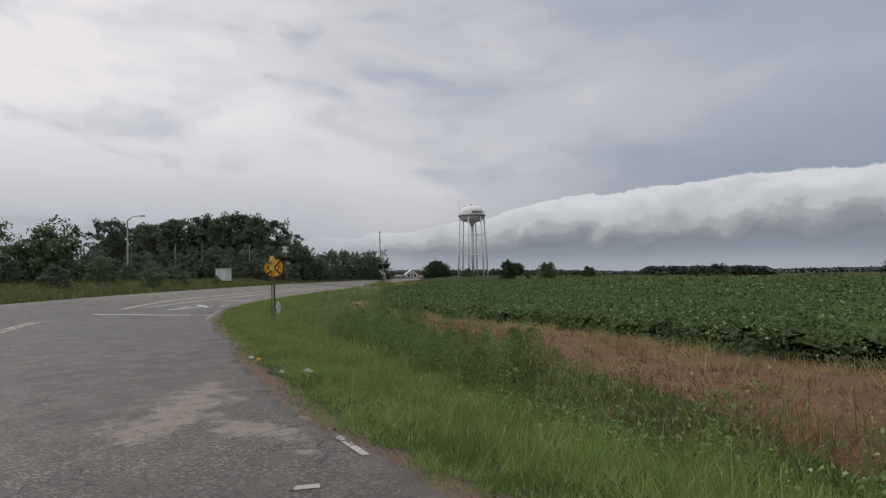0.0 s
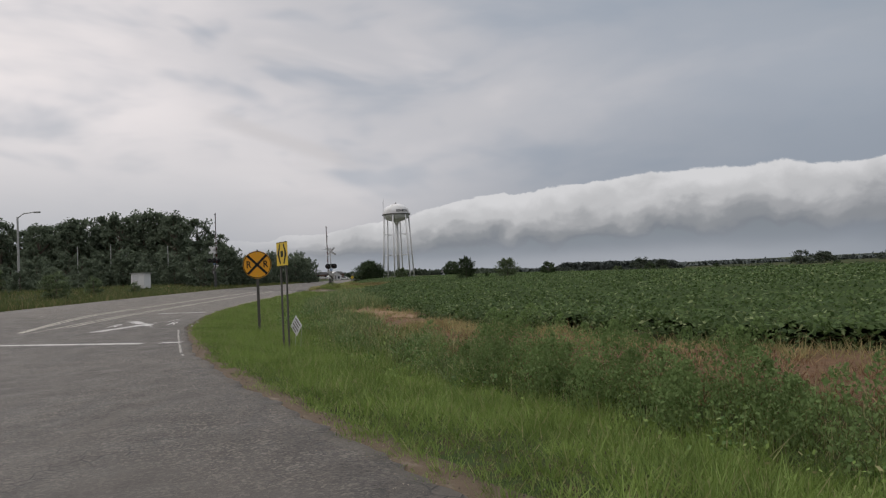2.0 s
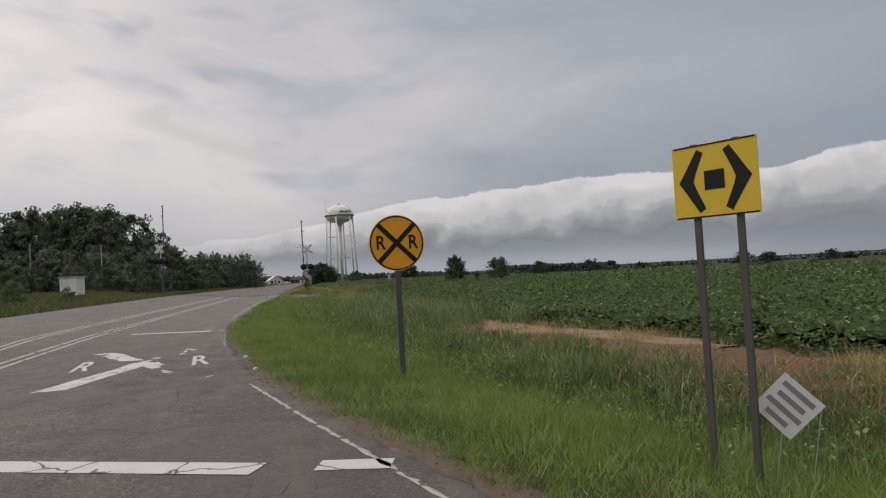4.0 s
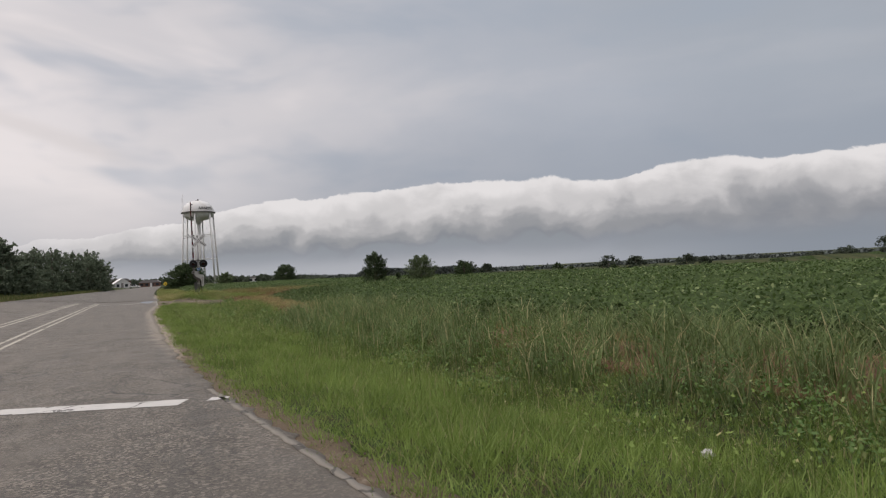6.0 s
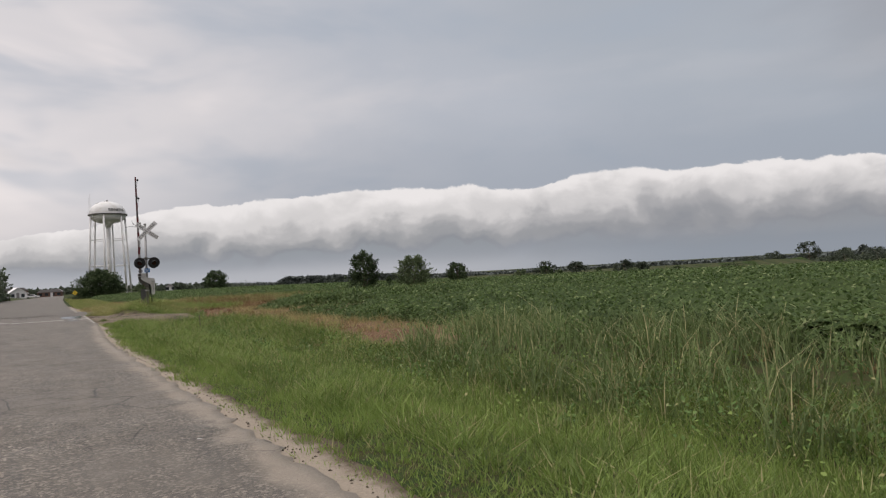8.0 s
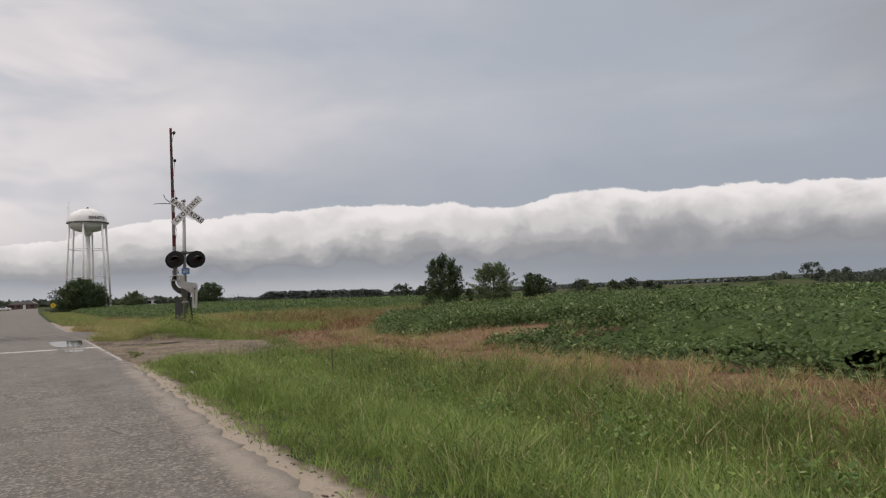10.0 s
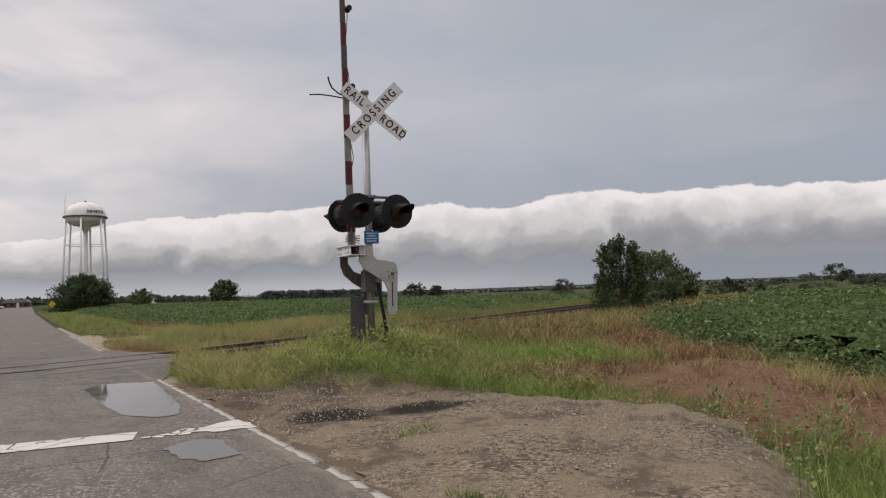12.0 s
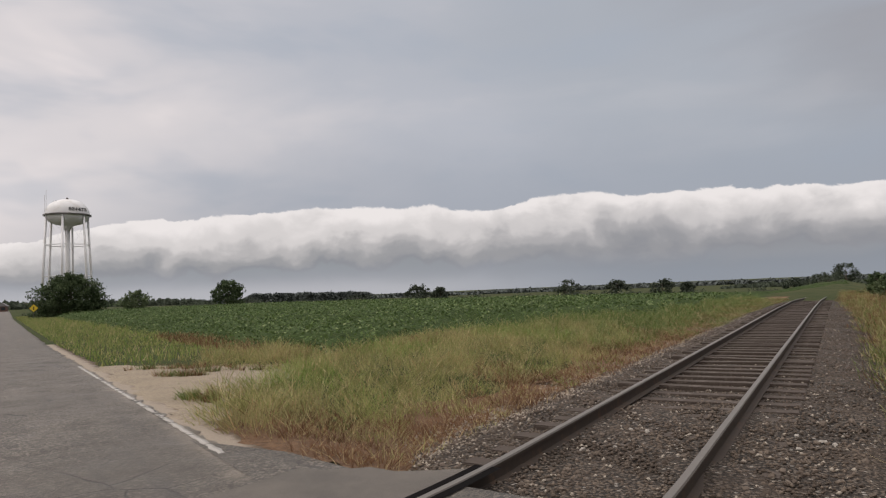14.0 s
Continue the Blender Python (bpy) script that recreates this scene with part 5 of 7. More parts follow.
# ---- plants ----
def leaf_quads(c, size, rng, flat=0.5):
    """Kite-shaped leaves round the places c, at random angles."""
    n = len(c)
    q = rng.uniform(0, 2 * math.pi, n)
    tilt = rng.normal(0, flat, n)
    u = np.stack([np.cos(q) * np.cos(tilt), np.sin(q) * np.cos(tilt), np.sin(tilt)], 1)
    w = np.stack([-np.sin(q), np.cos(q), rng.normal(0, flat, n)], 1)
    s = (size * rng.uniform(0.65, 1.3, n))[:, None]
    v = np.stack([c - u * s, c + w * s * 0.55 + u * s * 0.1, c + u * s, c - w * s * 0.55 + u * s * 0.1], 1).reshape(-1, 3)
    return v, np.arange(4 * n).reshape(n, 4)


def crown_places(h, w, rng, n, clumps, low=0.25):
    """Places of leaves in uneven clumps that fill a round crown."""
    zz = low + (1 - low) * rng.uniform(0, 1, clumps)
    prof = np.sqrt(np.clip(1 - ((zz - (low + 0.42 * (1 - low))) / (0.62 * (1 - low))) ** 2, 0.05, 1))
    q = rng.uniform(0, 2 * math.pi, clumps)
    r = prof * w / 2 * np.sqrt(rng.uniform(0.15, 1, clumps))
    cc = np.stack([r * np.cos(q), r * np.sin(q), zz * h * rng.uniform(0.93, 1.0, clumps)], 1)
    rad = w * rng.uniform(0.06, 0.20, clumps)
    pick = rng.integers(0, clumps, n)
    off = rng.normal(0, 1, (n, 3))
    off *= (np.minimum(1, 1.7 / np.linalg.norm(off, axis=1)))[:, None]
    return cc, cc[pick] + off * (rad[pick] * 0.54)[:, None] * np.array((1, 1, 0.7))


CONE = ((0, 0.1, 0.35, 0.65, 0.88, 1), (0.60, 0.90, 1, 0.84, 0.52, 0.12))
DOME = ((0, 0.15, 0.5, 0.8, 0.95, 1), (0.80, 1, 0.97, 0.72, 0.42, 0.15))
VASE = ((0, 0.2, 0.6, 0.85, 1), (0.40, 0.72, 1, 0.78, 0.35))


def shoot_places(h, w, rng, n, shoots, outline, low):
    """Places of leaves along upward shoots that end on an uneven crown outline."""
    k = low + (1 - low) * rng.uniform(0.02, 1, shoots) ** 0.9
    q = rng.uniform(0, 2 * math.pi, shoots)
    ph = rng.uniform(0, 6.28, 3)
    lobes = 1 + 0.14 * np.sin(2 * q + ph[0] + 3 * k) + 0.10 * np.sin(5 * q + ph[1] - 5 * k) + 0.08 * np.sin(9 * k + ph[2])
    r = np.interp(k, *outline) * w / 2 * rng.uniform(0.62, 1.08, shoots) * lobes
    tip = np.stack([r * np.cos(q), r * np.sin(q), k * h * rng.uniform(0.9, 1.05, shoots)], 1)
    foot = tip * np.array((0.3, 0.3, 1.0))
    foot[:, 2] = np.maximum(0.03 * h, tip[:, 2] - h * rng.uniform(0.10, 0.30, shoots))
    pick, t = rng.integers(0, shoots, n), rng.uniform(0.2, 1, n) ** 0.7
    c = foot[pick] + (tip - foot)[pick] * t[:, None] + rng.normal(0, 1, (n, 3)) * (w * 0.045 * (1.25 - t))[:, None]
    c[:, 2] = np.maximum(c[:, 2], 0.02)
    return tip, c


def tree(at, h, w, seed, label, leaf=0.1, n=4000, clumps=70, low=0.2, mat=TREE_LEAF, category="tree", group="", outline=None, trunk=0.045):
    rng = np.random.default_rng(seed)
    t = thing("tree" if category == "tree" else "shrub", at, label, category, group)
    cc, places = shoot_places(h, w, rng, n, clumps, outline, low) if outline else crown_places(h, w, rng, n, clumps, low)
    v, f = leaf_quads(places, leaf, rng, 0.7)
    under(fast_mesh("crown", v, f, mat), t)
    r = h * trunk / 2 + 0.03
    bits = [rod((0, 0, -0.2), (0.02 * h, 0.01 * h, h * 0.45), r, r * 0.7, 8), rod((0.02 * h, 0.01 * h, h * 0.45), (0, 0, h * 0.85), r * 0.7, r * 0.15, 8)]
    for c in cc[rng.permutation(clumps)[:14]]:
        z0 = max(0.12 * h, c[2] - 0.22 * h)
        bits.append(rod((0.015 * h, 0.01 * h, z0), tuple(c), r * 0.32, r * 0.08, 5))
    part("trunk", joined(*bits), BARK, t)
    return t


def ground_at(x, y):
    return (x, y, float(land(x, y)) - 0.05)


# bushes and small trees beside the track, out in the field
tree(ground_at(23.1, 38.8), 3.65, 3.1, 11, "dark green leafy tree standing at the field edge by the track", 0.05, 22000, 300, 0.0, category="tree", outline=CONE)
tree(ground_at(29.6, 42.0), 3.2, 3.4, 12, "grey-green spreading bush beside the track", 0.06, 15000, 240, 0.0, PALE_LEAF, "shrub", outline=VASE)
tree(ground_at(36.8, 45.7), 2.5, 2.9, 13, "low ragged bush beside the track", 0.07, 8000, 150, 0.0, TREE_LEAF, "shrub", outline=VASE)
tree(ground_at(26.3, 40.6), 1.5, 0.9, 14, "small sapling between two bushes", 0.05, 1800, 40, 0.0, TREE_LEAF, "shrub", outline=CONE)
for i, (x, y, h, w) in enumerate(((50, 52.0, 1.5, 2.2), (57, 55.3, 1.9, 2.2), (60, 56.2, 1.3, 2.3), (72, 61, 1.4, 1.6), (85, 66, 1.2, 3.6), (105, 73, 1.6, 2.6), (112, 76, 1.2, 4.6), (150, 92, 2.2, 6.0))):
    tree(ground_at(x, y), h, w, 30 + i, "low bush beside the track, far along the field", 0.10, 1800, 60, 0.0, TREE_LEAF if i % 2 else PALE_LEAF, "shrub", "trackside bushes", outline=DOME)
# roundish bush by the road and single trees in the fields beyond the track
tree((10.2, 131.2, -0.45), 6.0, 9.0, 21, "big dark rounded bush beside the road", 0.13, 24000, 420, 0.0, TREE_LEAF, "shrub", outline=DOME)
tree((19.3, 139, -0.45), 3.7, 4.8, 22, "grey-green bush beside a larger one", 0.13, 5000, 120, 0.0, PALE_LEAF, "shrub", outline=VASE)
tree((34.8, 145.0, -0.45), 4.8, 5.2, 23, "single round-headed tree at the end of the bean field", 0.14, 9000, 90, 0.10, TREE_LEAF)


def bearing(left, dist, x0=0.45, y0=33.2):
    q = radians(left)
    return x0 - dist * math.sin(q), y0 + dist * math.cos(q)


for i, (a, d, h, w) in enumerate(((-33.0, 250, 6.5, 10), (-34.9, 255, 5.6, 7), (-45.9, 300, 8.5, 11), (-50.0, 250, 6.5, 9), (-53.6, 280, 7.0, 10), (-55.5, 270, 5.5, 6), (-63.2, 300, 6, 9), (-65.0, 320, 7, 10), (-66.7, 373, 10.5, 11), (-69, 380, 8.0, 15), (-71.2, 380, 9.0, 16), (-74, 390, 7, 16), (-77, 380, 7, 15))):
    x, y = bearing(a, d)
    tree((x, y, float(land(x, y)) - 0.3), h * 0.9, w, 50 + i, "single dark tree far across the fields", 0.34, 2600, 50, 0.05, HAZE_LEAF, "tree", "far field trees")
for i in range(26):
    a = -14 - i * 2.35
    d = 165 + 25 * math.sin(i * 1.7) + i * 4
    x, y = bearing(a, d)
    s = 1.0 + 0.9 * abs(math.sin(i * 2.3))
    if i % 2:
        continue
    tree((x, y, float(land(x, y)) - 0.2), 0.8 * s, 6.0 * s, 80 + i, "low scrub along the far field edge", 0.22, 600, 24, 0.0, HAZE_LEAF, "shrub", "far field scrub")


# roadside wood on the far side of the road: a few trees, copied
def wood_kinds():
    k, group = [], "wood beside the road"
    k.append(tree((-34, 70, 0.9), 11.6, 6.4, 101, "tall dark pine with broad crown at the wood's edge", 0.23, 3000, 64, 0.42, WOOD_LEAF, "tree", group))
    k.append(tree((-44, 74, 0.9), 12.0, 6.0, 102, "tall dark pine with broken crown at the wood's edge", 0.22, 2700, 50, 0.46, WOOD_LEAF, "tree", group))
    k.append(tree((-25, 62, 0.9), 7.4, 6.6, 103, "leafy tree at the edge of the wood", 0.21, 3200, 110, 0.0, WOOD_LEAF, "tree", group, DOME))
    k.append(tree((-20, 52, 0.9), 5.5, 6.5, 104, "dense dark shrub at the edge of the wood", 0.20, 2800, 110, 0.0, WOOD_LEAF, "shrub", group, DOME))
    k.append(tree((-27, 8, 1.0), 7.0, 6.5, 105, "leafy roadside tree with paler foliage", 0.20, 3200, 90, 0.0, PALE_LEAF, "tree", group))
    return k


KINDS = wood_kinds()
rng = np.random.default_rng(5)


def more(kind, x, y, s):
    m = pose(x, y, float(land(x, y)) - 0.1, 0, 0, rng.uniform(0, 360)) @ Matrix.Diagonal((s, s, s * rng.uniform(0.92, 1.1), 1))
    ob = copy_thing(KINDS[kind], m)
    ob.matrix_basis = m


for i in range(32):  # tall pines, lower towards the road
    more(int(rng.integers(0, 2)), -13.5 - 1.36 * i + rng.normal(0, 1.0), 61 + 0.42 * i + rng.uniform(-4, 9), rng.uniform(0.86, 1.12) * (0.64 + 0.36 * float(smooth(i, 0, 7)) - 0.12 * float(smooth(i, 28, 31))))
for i in range(14):  # trees that fill the gaps under the crowns
    more(2, -15 - 3.3 * i + rng.normal(0, 1), 69 + 0.5 * i + rng.uniform(-3, 4), rng.uniform(0.85, 1.15))
for i in range(16):  # lower wood in front of them
    more(2, -15 - 3.2 * i + rng.normal(0, 1), 55 + 0.2 * i + rng.uniform(-3, 4), rng.uniform(0.7, 0.95))
for i in range(22):  # shrubs at their feet
    more(3, -15 - 2.6 * i + rng.normal(0, 1), 47 - 0.7 * i + rng.uniform(-4, 4), rng.uniform(0.5, 1.0))
for i in range(20):  # along the road to the north
    y = 60 + i * 4.6
    more(2, float(left_edge(y)) - 7.0 + 4.4 * float(smooth(y, 95, 125)) + rng.normal(0, 0.7), y, rng.uniform(0.9, 1.1) * (0.80 + 0.16 * float(smooth(y, 76, 66)) + 0.22 * float(smooth(y, 88, 100)) - 0.2 * float(smooth(y, 66, 80)) * float(smooth(y, 96, 88))))
    if i % 2:
        more(3, float(left_edge(y)) - 4.8 + 2.0 * float(smooth(y, 95, 125)), y + 2, rng.uniform(0.5, 0.75))
for i in range(12):  # nearer trees on the left
    more(4 if i % 3 else 3, -27 - 2.4 * i + rng.normal(0, 1.0), 12 - 3.6 * i + rng.uniform(-3, 3), rng.uniform(0.7, 0.95) * (0.62 if i == 0 else 1.0))
for i in range(10):
    more(3, -21 - 1.5 * i, 28 - 5 * i + rng.uniform(-2, 2), rng.uniform(0.35, 0.6))

for kind, x, y, s in ((4, -11.9, -2.6, 0.30), (4, -13.4, 7.5, 0.22), (3, -15.0, -12, 0.36), (4, -17.5, -1, 0.36), (3, -19.5, 14, 0.42), (4, -12.6, 15, 0.17), (3, -22, -20, 0.45)):  # low bushes on the far verge
    more(kind, x, y, s)

# woods on the horizon
rng = np.random.default_rng(6)


def far_wood(name, a0, a1, dist, height, deep, n, size, label, uneven=0.35, mat=HAZED_FAR_LEAF):
    k = rng.uniform(0, 1, n)
    a = np.radians(a0 + (a1 - a0) * k)
    d = dist + rng.uniform(0, deep, n)
    wave = 1 - uneven * (0.5 + 0.5 * np.sin(k * 61) * np.sin(k * 23 + 2)) - 0.25 * uneven * np.sin(k * 307)
    fall = np.minimum(1, np.minimum(k, 1 - k) * 9 + 0.25)
    x, y = 0.45 - d * np.sin(a), 33 + d * np.cos(a)
    z = land(x, y) - 1 + height * wave * fall * rng.uniform(0, 1, n) ** 0.7
    v, f = leaf_quads(np.stack([x, y, z], 1), size, rng, 0.9)
    return tagged(fast_mesh(name, v, f, mat), label, "woodland", kind="stuff")


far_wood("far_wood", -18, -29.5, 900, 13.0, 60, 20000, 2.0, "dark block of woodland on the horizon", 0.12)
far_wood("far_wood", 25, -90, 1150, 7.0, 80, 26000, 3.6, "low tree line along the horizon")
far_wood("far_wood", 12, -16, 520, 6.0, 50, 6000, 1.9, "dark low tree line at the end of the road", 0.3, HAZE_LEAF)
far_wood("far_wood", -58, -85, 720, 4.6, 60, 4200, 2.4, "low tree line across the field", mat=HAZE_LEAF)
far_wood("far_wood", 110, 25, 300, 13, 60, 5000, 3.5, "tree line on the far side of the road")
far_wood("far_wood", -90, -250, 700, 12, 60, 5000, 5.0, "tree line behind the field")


# ---- far buildings, poles and small signs ----
def low_building(x, y, w, d, h, turn, wall, label):
    t = thing("building", (x, y, float(land(x, y))), label, "building", turn=turn)
    part("wall", box(0, 0, h / 2 - 0.5, w, d, h + 1), wall, t)
    part("roof", slab([(-w / 2 - 0.4, h), (w / 2 + 0.4, h), (w / 2 - 1.5, h + 1.3), (-w / 2 + 1.5, h + 1.3)], -d / 2 - 0.3, d / 2 + 0.3), ROOF, t)
    for i in range(4):
        part("window", box(-w / 2 + w * (i + 0.5) / 4, -d / 2 - 0.02, h * 0.55, 1.4, 0.06, 1.2), GLASS, t)
    part("door", box(w * 0.08, -d / 2 - 0.02, 1.0, 1.0, 0.08, 2.0), SIGN_WHITE, t)
    return t


low_building(-12, 330, 16, 9, 2.6, 4, BRICK_RED, "low red brick building with a grey roof at the road's end")
low_building(5, 352, 10, 7, 2.2, -6, BRICK_RED, "low brick building at the road's end")
low_building(51.5, 312, 3.0, 2.4, 2.0, -10, SIGN_WHITE, "small white utility shed by the water tower")


def gable_house(x, y, w, d, h, turn, label):
    t = thing("house", (x, y, float(land(x, y))), label, "house", turn=turn)
    part("wall", joined(box(0, 0, h / 2 - 0.5, w, d, h + 1), slab([(-w / 2, h), (w / 2, h), (0, h + 2.0)], -d / 2, d / 2)), SIGN_WHITE, t)
    for k in (-1, 1):
        part("roof", slab([(0, h + 2.25), (0, h + 2.05), (k * (w / 2 + 0.5), h - 0.25), (k * (w / 2 + 0.5), h - 0.05)][::k], -d / 2 - 0.4, d / 2 + 0.4), TANK, t, "pale metal roof slope")
    for i in (-1, 1):
        win = part("window", box(i * w * 0.27, -d / 2 - 0.02, h * 0.55, 1.1, 0.06, 1.2), GLASS, t)
        part("frame", box(i * w * 0.27, -d / 2 - 0.06, h * 0.55 - 0.64, 1.3, 0.06, 0.08), SIGN_WHITE, win)
    part("door", box(0, -d / 2 - 0.02, 1.0, 0.95, 0.08, 2.0), ROOF, t)
    return t


gable_house(-7.0, 284, 6.0, 6.0, 1.7, 12, "small white gabled house beside the far road end")


def parked_car(x, y, turn):
    t = thing("car", (x, y, float(land(x, y)) + 0.02), "white parked car beside the far house", "car", "parked cars", turn=turn)
    side = [(-2.2, 0.35), (2.2, 0.35), (2.25, 0.75), (1.9, 0.92), (1.0, 1.0), (0.55, 1.42), (-0.9, 1.45), (-1.6, 1.02), (-2.2, 0.95)]
    part("body", slab(side, -0.85, 0.85, 0.05), TANK, t)
    for k in (-1, 1):
        part("window", slab([(0.88, 1.0), (0.5, 1.36), (-0.85, 1.38), (-1.35, 1.02)], k * 0.84, k * 0.865), GLASS, t)
        for px in (-1.35, 1.35):
            wheel = part("wheel", rod((px, k * 0.66, 0.33), (px, k * 0.87, 0.33), 0.33, n=18), BLACK, t)
            part("rim", rod((px, k * 0.86, 0.33), (px, k * 0.885, 0.33), 0.2, n=14), GALV, wheel)
    return t


parked_car(-12.5, 276, 8)
parked_car(-1.8, 281, -10)


def signal_hut(x, y):
    g = float(land(x, y))
    t = thing("signal_hut", (x, y, g), "pale metal signal hut beside the road", "utility hut", turn=-12)
    h = 2.85 - g
    part("body", box(0, 0, h / 2, 1.55, 1.35, h, 0.03), TANK, t)
    part("roof", box(0, 0, h + 0.04, 1.75, 1.55, 0.09, 0.02), GALV, t)
    part("door", box(-0.25, -0.685, h * 0.48, 0.7, 0.03, h * 0.8, 0.01), SIGN_WHITE, t)
    return t


signal_hut(-15.6, 26.0)


def pole(x, y, h, label, arm=False, r=0.13):
    t = thing("utility_pole" if not arm else "street_lamp", (x, y, float(land(x, y)) - 0.2), label, "pole" if not arm else "street lamp", "" if arm else "roadside poles")
    part("post", rod((0, 0, 0), (0, 0, h), r, r * 0.7, 10), WOOD_POLE if r > 0.1 and not arm else GALV, t)
    if arm:
        part("arm", tube([(0, 0, h - 0.1), (0.7, -0.1, h + 0.35), (1.8, -0.3, h + 0.45)], 0.06, 8), GALV, t)
        part("lamp_head", box(2.1, -0.32, h + 0.42, 0.7, 0.28, 0.14, 0.03), GALV, t)
    elif r > 0.1:
        part("crossarm", box(0, 0, h - 0.5, 1.6, 0.1, 0.1), WOOD_POLE, t)
    else:
        part("cap", rod((0, 0, h), (0, 0, h + 0.12), r * 1.1, r * 0.8, 10), GALV, t)
    return t


for a, d, h, arm in ((26.3, 86, 8.3, True), (22.6, 108, 6.2, False), (20.4, 108, 6.4, False), (16.4, 108, 6.0, False)):
    x, y = bearing(a, d, 10.97, -53.66)
    pole(x, y, h, "lamp post with a curved arm before the wood" if arm else "short slender grey pole before the wood", arm, 0.13 if arm else 0.07)
x, y = bearing(31.0, 95, 10.97, -53.66)
pole(x, y, 8.0, "wooden utility pole above the roadside trees")


def curve_sign(x, y):
    t = thing("curve_sign", (x, y, float(land(x, y))), "small yellow diamond road sign beside the road", "road sign")
    part("post", box(0, 0.03, 0.6, 0.06, 0.05, 1.6), POST, t)
    part("plate", box(0, 0, 1.3, 0.62, 0.01, 0.62, turn=Matrix.Rotation(radians(45), 4, "Y")), SIGN_YELLOW, t)
    part("arrow", box(0, -0.008, 1.3, 0.10, 0.004, 0.4), BLACK, t)
    return t


curve_sign(5.6, 122)


def litter(x, y, mat, label, s, seed):
    rng = np.random.default_rng(seed)
    bm = bmesh.new()
    bmesh.ops.create_icosphere(bm, subdivisions=2, radius=s)
    for p in bm.verts:
        p.co *= rng.uniform(0.55, 1.2)
        p.co.z *= 0.6
    t = part("litter", bm, mat, None)
    t.matrix_basis = pose(x, y, float(land(x, y)) + s * 0.35 + 0.03)
    return tagged(t, label, "litter")


litter(11.06, -48.84, SCRAP, "crumpled white paper scrap at the grass edge", 0.06, 1)
litter(12.06, -50.55, SCRAP, "pale lump of rubble at the grass edge", 0.04, 8)
litter(12.47, -50.59, SCRAP, "torn white paper in the verge grass", 0.09, 9)
litter(11.24, -48.97, SIGN_AMBER, "crumpled orange wrapper at the grass edge", 0.045, 2)
litter(3.35, -26.0, SCRAP, "crumpled pale paper at the road edge", 0.06, 3)
litter(3.65, -27.9, SCRAP, "crumpled white plastic cup at the road edge", 0.055, 4)
litter(1.25, -5.03, SCRAP, "crushed white paper cup in the verge grass", 0.07, 7)
litter(5.72, -21.46, SCRAP, "crumpled white plastic bag in the ditch grass", 0.07, 6)
litter(2.75, 16.45, SCRAP, "white plastic scrap caught in the grass", 0.045, 5)

stake = part("stake", rod((0, 0, -0.2), (0.02, 0.01, 0.62), 0.018, 0.014, 8), BARK, None)
stake.matrix_basis = pose(5.6, 16.6, float(land(5.6, 16.6)), 4, -3)
tagged(stake, "thin dark wooden stake standing in the verge weeds", "stake")

# ---- bean field ----
rng = np.random.default_rng(9)


def crop_height(x, y):
    inside = np.clip(np.minimum(np.where(y < 44, x - front(y), 9), np.where(y > 44, track_side(x, y) - 8.2 + 3.2 * smooth(x, 15, 28), 9)), 0, 9)
    inside = np.where(y > 44, np.minimum(inside, np.clip(x - edge(y) - 4.0, 0, 9)), inside)
    low = 0.27 * smooth(y, 8, 13) * smooth(y, 26, 22) * smooth(x, 12.0, 10.8)
    return 0.57 - low - np.where(y > 44, 0.44, 0.28) * np.exp(-inside / 1.4) + 0.09 * np.sin(x * 6.3 + 1.7 * np.sin(y * 2.1)) * np.sin(y * 5.7 + np.sin(x * 2.3)) + 0.05 * np.sin(x * 1.9 + 1.2 * np.sin(y * 0.6)) * np.sin(y * 1.5) + 0.07 * np.sin(x * 0.37 + y * 0.23) + 0.05 * np.sin(x * 4.3 + y * 2.9)


def lane(x, y):
    """Below 1 on the bare lane that cuts the field's corner."""
    u, w = x - 11.8, y - 18.1 - 0.16 * (x - 11.8)
    return (u / 6.4) ** 2 + (w / (2.75 + 0.25 * np.sin(u * 2.3))) ** 2


def in_south(x, y):
    return (lane(x, y) > 1.0) & (x > front(y) + 0.35 * np.sin(y * 1.3) + 0.22 * np.sin(y * 3.7 + 1.0)) & (y < 29.6 + 0.416 * (x - 10.3) + 0.3 * np.sin(x * 1.1)) & (x < 420)


def in_north(x, y):
    return (x > edge(y) + 4.2 + 0.4 * np.sin(y * 0.8)) & (track_side(x, y) > 8.5 - 3.2 * smooth(x, 15, 28) + 0.5 * np.sin(x * 0.7)) & (y < 142 + 0.12 * x) & (y > 44)


def canopy(name, xs, ys, inside, label, skirt=None):
    X, Y = np.meshgrid(xs, ys)
    Z = land(X, Y) + crop_height(X, Y) - 0.17
    keep = inside(X, Y)
    n, m = len(xs), len(ys)
    i = np.arange(n * m).reshape(m, n)
    f = np.stack([i[:-1, :-1], i[:-1, 1:], i[1:, 1:], i[1:, :-1]], -1).reshape(-1, 4)
    ok = np.where(skirt(X, Y).ravel()[f].all(1), keep.ravel()[f].any(1), keep.ravel()[f].all(1)) if skirt else keep.ravel()[f].all(1)
    Z = np.where(keep, Z, land(X, Y))
    return tagged(fast_mesh(name, np.stack([X, Y, Z], -1).reshape(-1, 3), f[ok], CANOPY, True), label, "crop", kind="stuff")


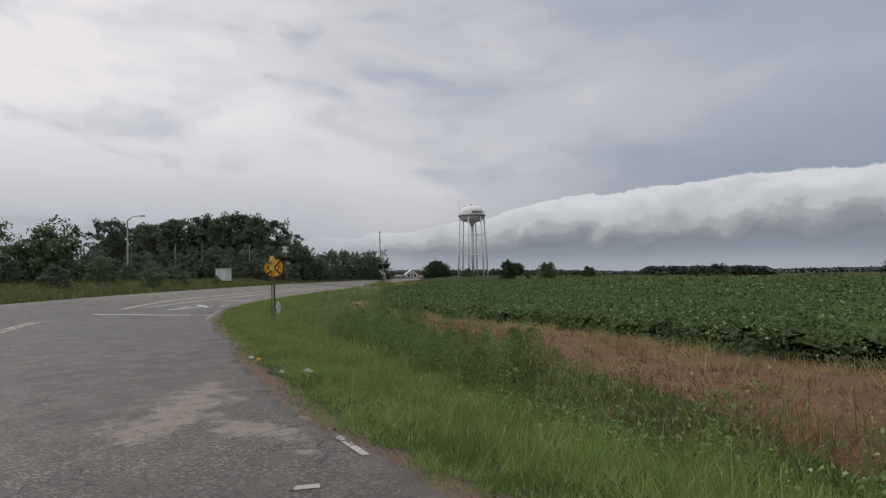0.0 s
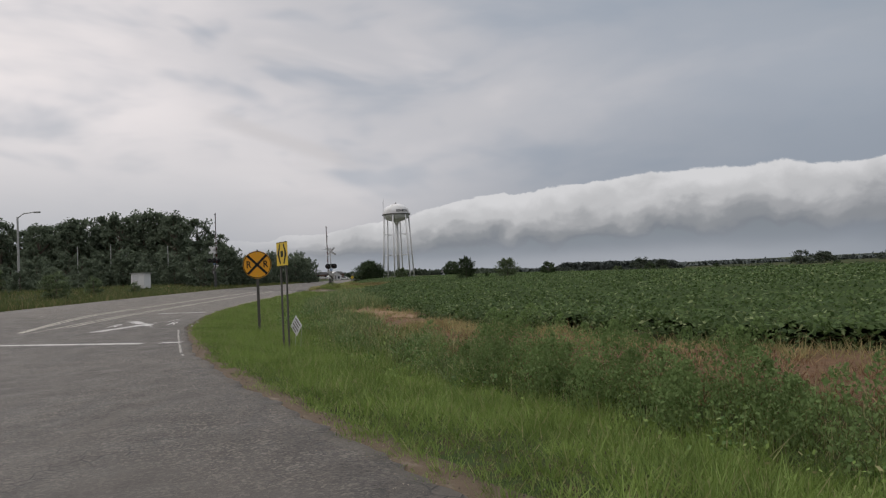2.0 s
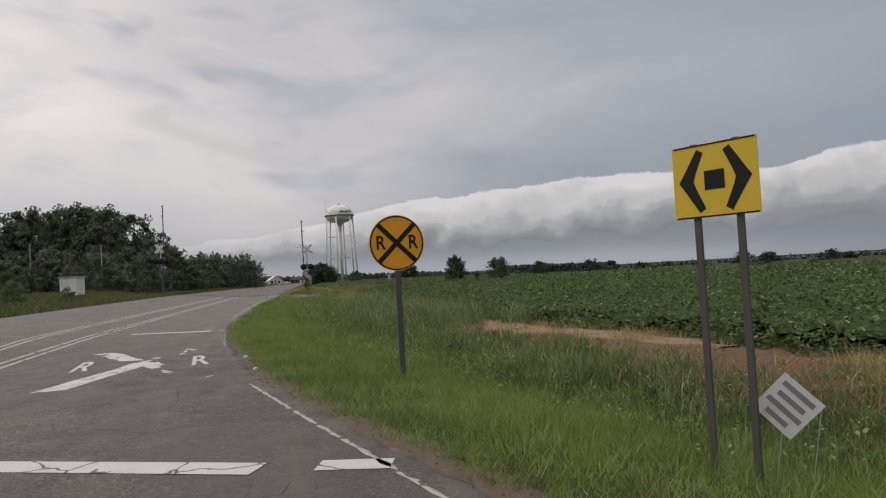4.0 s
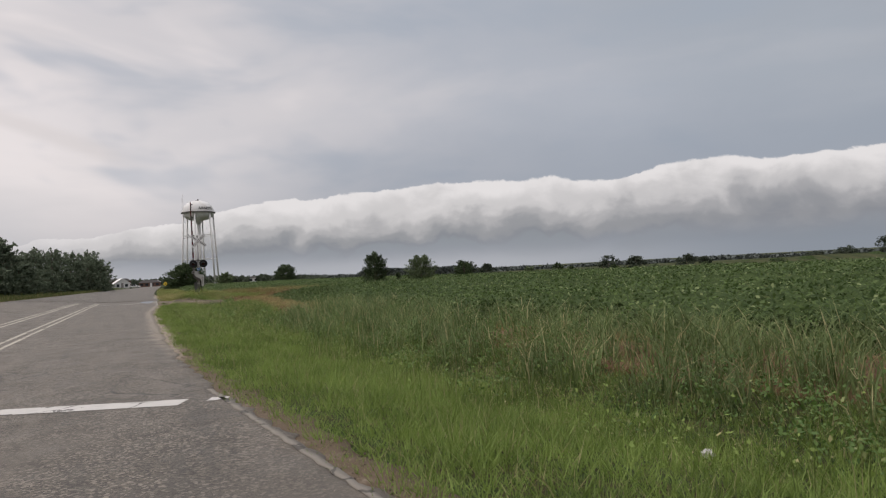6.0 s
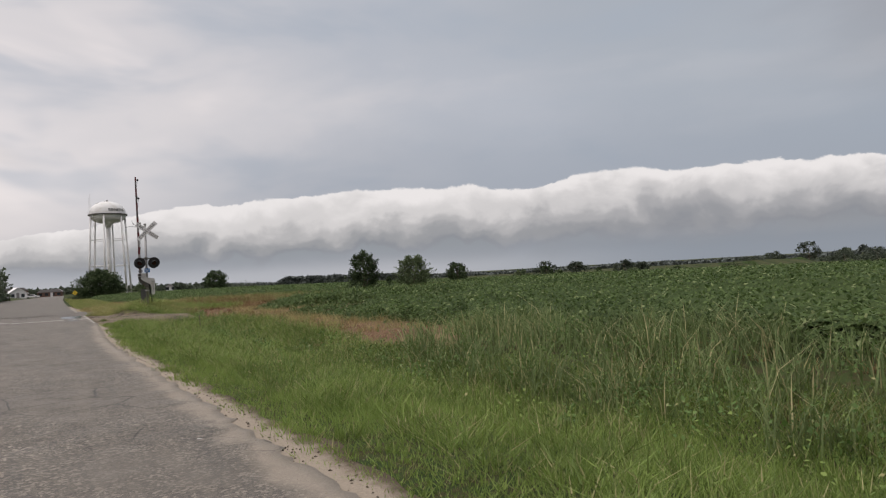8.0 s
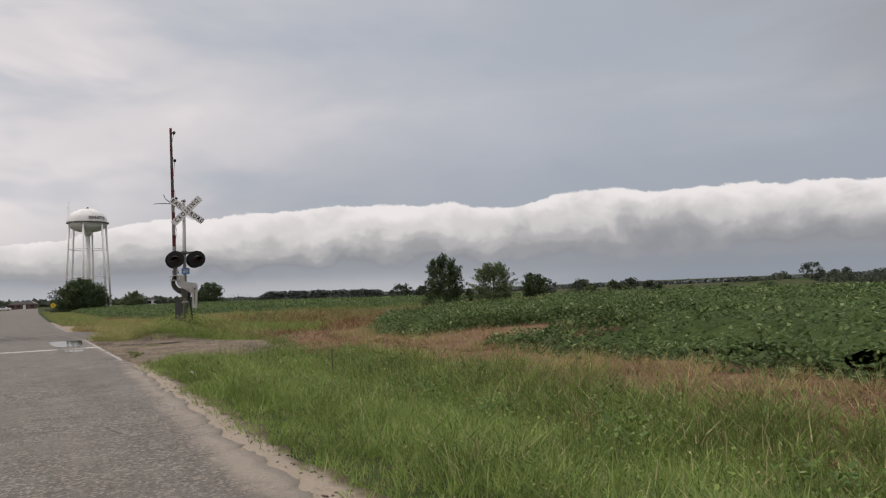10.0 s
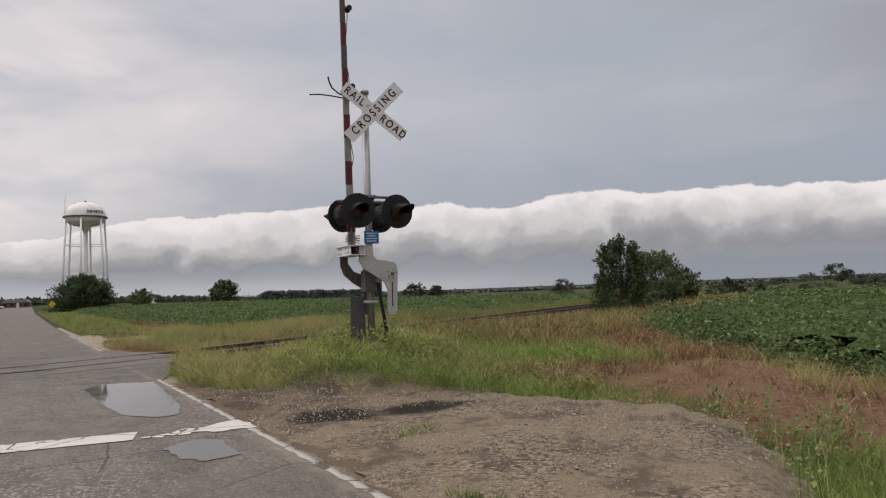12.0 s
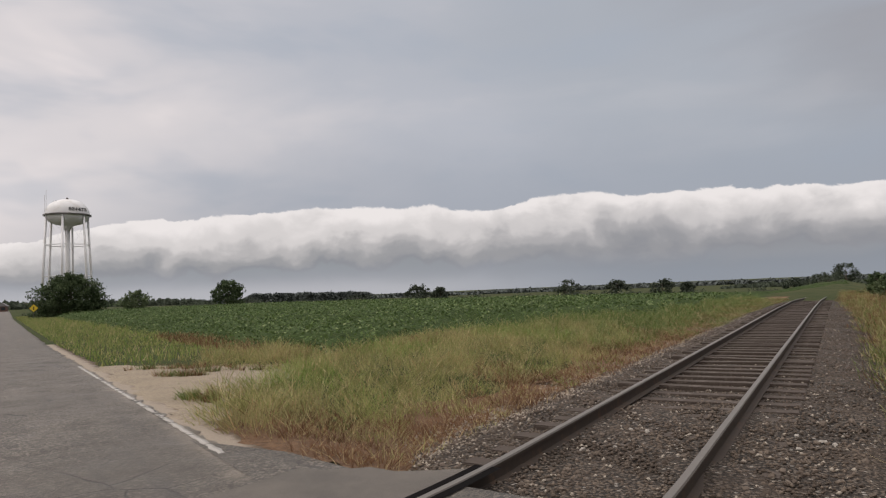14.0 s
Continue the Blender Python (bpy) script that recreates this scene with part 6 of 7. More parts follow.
def canopy_look(N, pos):
    p = world_pos(N)
    vo = N.put("ShaderNodeTexVoronoi", {"Vector": p, "Scale": 11.0})
    k = N.put("ShaderNodeSeparateColor", {0: vo.outputs["Color"]}).outputs[0]
    c = N.mix(k, (0.026, 0.042, 0.013), (0.052, 0.076, 0.024))
    c = N.mix(N.math("MULTIPLY", N.ease(N.noise(p, 0.05, 6, 0.65), 0.45, 0.65), 0.5), c, (0.056, 0.080, 0.025))
    c = N.mix(N.math("MULTIPLY", N.ease(N.noise(p, 0.8, 6, 0.7), 0.46, 0.60), 0.5), c, (0.036, 0.056, 0.018))
    return {"Base Color": c, "bump": (N.math("ADD", k, N.noise(p, 1.2, 5, 0.7)), 1.0, 0.12)}


CANOPY = material("bean canopy", canopy_look, 1.0, spec=0.08)
canopy("bean_canopy", graded(8, 60, 0.5, 420)[graded(8, 60, 0.5, 420) > 5], graded(-70, 50, 0.5, 330), lambda x, y: in_south(x - 0.95, y + 0.5) & (lane(x, y) > 1.9), "dense green soybean crop between the road and the track")
canopy("bean_canopy", graded(5, 60, 0.6, 420)[graded(5, 60, 0.6, 420) > 3], graded(44, 110, 0.6, 200), lambda x, y: in_north(x - 0.5, y - 0.6), "green soybean crop beyond the track", lambda x, y: y > 0)


def scatter_crop(label, inside, bands, y0, y1, edge_of):
    vs, fs, n0 = [], [], 0
    for d0, d1, per, size in bands:
        n = int((d1 - d0) * (y1 - y0) * per)
        y = rng.uniform(y0, y1, n)
        x = edge_of(y) + rng.uniform(d0, d1, n)
        ok = inside(x, y)
        x, y = x[ok], y[ok]
        drop = rng.uniform(0, 1, len(x)) ** 2 * np.where(lane(x, y) < 1.7, 0.5, 0.68 if d0 < 0.5 else 0.6 if inside is in_north and d0 < 5 else 0.22)
        z = land(x, y) + crop_height(x, y) + 0.03 - drop + rng.normal(0, 0.03, len(x))
        v, f = leaf_quads(np.stack([x, y, z], 1), size, rng, 0.45)
        vs.append(v)
        fs.append(f + n0)
        n0 += len(v)
    return tagged(fast_mesh("bean_leaves", np.concatenate(vs), np.concatenate(fs), CROP_LEAF), label, "crop", kind="stuff")


def lane_soil():
    X, Y = np.meshgrid(np.arange(6.6, 19.4, 0.2), np.arange(14.2, 23.0, 0.2))
    m, n = X.shape
    i = np.arange(m * n).reshape(m, n)
    f = np.stack([i[:-1, :-1], i[:-1, 1:], i[1:, 1:], i[1:, :-1]], -1).reshape(-1, 4)
    ok = ((lane(X, Y) < 1.25 + 0.2 * np.sin(X * 7) * np.sin(Y * 6)) & (X > front(Y) - 0.5)).ravel()[f].all(1)
    Z = land(X, Y) + 0.035 + 0.02 * np.sin(X * 5.1) * np.sin(Y * 4.3)
    return tagged(fast_mesh("bare_soil", np.stack([X, Y, Z], -1).reshape(-1, 3), f[ok], BROWN_SOIL, True), "bare reddish soil lane through the bean field corner", "soil", kind="stuff")


lane_soil()
q, u = rng.uniform(0, 2 * math.pi, 24000), np.sqrt(rng.uniform(0.5, 1.6, 24000))
x = 12.1 + 6.2 * u * np.cos(q)
y = 18.3 + 0.16 * (x - 11.8) + 2.45 * u * np.sin(q)
k = (x > front(y) + 0.3) & (rng.uniform(0, 1, 24000) < 0.15 + smooth(u * u, 0.6, 0.9))
u = u[k]
x, y = x[k], y[k]
v, f = leaf_quads(np.stack([x, y, land(x, y) + 0.03 + crop_height(x, y) * rng.uniform(0.25, 1.15, len(x)) * smooth(u * u, 0.4, 0.95)], 1), 0.055, rng, 0.6)
tagged(fast_mesh("bean_leaves", v, f, CROP_LEAF), "ragged soybean plants along the bare lane", "crop", kind="stuff")


def bean_plants(label, inside, bands, y0, y1, edge_of):
    """Dome-shaped plants standing shoulder to shoulder, leaves on their domes."""
    vs = []
    for d0, d1, gap, leaves, size in bands:
        gx, gy = np.meshgrid(np.arange(d0, d1, gap * 1.15), np.arange(y0, y1, gap))
        y = gy.ravel() + rng.normal(0, gap * 0.22, gy.size)
        x = edge_of(y) + gx.ravel() + rng.normal(0, gap * 0.16, gy.size)
        ok = inside(x, y) & (rng.uniform(0, 1, len(x)) < 0.96)
        x, y = x[ok], y[ok]
        tall = rng.uniform(0.82, 1.12, len(x))
        wide = gap * rng.uniform(0.52, 0.74, len(x))
        k = np.repeat(np.arange(len(x)), leaves)
        q, up = rng.uniform(0, 2 * math.pi, len(k)), rng.uniform(-0.35, 1, len(k))
        r = np.sqrt(np.clip(1 - up * up, 0, 1)) * rng.uniform(0.7, 1.1, len(k))
        z = land(x, y)[k] + np.maximum(crop_height(x, y)[k] * tall[k] - 0.30 + 0.33 * up, 0.05)
        vs.append((np.stack([x[k] + wide[k] * r * np.cos(q), y[k] + wide[k] * r * np.sin(q), z], 1), np.full(len(k), size)))
    c = np.concatenate([p for p, _ in vs])
    v, f = leaf_quads(c, np.concatenate([w for _, w in vs]), rng, 0.5)
    return tagged(fast_mesh("bean_leaves", v, f, CROP_LEAF), label, "crop", kind="stuff")


bean_plants("broad green soybean leaves along the field edge", in_south, [(0.15, 5, 0.46, 42, 0.055), (5, 16, 0.52, 24, 0.062)], -54, 55, front)
scatter_crop("broad green soybean leaves out in the field", in_south, [(0, 1.4, 230, 0.05), (16, 28, 50, 0.080), (28, 50, 14, 0.11)], -54, 55, front)
scatter_crop("broad green soybean leaves beyond the track", in_north, [(3, 12, 80, 0.066), (12, 30, 32, 0.08), (30, 60, 9, 0.11)], 46, 140, edge)


# ---- grass ----
def blades(name, x, y, h, wide, mat, label, bend=0.35, sink=0.02):
    n = len(x)
    q = rng.uniform(0, 2 * math.pi, n)
    z = land(x, y) - sink
    ux, uy = np.cos(q), np.sin(q)
    b = h * rng.uniform(0.1, 1.0, n) * bend
    w = wide * rng.uniform(0.6, 1.3, n)
    px, py = -uy * w, ux * w
    v = np.stack([
        np.stack([x - px, y - py, z], 1), np.stack([x + px, y + py, z], 1),
        np.stack([x - px * 0.75 + ux * b * 0.3, y - py * 0.75 + uy * b * 0.3, z + h * 0.6], 1), np.stack([x + px * 0.75 + ux * b * 0.3, y + py * 0.75 + uy * b * 0.3, z + h * 0.6], 1),
        np.stack([x + ux * b, y + uy * b, z + h], 1)], 1).reshape(-1, 3)
    k = np.arange(n)[:, None] * 5
    f = np.concatenate([k + np.array((0, 1, 3)), k + np.array((0, 3, 2)), k + np.array((2, 3, 4))])
    return tagged(fast_mesh(name, v, f, mat), label, "grass", kind="stuff")


def patchy(x, y, s=1.0):
    return 0.5 + 0.25 * np.sin(x * 1.7 * s + 1.3 * np.sin(y * 0.8 * s)) + 0.25 * np.sin(y * 1.1 * s + 1.7 * np.sin(x * 0.6 * s))


def verge(n, y0, y1, d0, d1, power=1.0):
    y = rng.uniform(y0, y1, n)
    lo = edge(y) + d0
    hi = np.minimum(edge(y) + d1, front(np.minimum(y, 30)) + 1)
    x = lo + (hi - lo) * rng.uniform(0, 1, n) ** power
    off = ~on_bare(x, y, 0)
    off &= np.abs(track_side(x, y)) > 2.0
    return x[off], y[off]


def tufts(name, x, y, h, wide, mat, label, lean=0.5, away=None, lift=0.0):
    """Fine one-sided blades, a triangle each, for short turf."""
    n = len(x)
    q, r = rng.uniform(0, 2 * math.pi, n), rng.uniform(0, 2 * math.pi, n)
    if away is not None:
        r = away + rng.normal(0, 0.5, n)
    d = x - edge(y)
    z = np.where((np.abs(d - 0.1) < 0.25) & (y < 36), np.maximum(land(x, y), -0.012 - 0.06 * d), land(x, y)) - 0.015 + lift
    b = h * rng.uniform(0.05, 1.0, n) * lean
    w = wide * rng.uniform(0.6, 1.4, n)
    v = np.stack([np.stack([x - np.cos(q) * w, y - np.sin(q) * w, z], 1), np.stack([x + np.cos(q) * w, y + np.sin(q) * w, z], 1), np.stack([x + np.cos(r) * b, y + np.sin(r) * b, z + h], 1)], 1)
    return tagged(fast_mesh(name, v.reshape(-1, 3), np.arange(3 * n).reshape(n, 3), mat), label, "grass", kind="stuff")


x, y = verge(330000, -64, 33.5, -0.24, 3.8, 1.3)
d = x - edge(y)
spill = 0.22 * np.exp(-((y + 46.5) / 2.2) ** 2) - 0.24 * np.exp(-((y + 38.5) / 2.2) ** 2) + 0.13 * smooth(y, -27, -24) * smooth(y, -12, -15)
keep = rng.uniform(0, 1, len(x)) < smooth(d + spill - 0.32 * np.exp(-((y + 51.0) / 1.3) ** 2) + 0.12 * np.sin(y * 3.1) * np.sin(y * 1.3) + 0.07 * np.sin(y * 9.7), 0.0, 0.30)
x, y, d = x[keep], y[keep], d[keep]
clump = 0.5 + 0.5 * np.sin(x * 9.1 + 2.3 * np.sin(y * 3.7)) * np.sin(y * 8.3 + 2.1 * np.sin(x * 4.9))
tufts("verge_grass", x, y, (0.05 + 0.10 * smooth(d, 0.0, 1.0)) * (0.5 + 0.65 * patchy(x, y, 1.3)) * (0.5 + clump) * rng.uniform(0.6, 1.4, len(x)), 0.0055, GRASS, "short bright green grass along the road edge", 1.3)
x, y = verge(240000, -64, 26.5, 2.2, 8.0)
keep = (x < green_end(y) + 0.6 * np.sin(y * 0.9) * np.sin(x * 1.3 + y * 0.4))
x, y = x[keep], y[keep]
d = x - edge(y)
clump = 0.5 + 0.5 * np.sin(x * 5.1 + 2.3 * np.sin(y * 2.7)) * np.sin(y * 4.9 + 2.1 * np.sin(x * 3.1))
tall = (0.10 + 0.13 * patchy(x, y, 0.7)) * (0.4 + 1.0 * clump) * rng.uniform(0.6, 1.4, len(x))
k = d + 0.5 * np.sin(y * 0.7) * np.sin(y * 0.31) + rng.normal(0, 0.3, len(x)) < 4.0
tufts("ditch_grass", x[k], y[k], tall[k], 0.006, GRASS, "bright green grass on the near side of the ditch", 1.1)
tufts("ditch_grass", x[~k], y[~k], tall[~k], 0.006, TALL_GRASS, "weedy green grass in the ditch", 1.1)
k = (patchy(x, y, 0.9) > 0.62) & (rng.uniform(0, 1, len(x)) < 0.10)
blades("seed_grass", x[k], y[k], rng.uniform(0.25, 0.55, k.sum()), 0.004, TALL_GRASS, "thin seeding grass stalks in the ditch", 0.45)
k = rng.uniform(0, 1, len(x)) < 0.05
v, f = leaf_quads(np.stack([x[k], y[k], land(x[k], y[k]) + rng.uniform(0.1, 0.35, k.sum())], 1), 0.024, rng, 0.6)
tagged(fast_mesh("broad_weeds", v, f, GRASS), "broad-leaved weeds among the ditch grass", "weeds", kind="stuff")
vx, vy, vz = [], [], []
for i in range(420):
    cy = rng.uniform(-60, 26)
    cx = edge(cy) + rng.uniform(2.9, 5.6)
    r, k = rng.uniform(0.12, 0.34), int(rng.integers(25, 60))
    vx.append(rng.normal(cx, r * 0.6, k))
    vy.append(rng.normal(cy, r * 0.6, k))
    vz.append(rng.uniform(0.05, 1.5 * r + 0.08, k))
x, y = np.concatenate(vx), np.concatenate(vy)
keep = (bare_share(x, y, 0) < 0.1) & (x < green_end(y))
x, y, vz = x[keep], y[keep], np.concatenate(vz)[keep]
v, f = leaf_quads(np.stack([x, y, land(x, y) + vz], 1), 0.028, rng, 0.6)
tagged(fast_mesh("leafy_weeds", v, f, WEED), "dark leafy weed clumps in the verge", "weeds", kind="stuff")
# leafy weeds among the reeds
vx, vy, vz = [], [], []
for i in range(170):
    cy = rng.uniform(-24, 1)
    cx = front(cy) - rng.uniform(0.4, 3.4)
    r, k = rng.uniform(0.2, 0.45), int(rng.integers(40, 90))
    vx.append(rng.normal(cx, r * 0.6, k))
    vy.append(rng.normal(cy, r * 0.6, k))
    vz.append(rng.uniform(0.05, 1.1 * r + 0.15, k))
x, y = np.concatenate(vx), np.concatenate(vy)
v, f = leaf_quads(np.stack([x, y, land(x, y) + np.concatenate(vz)], 1), 0.022, rng, 0.7)
tagged(fast_mesh("leafy_weeds", v, f, WEED), "bushy green weeds among the reeds at the field edge", "weeds", kind="stuff")
# rank grass in the verge near the tracks
yy = rng.uniform(-4, 20, 26000)
xx = edge(yy) + 0.8 + rng.uniform(0, 1, 26000) * (np.minimum(front(yy) - 1.4, green_end(yy)) - 0.8 - edge(yy))
k = (bare_share(xx, yy, 0) < 0.1) & (patchy(xx, yy, 1.3) + rng.normal(0, 0.2, 26000) > 0.4)
kk = rng.uniform(0, 1, 26000) < 0.5
blades("rank_grass", xx[k & kk], yy[k & kk], rng.uniform(0.08, 0.26, (k & kk).sum()), 0.0045, GRASS, "rank bright green grass in the verge", 1.7)
blades("rank_grass", xx[k & ~kk], yy[k & ~kk], rng.uniform(0.08, 0.28, (k & ~kk).sum()), 0.0045, TALL_GRASS, "rank dull green grass in the verge", 1.7)
# tall feathery weeds in the ditch
vx, vy, vz = [], [], []
for i in range(62):
    cy = rng.uniform(-50, -39)
    cx = edge(cy) + rng.uniform(3.5, 5.2)
    tall, k = rng.uniform(0.6, 1.05), 620
    u = rng.uniform(0.05, 1.0, k)
    r = 0.40 * tall * np.sin(np.pi * np.clip(u, 0, 1) ** 0.8) + 0.04
    q = rng.uniform(0, 2 * math.pi, k)
    w = np.sqrt(rng.uniform(0, 1, k))
    vx.append(cx + r * w * np.cos(q) + 0.15 * tall * u)
    vy.append(cy + r * w * np.sin(q))
    vz.append(u * tall)
x, y = np.concatenate(vx), np.concatenate(vy)
v, f = leaf_quads(np.stack([x, y, land(x, y) + np.concatenate(vz)], 1), 0.021, rng, 1.0)
tagged(fast_mesh("feathery_weeds", v, f, FEATHER), "tall feathery grey-green weeds in the roadside ditch", "weeds", kind="stuff")


def weed_plants(n, y0, y1, d0, d1, h0, h1, size, mat, label, heads=0):
    """Upright leafy weeds, a dozen leaves up each stem, some with pale seed heads."""
    y = rng.uniform(y0, y1, n)
    x = edge(y) + d0 + (np.minimum(np.minimum(front(y) - d1, green_end(y)), edge(y) + 9) - edge(y) - d0) * rng.uniform(0, 1, n)
    ok = (patchy(x, y, 0.8) + rng.normal(0, 0.15, n) > 0.42) & (bare_share(x, y, 0) < 0.1) & (x > edge(y) + d0 * 0.8)
    x, y = x[ok], y[ok]
    tall = h0 + (h1 - h0) * rng.uniform(0, 1, len(x)) * (0.4 + 0.8 * patchy(x, y, 0.5))
    k = np.repeat(np.arange(len(x)), 13)
    u, q = np.tile(np.linspace(0.2, 1, 13), len(x)), rng.uniform(0, 2 * math.pi, len(k))
    r = 0.22 * tall[k] * (1.1 - u * u)
    lx, ly = rng.normal(0, 0.12, len(x)) * tall, rng.normal(0, 0.12, len(x)) * tall
    v, f = leaf_quads(np.stack([x[k] + lx[k] * u + r * np.cos(q), y[k] + ly[k] * u + r * np.sin(q), land(x, y)[k] + u * tall[k]], 1), size * (1.25 - 0.6 * u), rng, 0.6)
    tagged(fast_mesh("leafy_weeds", v, f, mat), label, "weeds", kind="stuff")
    if heads:
        m = rng.integers(0, len(x), heads)
        v, f = leaf_quads(np.stack([x[m] + rng.normal(0, 0.05, heads), y[m] + rng.normal(0, 0.05, heads), land(x, y)[m] + tall[m] * rng.uniform(0.85, 1.25, heads)], 1), 0.007, rng, 1.0)
        tagged(fast_mesh("seed_heads", v, f, STRAW), "small pale seed heads over the verge weeds", "weeds", kind="stuff")


weed_plants(3400, -4, 20, 0.9, 1.7, 0.08, 0.32, 0.014, TALL_GRASS, "lush green weeds in the verge near the tracks", 2500)
weed_plants(1500, -4, 20, 1.2, 1.7, 0.10, 0.34, 0.016, WEED, "dark leafy weeds in the verge near the tracks")
weed_plants(2000, -60, -4, 3.9, 2.5, 0.08, 0.30, 0.015, WEED, "dark leafy weeds along the ditch", 1500)
weed_plants(2200, -60, -4, 2.6, 2.5, 0.08, 0.28, 0.014, TALL_GRASS, "bright leafy weeds along the ditch")
# clumps of long reed-like grass
vx, vy, vh = [], [], []
for i in range(560):
    if i % 3:
        cy = rng.uniform(-23, 1.5)
        cx, tall = front(cy) + 0.3 - 3.2 * rng.uniform(0, 1) ** 1.6, 1.65
    else:
        cy = rng.uniform(-58, -23) if i % 3 else rng.uniform(-40, -23)
        cx, tall = front(cy) - rng.uniform(1.6, 3.0) - 1.6 * smooth(cy, -36, -43), 0.8
    k = int(rng.integers(12, 40))
    vx.append(rng.normal(cx, 0.15, k))
    vy.append(rng.normal(cy, 0.15, k))
    vh.append(np.full(k, tall * rng.uniform(0.7, 1.1)))
x, y, vh = np.concatenate(vx), np.concatenate(vy), np.concatenate(vh)
k = x > edge(y) + 2.6
x, y, vh = x[k], y[k], vh[k]
blades("reed_grass", x, y, rng.uniform(0.22, 0.5, len(x)) * vh, 0.009, REED, "clumps of long pale reed grass at the field edge", 1.3)


def clumped(n, per, place, wide):
    """Blades in dome-shaped clumps: place, height share, way out, clump."""
    cx, cy = place(n)
    r = rng.uniform(0.4, 1.4, len(cx)) * wide
    k = np.repeat(np.arange(len(cx)), per)
    q, u = rng.uniform(0, 2 * math.pi, len(k)), np.sqrt(rng.uniform(0, 1, len(k)))
    x, y = cx[k] + r[k] * u * np.cos(q), cy[k] + r[k] * u * np.sin(q)
    return x, y, (1.05 - 0.75 * u * u) * (0.35 + 0.7 * r[k] / wide), q, k


# tussocks in the verge
def tussock_place(n):
    y = rng.uniform(-62, 26, n)
    d = 0.12 + rng.uniform(0, 1, n) ** 1.2 * 5.0
    x = edge(y) + d
    keep = (bare_share(x, y, 0) < 0.1) & (x < green_end(y)) & (d > 0.42 * np.exp(-((y + 51.0) / 1.3) ** 2)) & (rng.uniform(0, 1, n) < 0.25 + 0.9 * patchy(x, y, 1.1))
    return x[keep], y[keep]


x, y, tall, way_out, cl = clumped(5600, 26, tussock_place, 0.15)
d = x - edge(y)
tufts("verge_grass", x, y, (0.05 + 0.17 * tall * (0.45 + 0.55 * smooth(d, 0.1, 1.3))) * rng.uniform(0.6, 1.35, len(x)), 0.005, GRASS, "bright tussocks of grass in the verge", 1.2, way_out)
def swell_place(n):
    y = rng.uniform(-9, 25, n)
    x = edge(y) + 0.9 + rng.uniform(0, 1, n) * (green_end(y) - edge(y) - 1.0)
    keep = (bare_share(x, y, 0) < 0.05) & (rng.uniform(0, 1, n) < 0.15 + patchy(x, y, 1.4))
    return x[keep], y[keep]


x, y, tall, way_out, cl = clumped(2300, 46, swell_place, 0.30)
lift = (0.03 + 0.24 * tall) * rng.uniform(0, 0.8, len(x)) ** 1.2
long = rng.uniform(0.06, 0.16, len(x)) * (0.6 + 0.6 * tall)
k = cl % 5 < 3
tufts("verge_grass", x[k], y[k], long[k], 0.005, GRASS, "swelling clumps of bright grass in the verge", 2.0, way_out[k], lift[k])
tufts("verge_grass", x[~k], y[~k], long[~k], 0.005, TALL_GRASS, "swelling clumps of dull weedy grass in the verge", 2.0, way_out[~k], lift[~k])
def brow_place(n):
    y = rng.uniform(5, 19, n)
    x = green_end(y) + 0.15 - 1.7 * rng.uniform(0, 1, n) ** 1.3
    keep = (bare_share(x, y, 0) < 0.02) & (rng.uniform(0, 1, n) < 0.25 + patchy(x, y, 1.2))
    return x[keep], y[keep]


x, y, tall, way_out, cl = clumped(520, 44, brow_place, 0.30)
lift = (0.05 + 0.32 * tall + 0.10 * smooth(y, 16, 13)) * rng.uniform(0, 0.8, len(x)) ** 1.1
long = rng.uniform(0.08, 0.20, len(x)) * (0.6 + 0.6 * tall)
for k, mat, label in ((cl % 2 == 0, GRASS, "tall clumps of green grass before the bare strip"), (cl % 2 == 1, TALL_GRASS, "tall clumps of olive grass before the bare strip")):
    tufts("verge_grass", x[k], y[k], long[k], 0.0055, mat, label, 1.6, way_out[k], lift[k])
# sprayed brown strip
def strip_place(n):
    y = rng.uniform(-62, 30, n)
    x = front(y) + rng.uniform(0, 1, n) * (2.9 + 1.3 * smooth(y, -36, -43) + 0.8 * smooth(y, -2, 4)) - 2.4 - 1.3 * smooth(y, -36, -43) - 0.8 * smooth(y, -2, 4) + np.where(y > 17, rng.uniform(-1, 3.5, n), 0)
    keep = (rng.uniform(0, 1, n) < np.where((y < 0) & (y > -12.5), 0.04, np.where(y > 15, 0.6, np.where(y > 1.5, 0.5, np.where(y > -32, 0.22, 0.75)))) * (0.3 + 0.8 * patchy(x, y, 0.6))) & ~((y > 0) & (y < 4.5) & (x < 8.2))
    keep &= (bare_share(x, y, 0) < 0.2) & ~in_south(x - 0.3, y) & (x > edge(y) + 3.5)
    return x[keep], y[keep]


x, y, tall, way_out, cl = clumped(11500, 20, strip_place, 0.15)
pale = (cl * 37 % 100) / 100 < 0.12 + 0.75 * smooth(x - front(y) + 0.35 * np.sin(y * 1.7), -1.3, -0.4)
for k, mat in ((~pale, DRY_GRASS), (pale, STRAW)):
    tufts("brown_grass", x[k], y[k], ((0.03 + 0.11 * tall[k]) if mat is DRY_GRASS else (0.06 + 0.20 * tall[k])) * rng.uniform(0.6, 1.4, k.sum()), 0.007, mat, "dead brown sprayed grass strip along the field" if mat is DRY_GRASS else "bleached straw tufts in the sprayed strip", 1.3, way_out[k])
q, u = rng.uniform(0, 2 * math.pi, 9000), np.sqrt(rng.uniform(0, 1.2, 9000))
x = 11.8 + 6.2 * u * np.cos(q)
y = 18.3 + 0.16 * (x - 11.8) + 2.45 * u * np.sin(q)
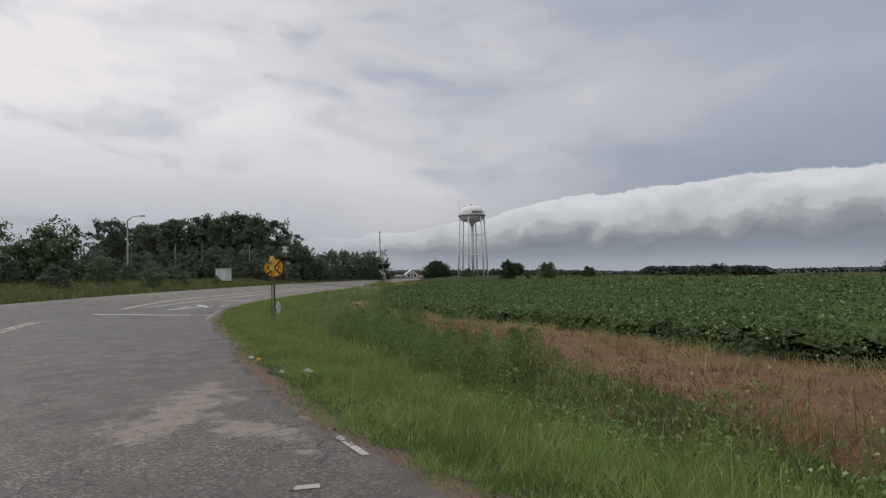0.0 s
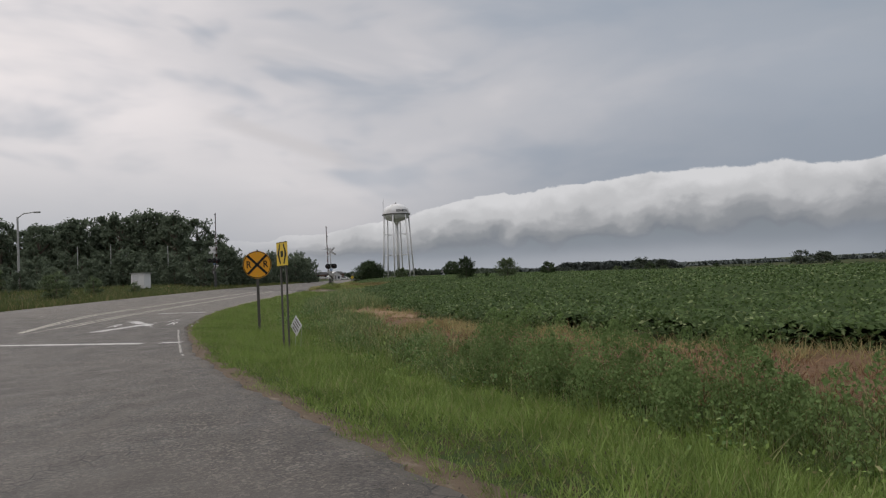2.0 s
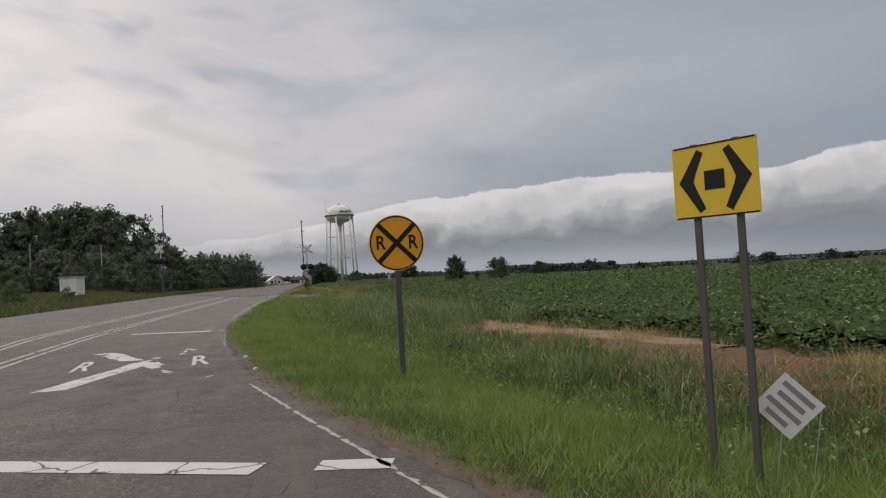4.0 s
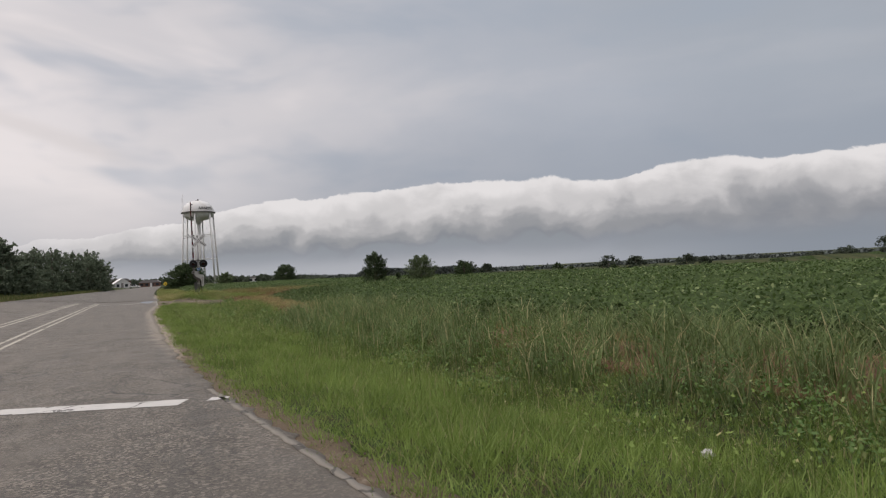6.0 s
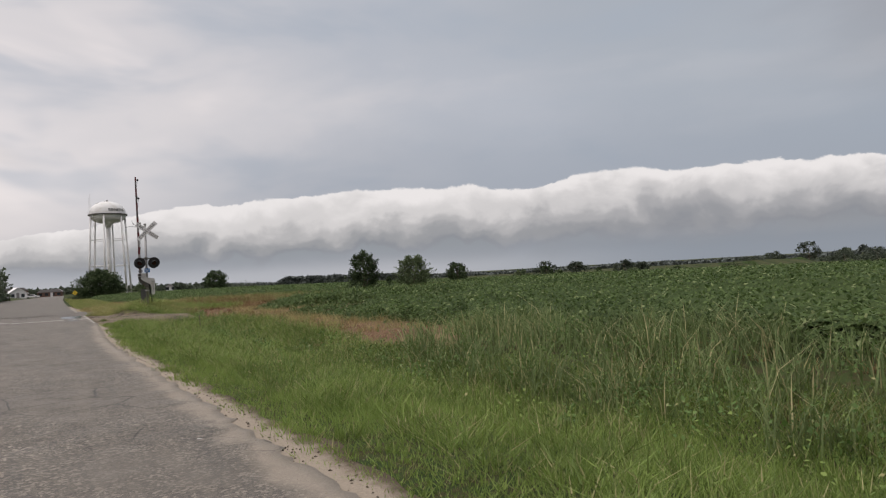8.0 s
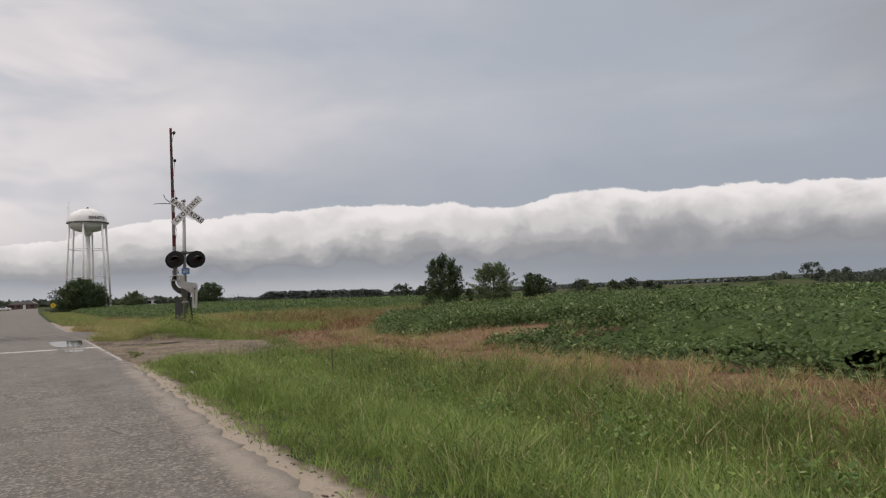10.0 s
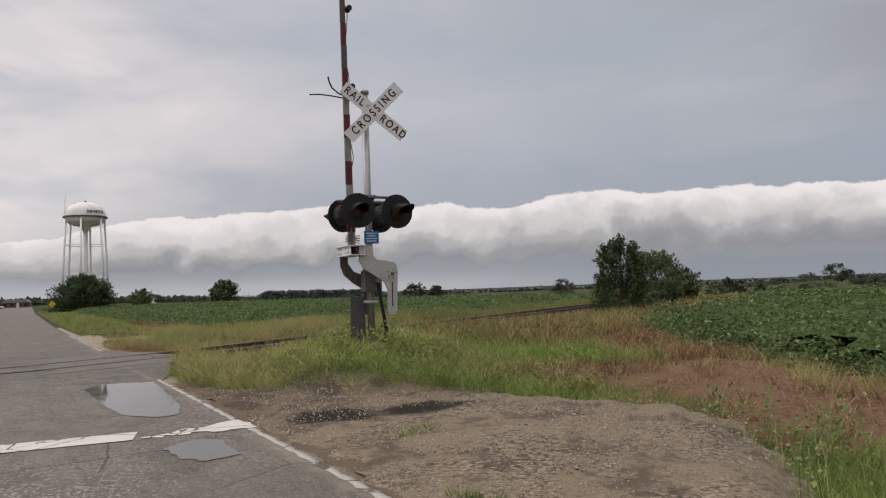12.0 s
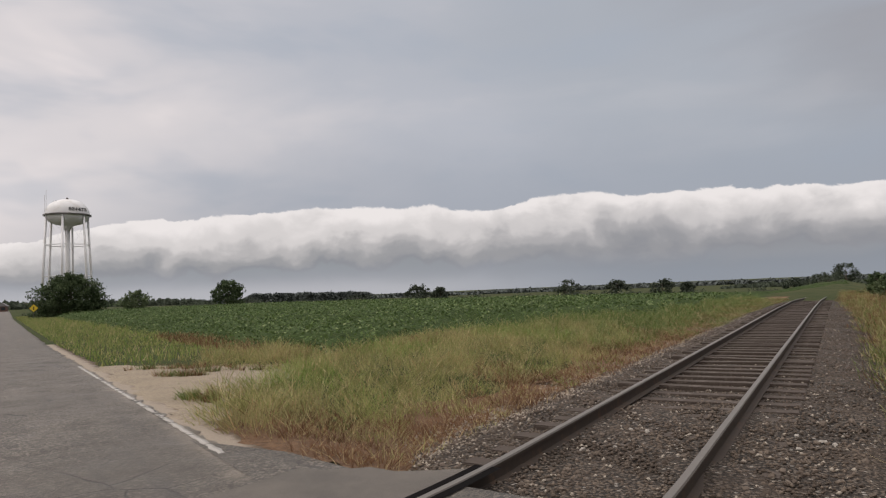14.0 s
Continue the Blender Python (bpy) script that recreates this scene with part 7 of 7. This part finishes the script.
k = (patchy(x, y, 1.1) > 0.45) & (x > front(y) - 0.8)
tufts("brown_grass", x[k], y[k], rng.uniform(0.04, 0.16, k.sum()), 0.009, DRY_GRASS, "dead reddish weeds on the bare lane in the field", 1.3)
y = np.concatenate([rng.uniform(1.5, 25, 9000), rng.uniform(15.6, 20.8, 3000)])
x = np.concatenate([green_end(y[:9000]) - 0.3 + rng.uniform(0, 1, 9000) * (front(y[:9000]) + 0.4 - green_end(y[:9000])), rng.uniform(8, 16.5, 3000)])
keep = (patchy(x, y, 2.1) + rng.normal(0, 0.2, 12000) > 0.45) & ~in_south(x, y) & (bare_share(x, y, 0) < 0.1)
x, y = x[keep], y[keep]
k = rng.uniform(0, 1, len(x)) < 0.3
tufts("straw_litter", x[k], y[k], rng.uniform(0.015, 0.04, k.sum()), 0.008, STRAW, "flat bleached straw lying on the bare soil", 5.0, None, 0.035)
tufts("straw_litter", x[~k], y[~k], rng.uniform(0.015, 0.045, (~k).sum()), 0.010, DRY_GRASS, "flat brown stalks lying on the bare soil", 5.0, None, 0.035)
# around the crossing signal
def signal_place(n):
    y, x = rng.uniform(25.4, 37.5, n), rng.uniform(2.4, 15.5, n)
    keep = (track_side(x, y) < -2.5) & (x > edge(y) + 0.30 + 0.55 * smooth(y, 31, 34)) & (rng.uniform(0, 1, n) > bare_share(x, y, 0) * 1.3) & ~in_south(x, y)
    keep &= ((x - 4.1 - 0.5 * (y - 27.3)) / 0.28) ** 2 + ((y - 27.3) / 0.30) ** 2 > 1
    return x[keep], y[keep]


x, y, tall, way_out, cl = clumped(3300, 80, signal_place, 0.28)
k = (patchy(x, y, 0.9) + 0.004 * (cl * 37 % 100) - 0.5 * smooth(track_side(x, y), -5.5, -3.0) > 0.80) & (x < 10.5)
dry = ~k & (0.9 * smooth(x - 0.35 * (y - 27), 6.0, 8.2) > (cl * 53 % 100) / 100)
st = ~k & ~dry
dry &= cl % 3 == 0
st &= (x < 7.6) | (y > 32.5) | (cl % 4 == 0)
up = smooth(track_side(x, y), -6.2, -3.6)
dome = 0.05 + 0.34 * tall + 0.26 * up
lift = dome * rng.uniform(0, 0.8, len(x)) ** 1.2
long = rng.uniform(0.06, 0.17, len(x)) * (0.6 + 0.6 * tall) * (1 + 0.5 * up)
tufts("crossing_grass", x[k], y[k], long[k], 0.005, GRASS, "rough green grass around the crossing signal", 2.4, way_out[k], lift[k])
near = st & (cl * 29 % 100 < 65 * smooth(track_side(x, y), -6.5, -3.0))
st = st & ~near
tufts("straw_grass", x[st], y[st], long[st], 0.0048, BANK_GRASS, "straw-coloured grass by the crossing signal", 2.6, way_out[st], lift[st])
tufts("straw_grass", x[near], y[near], long[near], 0.005, STRAW, "dry straw grass along the track by the signal", 1.3, way_out[near], lift[near])
tufts("brown_grass", x[dry], y[dry], long[dry], 0.006, DRY_GRASS, "dead reddish weeds between signal and field", 2.0, way_out[dry], lift[dry] * 0.8)
k = k & (rng.uniform(0, 1, len(x)) < 0.05)
v, f = leaf_quads(np.stack([x[k], y[k], land(x[k], y[k]) + rng.uniform(0.1, 0.35, k.sum())], 1), 0.022, rng, 0.6)
tagged(fast_mesh("broad_weeds", v, f, GRASS), "broad-leaved weeds around the crossing signal", "weeds", kind="stuff")
# bank beyond the track
def bank_place(n):
    s, o = rng.uniform(0, 1, n) ** 1.5 * 55 - 3, rng.uniform(1.75, 11.0, n)
    x, y = track_xy(s, o)
    keep = (x > edge(y) + 0.28 + 0.35 * smooth(y, 41, 38)) & ~in_north(x, y) & (rng.uniform(0, 1, n) > bare_share(x, y, 1) * 1.3)
    return x[keep], y[keep]


x, y, tall, way_out, cl = clumped(5600, 54, bank_place, 0.30)
o = track_side(x, y)
share = (cl * 37 % 100) / 100
red = share < 0.9 * smooth(o + 0.5 * np.sin(x * 1.3), 4.5, 2.3) * (1 - 0.6 * smooth(x, 16, 24))
lush = ~red & ((cl * 91 % 100) / 100 < 0.9 * smooth(x + 1.5 * np.sin(o * 0.9), 12.5, 19.0))
g = ~red & ~lush & (patchy(x, y, 0.7) * 60 + (cl * 53 % 100) * 0.5 < 34)
st = ~red & ~lush & ~g & ((cl * 71 % 100) < 45)
bk = ~red & ~lush & ~g & ~st
low = 0.55 + 0.45 * smooth(o, 2.4, 4.5)
for name, k, mat, hi, label in (("verge_grass", g, GRASS, 0.30, "green grass beside the track"), ("weeds", lush, TALL_GRASS, 0.42, "dark green weeds along the ballast"), ("straw_grass", st, STRAW, 0.36, "straw-yellow grass bank beside the track"), ("bank_grass", bk, BANK_GRASS, 0.34, "yellow-green grass bank beside the track"), ("brown_grass", red, DRY_GRASS, 0.26, "dead reddish grass beside the ballast")):
    dome = (0.04 + hi * tall[k]) * low[k]
    tufts(name, x[k], y[k], rng.uniform(0.09, 0.24, k.sum()) * (0.6 + 0.6 * tall[k]) * low[k], 0.0052, mat, label, 1.8, way_out[k], dome * rng.uniform(0, 0.8, k.sum()) ** 1.2)
def apron_place(n):
    u = rng.uniform(0, 1, n)
    a = rng.integers(0, 4, n)
    x = np.choose(a, [2.85 + 1.9 * u, 3.2 + 0.6 * u, 3.6 + 2.2 * u, 2.9 + 0.3 * u]) + rng.normal(0, 0.05, n)
    y = np.choose(a, [48.6 - 1.5 * u, 46.6 - 0.7 * u, 46.9 - 1.2 * u, 43.3 - 0.6 * u]) + rng.normal(0, 0.05, n)
    return x, y


x, y, tall, way_out, cl = clumped(64, 40, apron_place, 0.13)
for k, mat, label in ((cl % 2 == 0, TALL_GRASS, "scattered green tufts on the gravel entrance"), (cl % 2 == 1, DRY_GRASS, "scattered dead tufts on the gravel entrance")):
    tufts("apron_tufts", x[k], y[k], (0.03 + 0.12 * tall[k]) * rng.uniform(0.6, 1.4, k.sum()), 0.007, mat, label, 1.4, way_out[k], 0.06)
def entrance_place(n):
    a = rng.integers(0, 3, n)
    u = rng.normal(0, 1, n)
    return np.choose(a, [2.52 + 0.06 * u, 2.62 + 0.05 * u, 3.5 + 0.3 * u]), np.choose(a, [21.2 + 0.25 * u, 22.0 - 0.2 * u, 24.3 + 0.1 * u])


x, y, tall, way_out, cl = clumped(22, 34, entrance_place, 0.09)
tufts("apron_tufts", x, y, (0.02 + 0.07 * tall) * rng.uniform(0.6, 1.4, len(x)), 0.006, TALL_GRASS, "small weed tufts on the gravel field entrance", 1.6, way_out, 0.06)
def trackside_place(n):
    s = rng.uniform(0, 1, n) ** 1.4 * 62 + 0.6
    o = 2.45 - 0.4 * smooth(s, 18, 40) + 0.3 * np.sin(s * 1.7) + rng.uniform(0, 1, n) ** 1.3 * 7
    x, y = track_xy(s, -o)
    keep = ~in_south(x, y) & (x > 4.5) & ((o > 2.4) | (s > 3.5))
    return x[keep], y[keep]


x, y, tall, way_out, cl = clumped(5600, 34, trackside_place, 0.32)
red = (cl * 37 % 100) / 100 < np.maximum(0.5 * smooth(x - 0.9 * (y - 31), 5.0, 9.0), 0.32 * smooth(-track_side(x, y), 5.4, 3.0))
g = ~red & (cl * 53 % 100 < 50)
st = ~red & ~g
for name, k, mat, label in (("brown_grass", red, DRY_GRASS, "dead reddish weeds between track and field"), ("verge_grass", g, TALL_GRASS, "green weeds between track and field"), ("straw_grass", st, BANK_GRASS, "yellowing grass between track and field")):
    tufts(name, x[k], y[k], rng.uniform(0.08, 0.20, k.sum()) * (0.6 + 0.6 * tall[k]), 0.007, mat, label, 1.3, way_out[k], (0.05 + 0.40 * tall[k] + 0.32 * smooth(x[k], 17, 11)) * rng.uniform(0, 0.8, k.sum()))
# leafy weeds round the signal's foot
n = 5200
q, r = rng.uniform(0, 2 * math.pi, n), np.sqrt(rng.uniform(0.02, 1, n))
x, y = 5.2 + 1.9 * r * np.cos(q), 28.8 + 1.1 * r * np.sin(q)
v, f = leaf_quads(np.stack([x, y, land(x, y) + (0.52 - 0.34 * r) * (0.6 + 0.5 * patchy(x, y, 2.2)) * rng.uniform(0.2, 1.0, n)], 1), 0.030, rng, 0.7)
tagged(fast_mesh("broad_weeds", v, f, GRASS), "leafy green weeds round the foot of the crossing signal", "weeds", kind="stuff")
y = rng.uniform(50, 150, 26000)
x = edge(y) + 0.3 + rng.uniform(0, 4.6, 26000)
k = rng.uniform(0, 1, len(x)) < 0.45
tufts("verge_grass", x[k], y[k], rng.uniform(0.08, 0.24, k.sum()), 0.014, GRASS, "green verge along the road beyond the tracks", 0.9)
tufts("verge_grass", x[~k], y[~k], rng.uniform(0.08, 0.26, (~k).sum()), 0.014, BANK_GRASS, "yellowing verge along the road beyond the tracks", 0.9)
y = rng.uniform(-45, 130, 60000)
x = left_edge(y) - 0.2 - rng.uniform(0, 1, 60000) ** 1.5 * 12
tufts("far_verge_grass", x, y, rng.uniform(0.12, 0.5, len(x)), 0.02, FAR_GRASS, "weedy verge on the far side of the road", 0.9)

y = rng.uniform(47, 62, 16000)
x = edge(y) + rng.uniform(3.4, 9.5, 16000)
k = (np.abs(track_side(x, y) - 8.2) < 1.0) | ((x > edge(y) + 3.6) & (x < edge(y) + 5.0))
x, y = x[k], y[k]
tufts("brown_grass", x, y, rng.uniform(0.12, 0.34, len(x)), 0.011, DRY_GRASS, "dead brown grass in front of the far bean field", 0.9)

# ---- stones ----
rng = np.random.default_rng(12)
OCT_V = np.array([(1, 0, 0), (-1, 0, 0), (0, 1, 0), (0, -1, 0), (0, 0, 1), (0, 0, -1)], float)
OCT_F = np.array([(0, 2, 4), (2, 1, 4), (1, 3, 4), (3, 0, 4), (2, 0, 5), (1, 2, 5), (3, 1, 5), (0, 3, 5)])


def stones(name, p, size, mat, label):
    n = len(p)
    s = size * rng.uniform(0.5, 1.4, n)
    v = OCT_V[None] * s[:, None, None] * rng.uniform(0.6, 1.2, (n, 6, 1))
    q = rng.uniform(0, 6.28, n)
    c, d = np.cos(q)[:, None], np.sin(q)[:, None]
    v = np.stack([v[..., 0] * c - v[..., 1] * d, v[..., 0] * d + v[..., 1] * c, v[..., 2] * 0.7 + 0.3 * v[..., 0]], -1) + p[:, None]
    f = OCT_F[None] + (np.arange(n) * 6)[:, None, None]
    return tagged(fast_mesh(name, v.reshape(-1, 3), f.reshape(-1, 3), mat), label, "stones", kind="stuff")


n = 30000
s = rng.uniform(0, 1, n) ** 1.9 * 32 - 1.2
o = rng.uniform(-2.8, 2.6, n)
ok = (np.abs(o + 0.1) < 2.75) & (np.abs(np.abs(o) - 0.75) > 0.09)
s, o = s[ok] + o[ok] * 0.42, o[ok]
px, py = track_xy(s, o)
p = np.stack([px, py, bed_lift(s, o) + np.interp(o, [-2.9, -1.85, -0.84, -0.62, 0, 0.62, 0.84, 1.65, 2.6, 3], [-0.39, -0.187, -0.168, -0.186, -0.190, -0.186, -0.168, -0.18, -0.40, -0.45])], 1)
p[:, 2] -= fall(p[:, 0], p[:, 1])
stones("ballast_stones", p, 0.021, STONE, "grey and brown ballast stones of the track bed")
y = rng.uniform(-60, 34, 3000)
x = ragged(y) + rng.normal(0.0, 0.25, 3000)
stones("shoulder_stones", np.stack([x, y, np.full(3000, 0.001) - 0.014 * (x > ragged(y))], 1), 0.007, GRAVELLY, "loose pale stones along the road edge")
y = rng.uniform(19.5, 30, 13000)
x = rng.uniform(2.2, 8.5, 13000)
n = 2200
cy = rng.uniform(-60, 20, n)
cx = edge(cy) + rng.normal(0.10, 0.14, n)
ok = rng.uniform(0, 1, n) < 0.25 + 0.75 * patchy(cx * 0.2, cy, 1.9)
stones("edge_clods", np.stack([cx, cy, -0.012 - 0.06 * np.maximum(cx - edge(cy), 0) + 0.001], 1)[ok], 0.014, CLOD, "dark crumbs of asphalt and clods of dirt along the road edge")
ok = (rng.uniform(0, 1, 13000) < bare_share(x, y, 0)) & (patchy(x, y, 1.6) > 0.35)
stones("shoulder_stones", np.stack([x, y, np.full(13000, 0.010)], 1)[ok], 0.013, GRAVELLY, "loose stones over the gravel entrance")

s = rng.uniform(0, 1, 5200) ** 1.5 * 26 - 0.5
o = rng.normal(2.15, 0.33, 5200)
s = s + 0.42 * o
px, py = track_xy(s, o)
p = np.stack([px, py, np.maximum(land(px, py) + 0.03, np.interp(o, [1.65, 2.6], [-0.18, -0.41]) - fall(px, py))], 1)
stones("shoulder_stones", p, 0.019, GRAVELLY, "pale tan stones along the foot of the ballast")

# ---- ties ----
tie_mesh = None
for i in range(290):
    s = -0.18 + i * 0.54
    if tie_mesh is None:
        bm = box(0, 0, 0, 0.22, 2.55, 0.17, 0.012)
        tie = part("tie", bm, TIE, track)
        tie_mesh = tie.data
    else:
        tie = under(new("tie", tie_mesh), track)
    x, y, _ = on_track(s, 0, 0)
    tie.matrix_basis = pose(x, y, -0.236 - float(fall(x, y)) + rng.uniform(-0.012, 0.016), rng.normal(0, 0.6), 0, math.degrees(math.atan(float(track_slope(x)))) + rng.normal(0, 1.0))

# ---- single ballast stones nearest the road ----
def stone_look(N, pos):
    r = N.put("ShaderNodeObjectInfo").outputs["Random"]
    c = N.mix(r, (0.060, 0.046, 0.036), (0.175, 0.14, 0.112))
    c = N.mix(N.math("GREATER_THAN", N.math("FRACT", N.math("MULTIPLY", r, 41.7)), 0.93), c, (0.38, 0.35, 0.31))
    return N.mix(N.math("MULTIPLY", N.noise(world_pos(N), 60.0, 4, 0.7), 0.5), c, (0.06, 0.048, 0.038))


STONE_PIECE = material("single ballast stone", stone_look, 0.95)
STONE_MESHES = []
for i in range(8):
    bm = bmesh.new()
    bmesh.ops.create_icosphere(bm, subdivisions=1, radius=0.032)
    for p in bm.verts:
        p.co *= rng.uniform(0.62, 1.25)
        p.co.z *= 0.75
    me = bpy.data.meshes.new("stone")
    bm.to_mesh(me)
    bm.free()
    me.materials.append(STONE_PIECE)
    STONE_MESHES.append(me)
done = 0
while done < 300:
    s, o = rng.uniform(-0.6, 5.2), rng.uniform(-2.3, 2.3)
    if abs(abs(o) - 0.72) < 0.13:
        continue
    x, y, _ = on_track(s + o * 0.42, o, 0)
    if x < float(edge(y)) + 1.0:
        continue
    z = float(bed_lift(s + o * 0.42, o)) + float(np.interp(o, [-2.9, -1.85, -0.84, -0.62, 0, 0.62, 0.84, 1.65, 2.6], [-0.38, -0.18, -0.160, -0.178, -0.182, -0.178, -0.160, -0.17, -0.39]))
    stone = under(new("stone", STONE_MESHES[done % 8]), track)
    stone.matrix_basis = pose(x, y, z, rng.uniform(-25, 25), rng.uniform(-25, 25), rng.uniform(0, 360)) @ Matrix.Scale(rng.uniform(0.6, 1.2), 4)
    done += 1
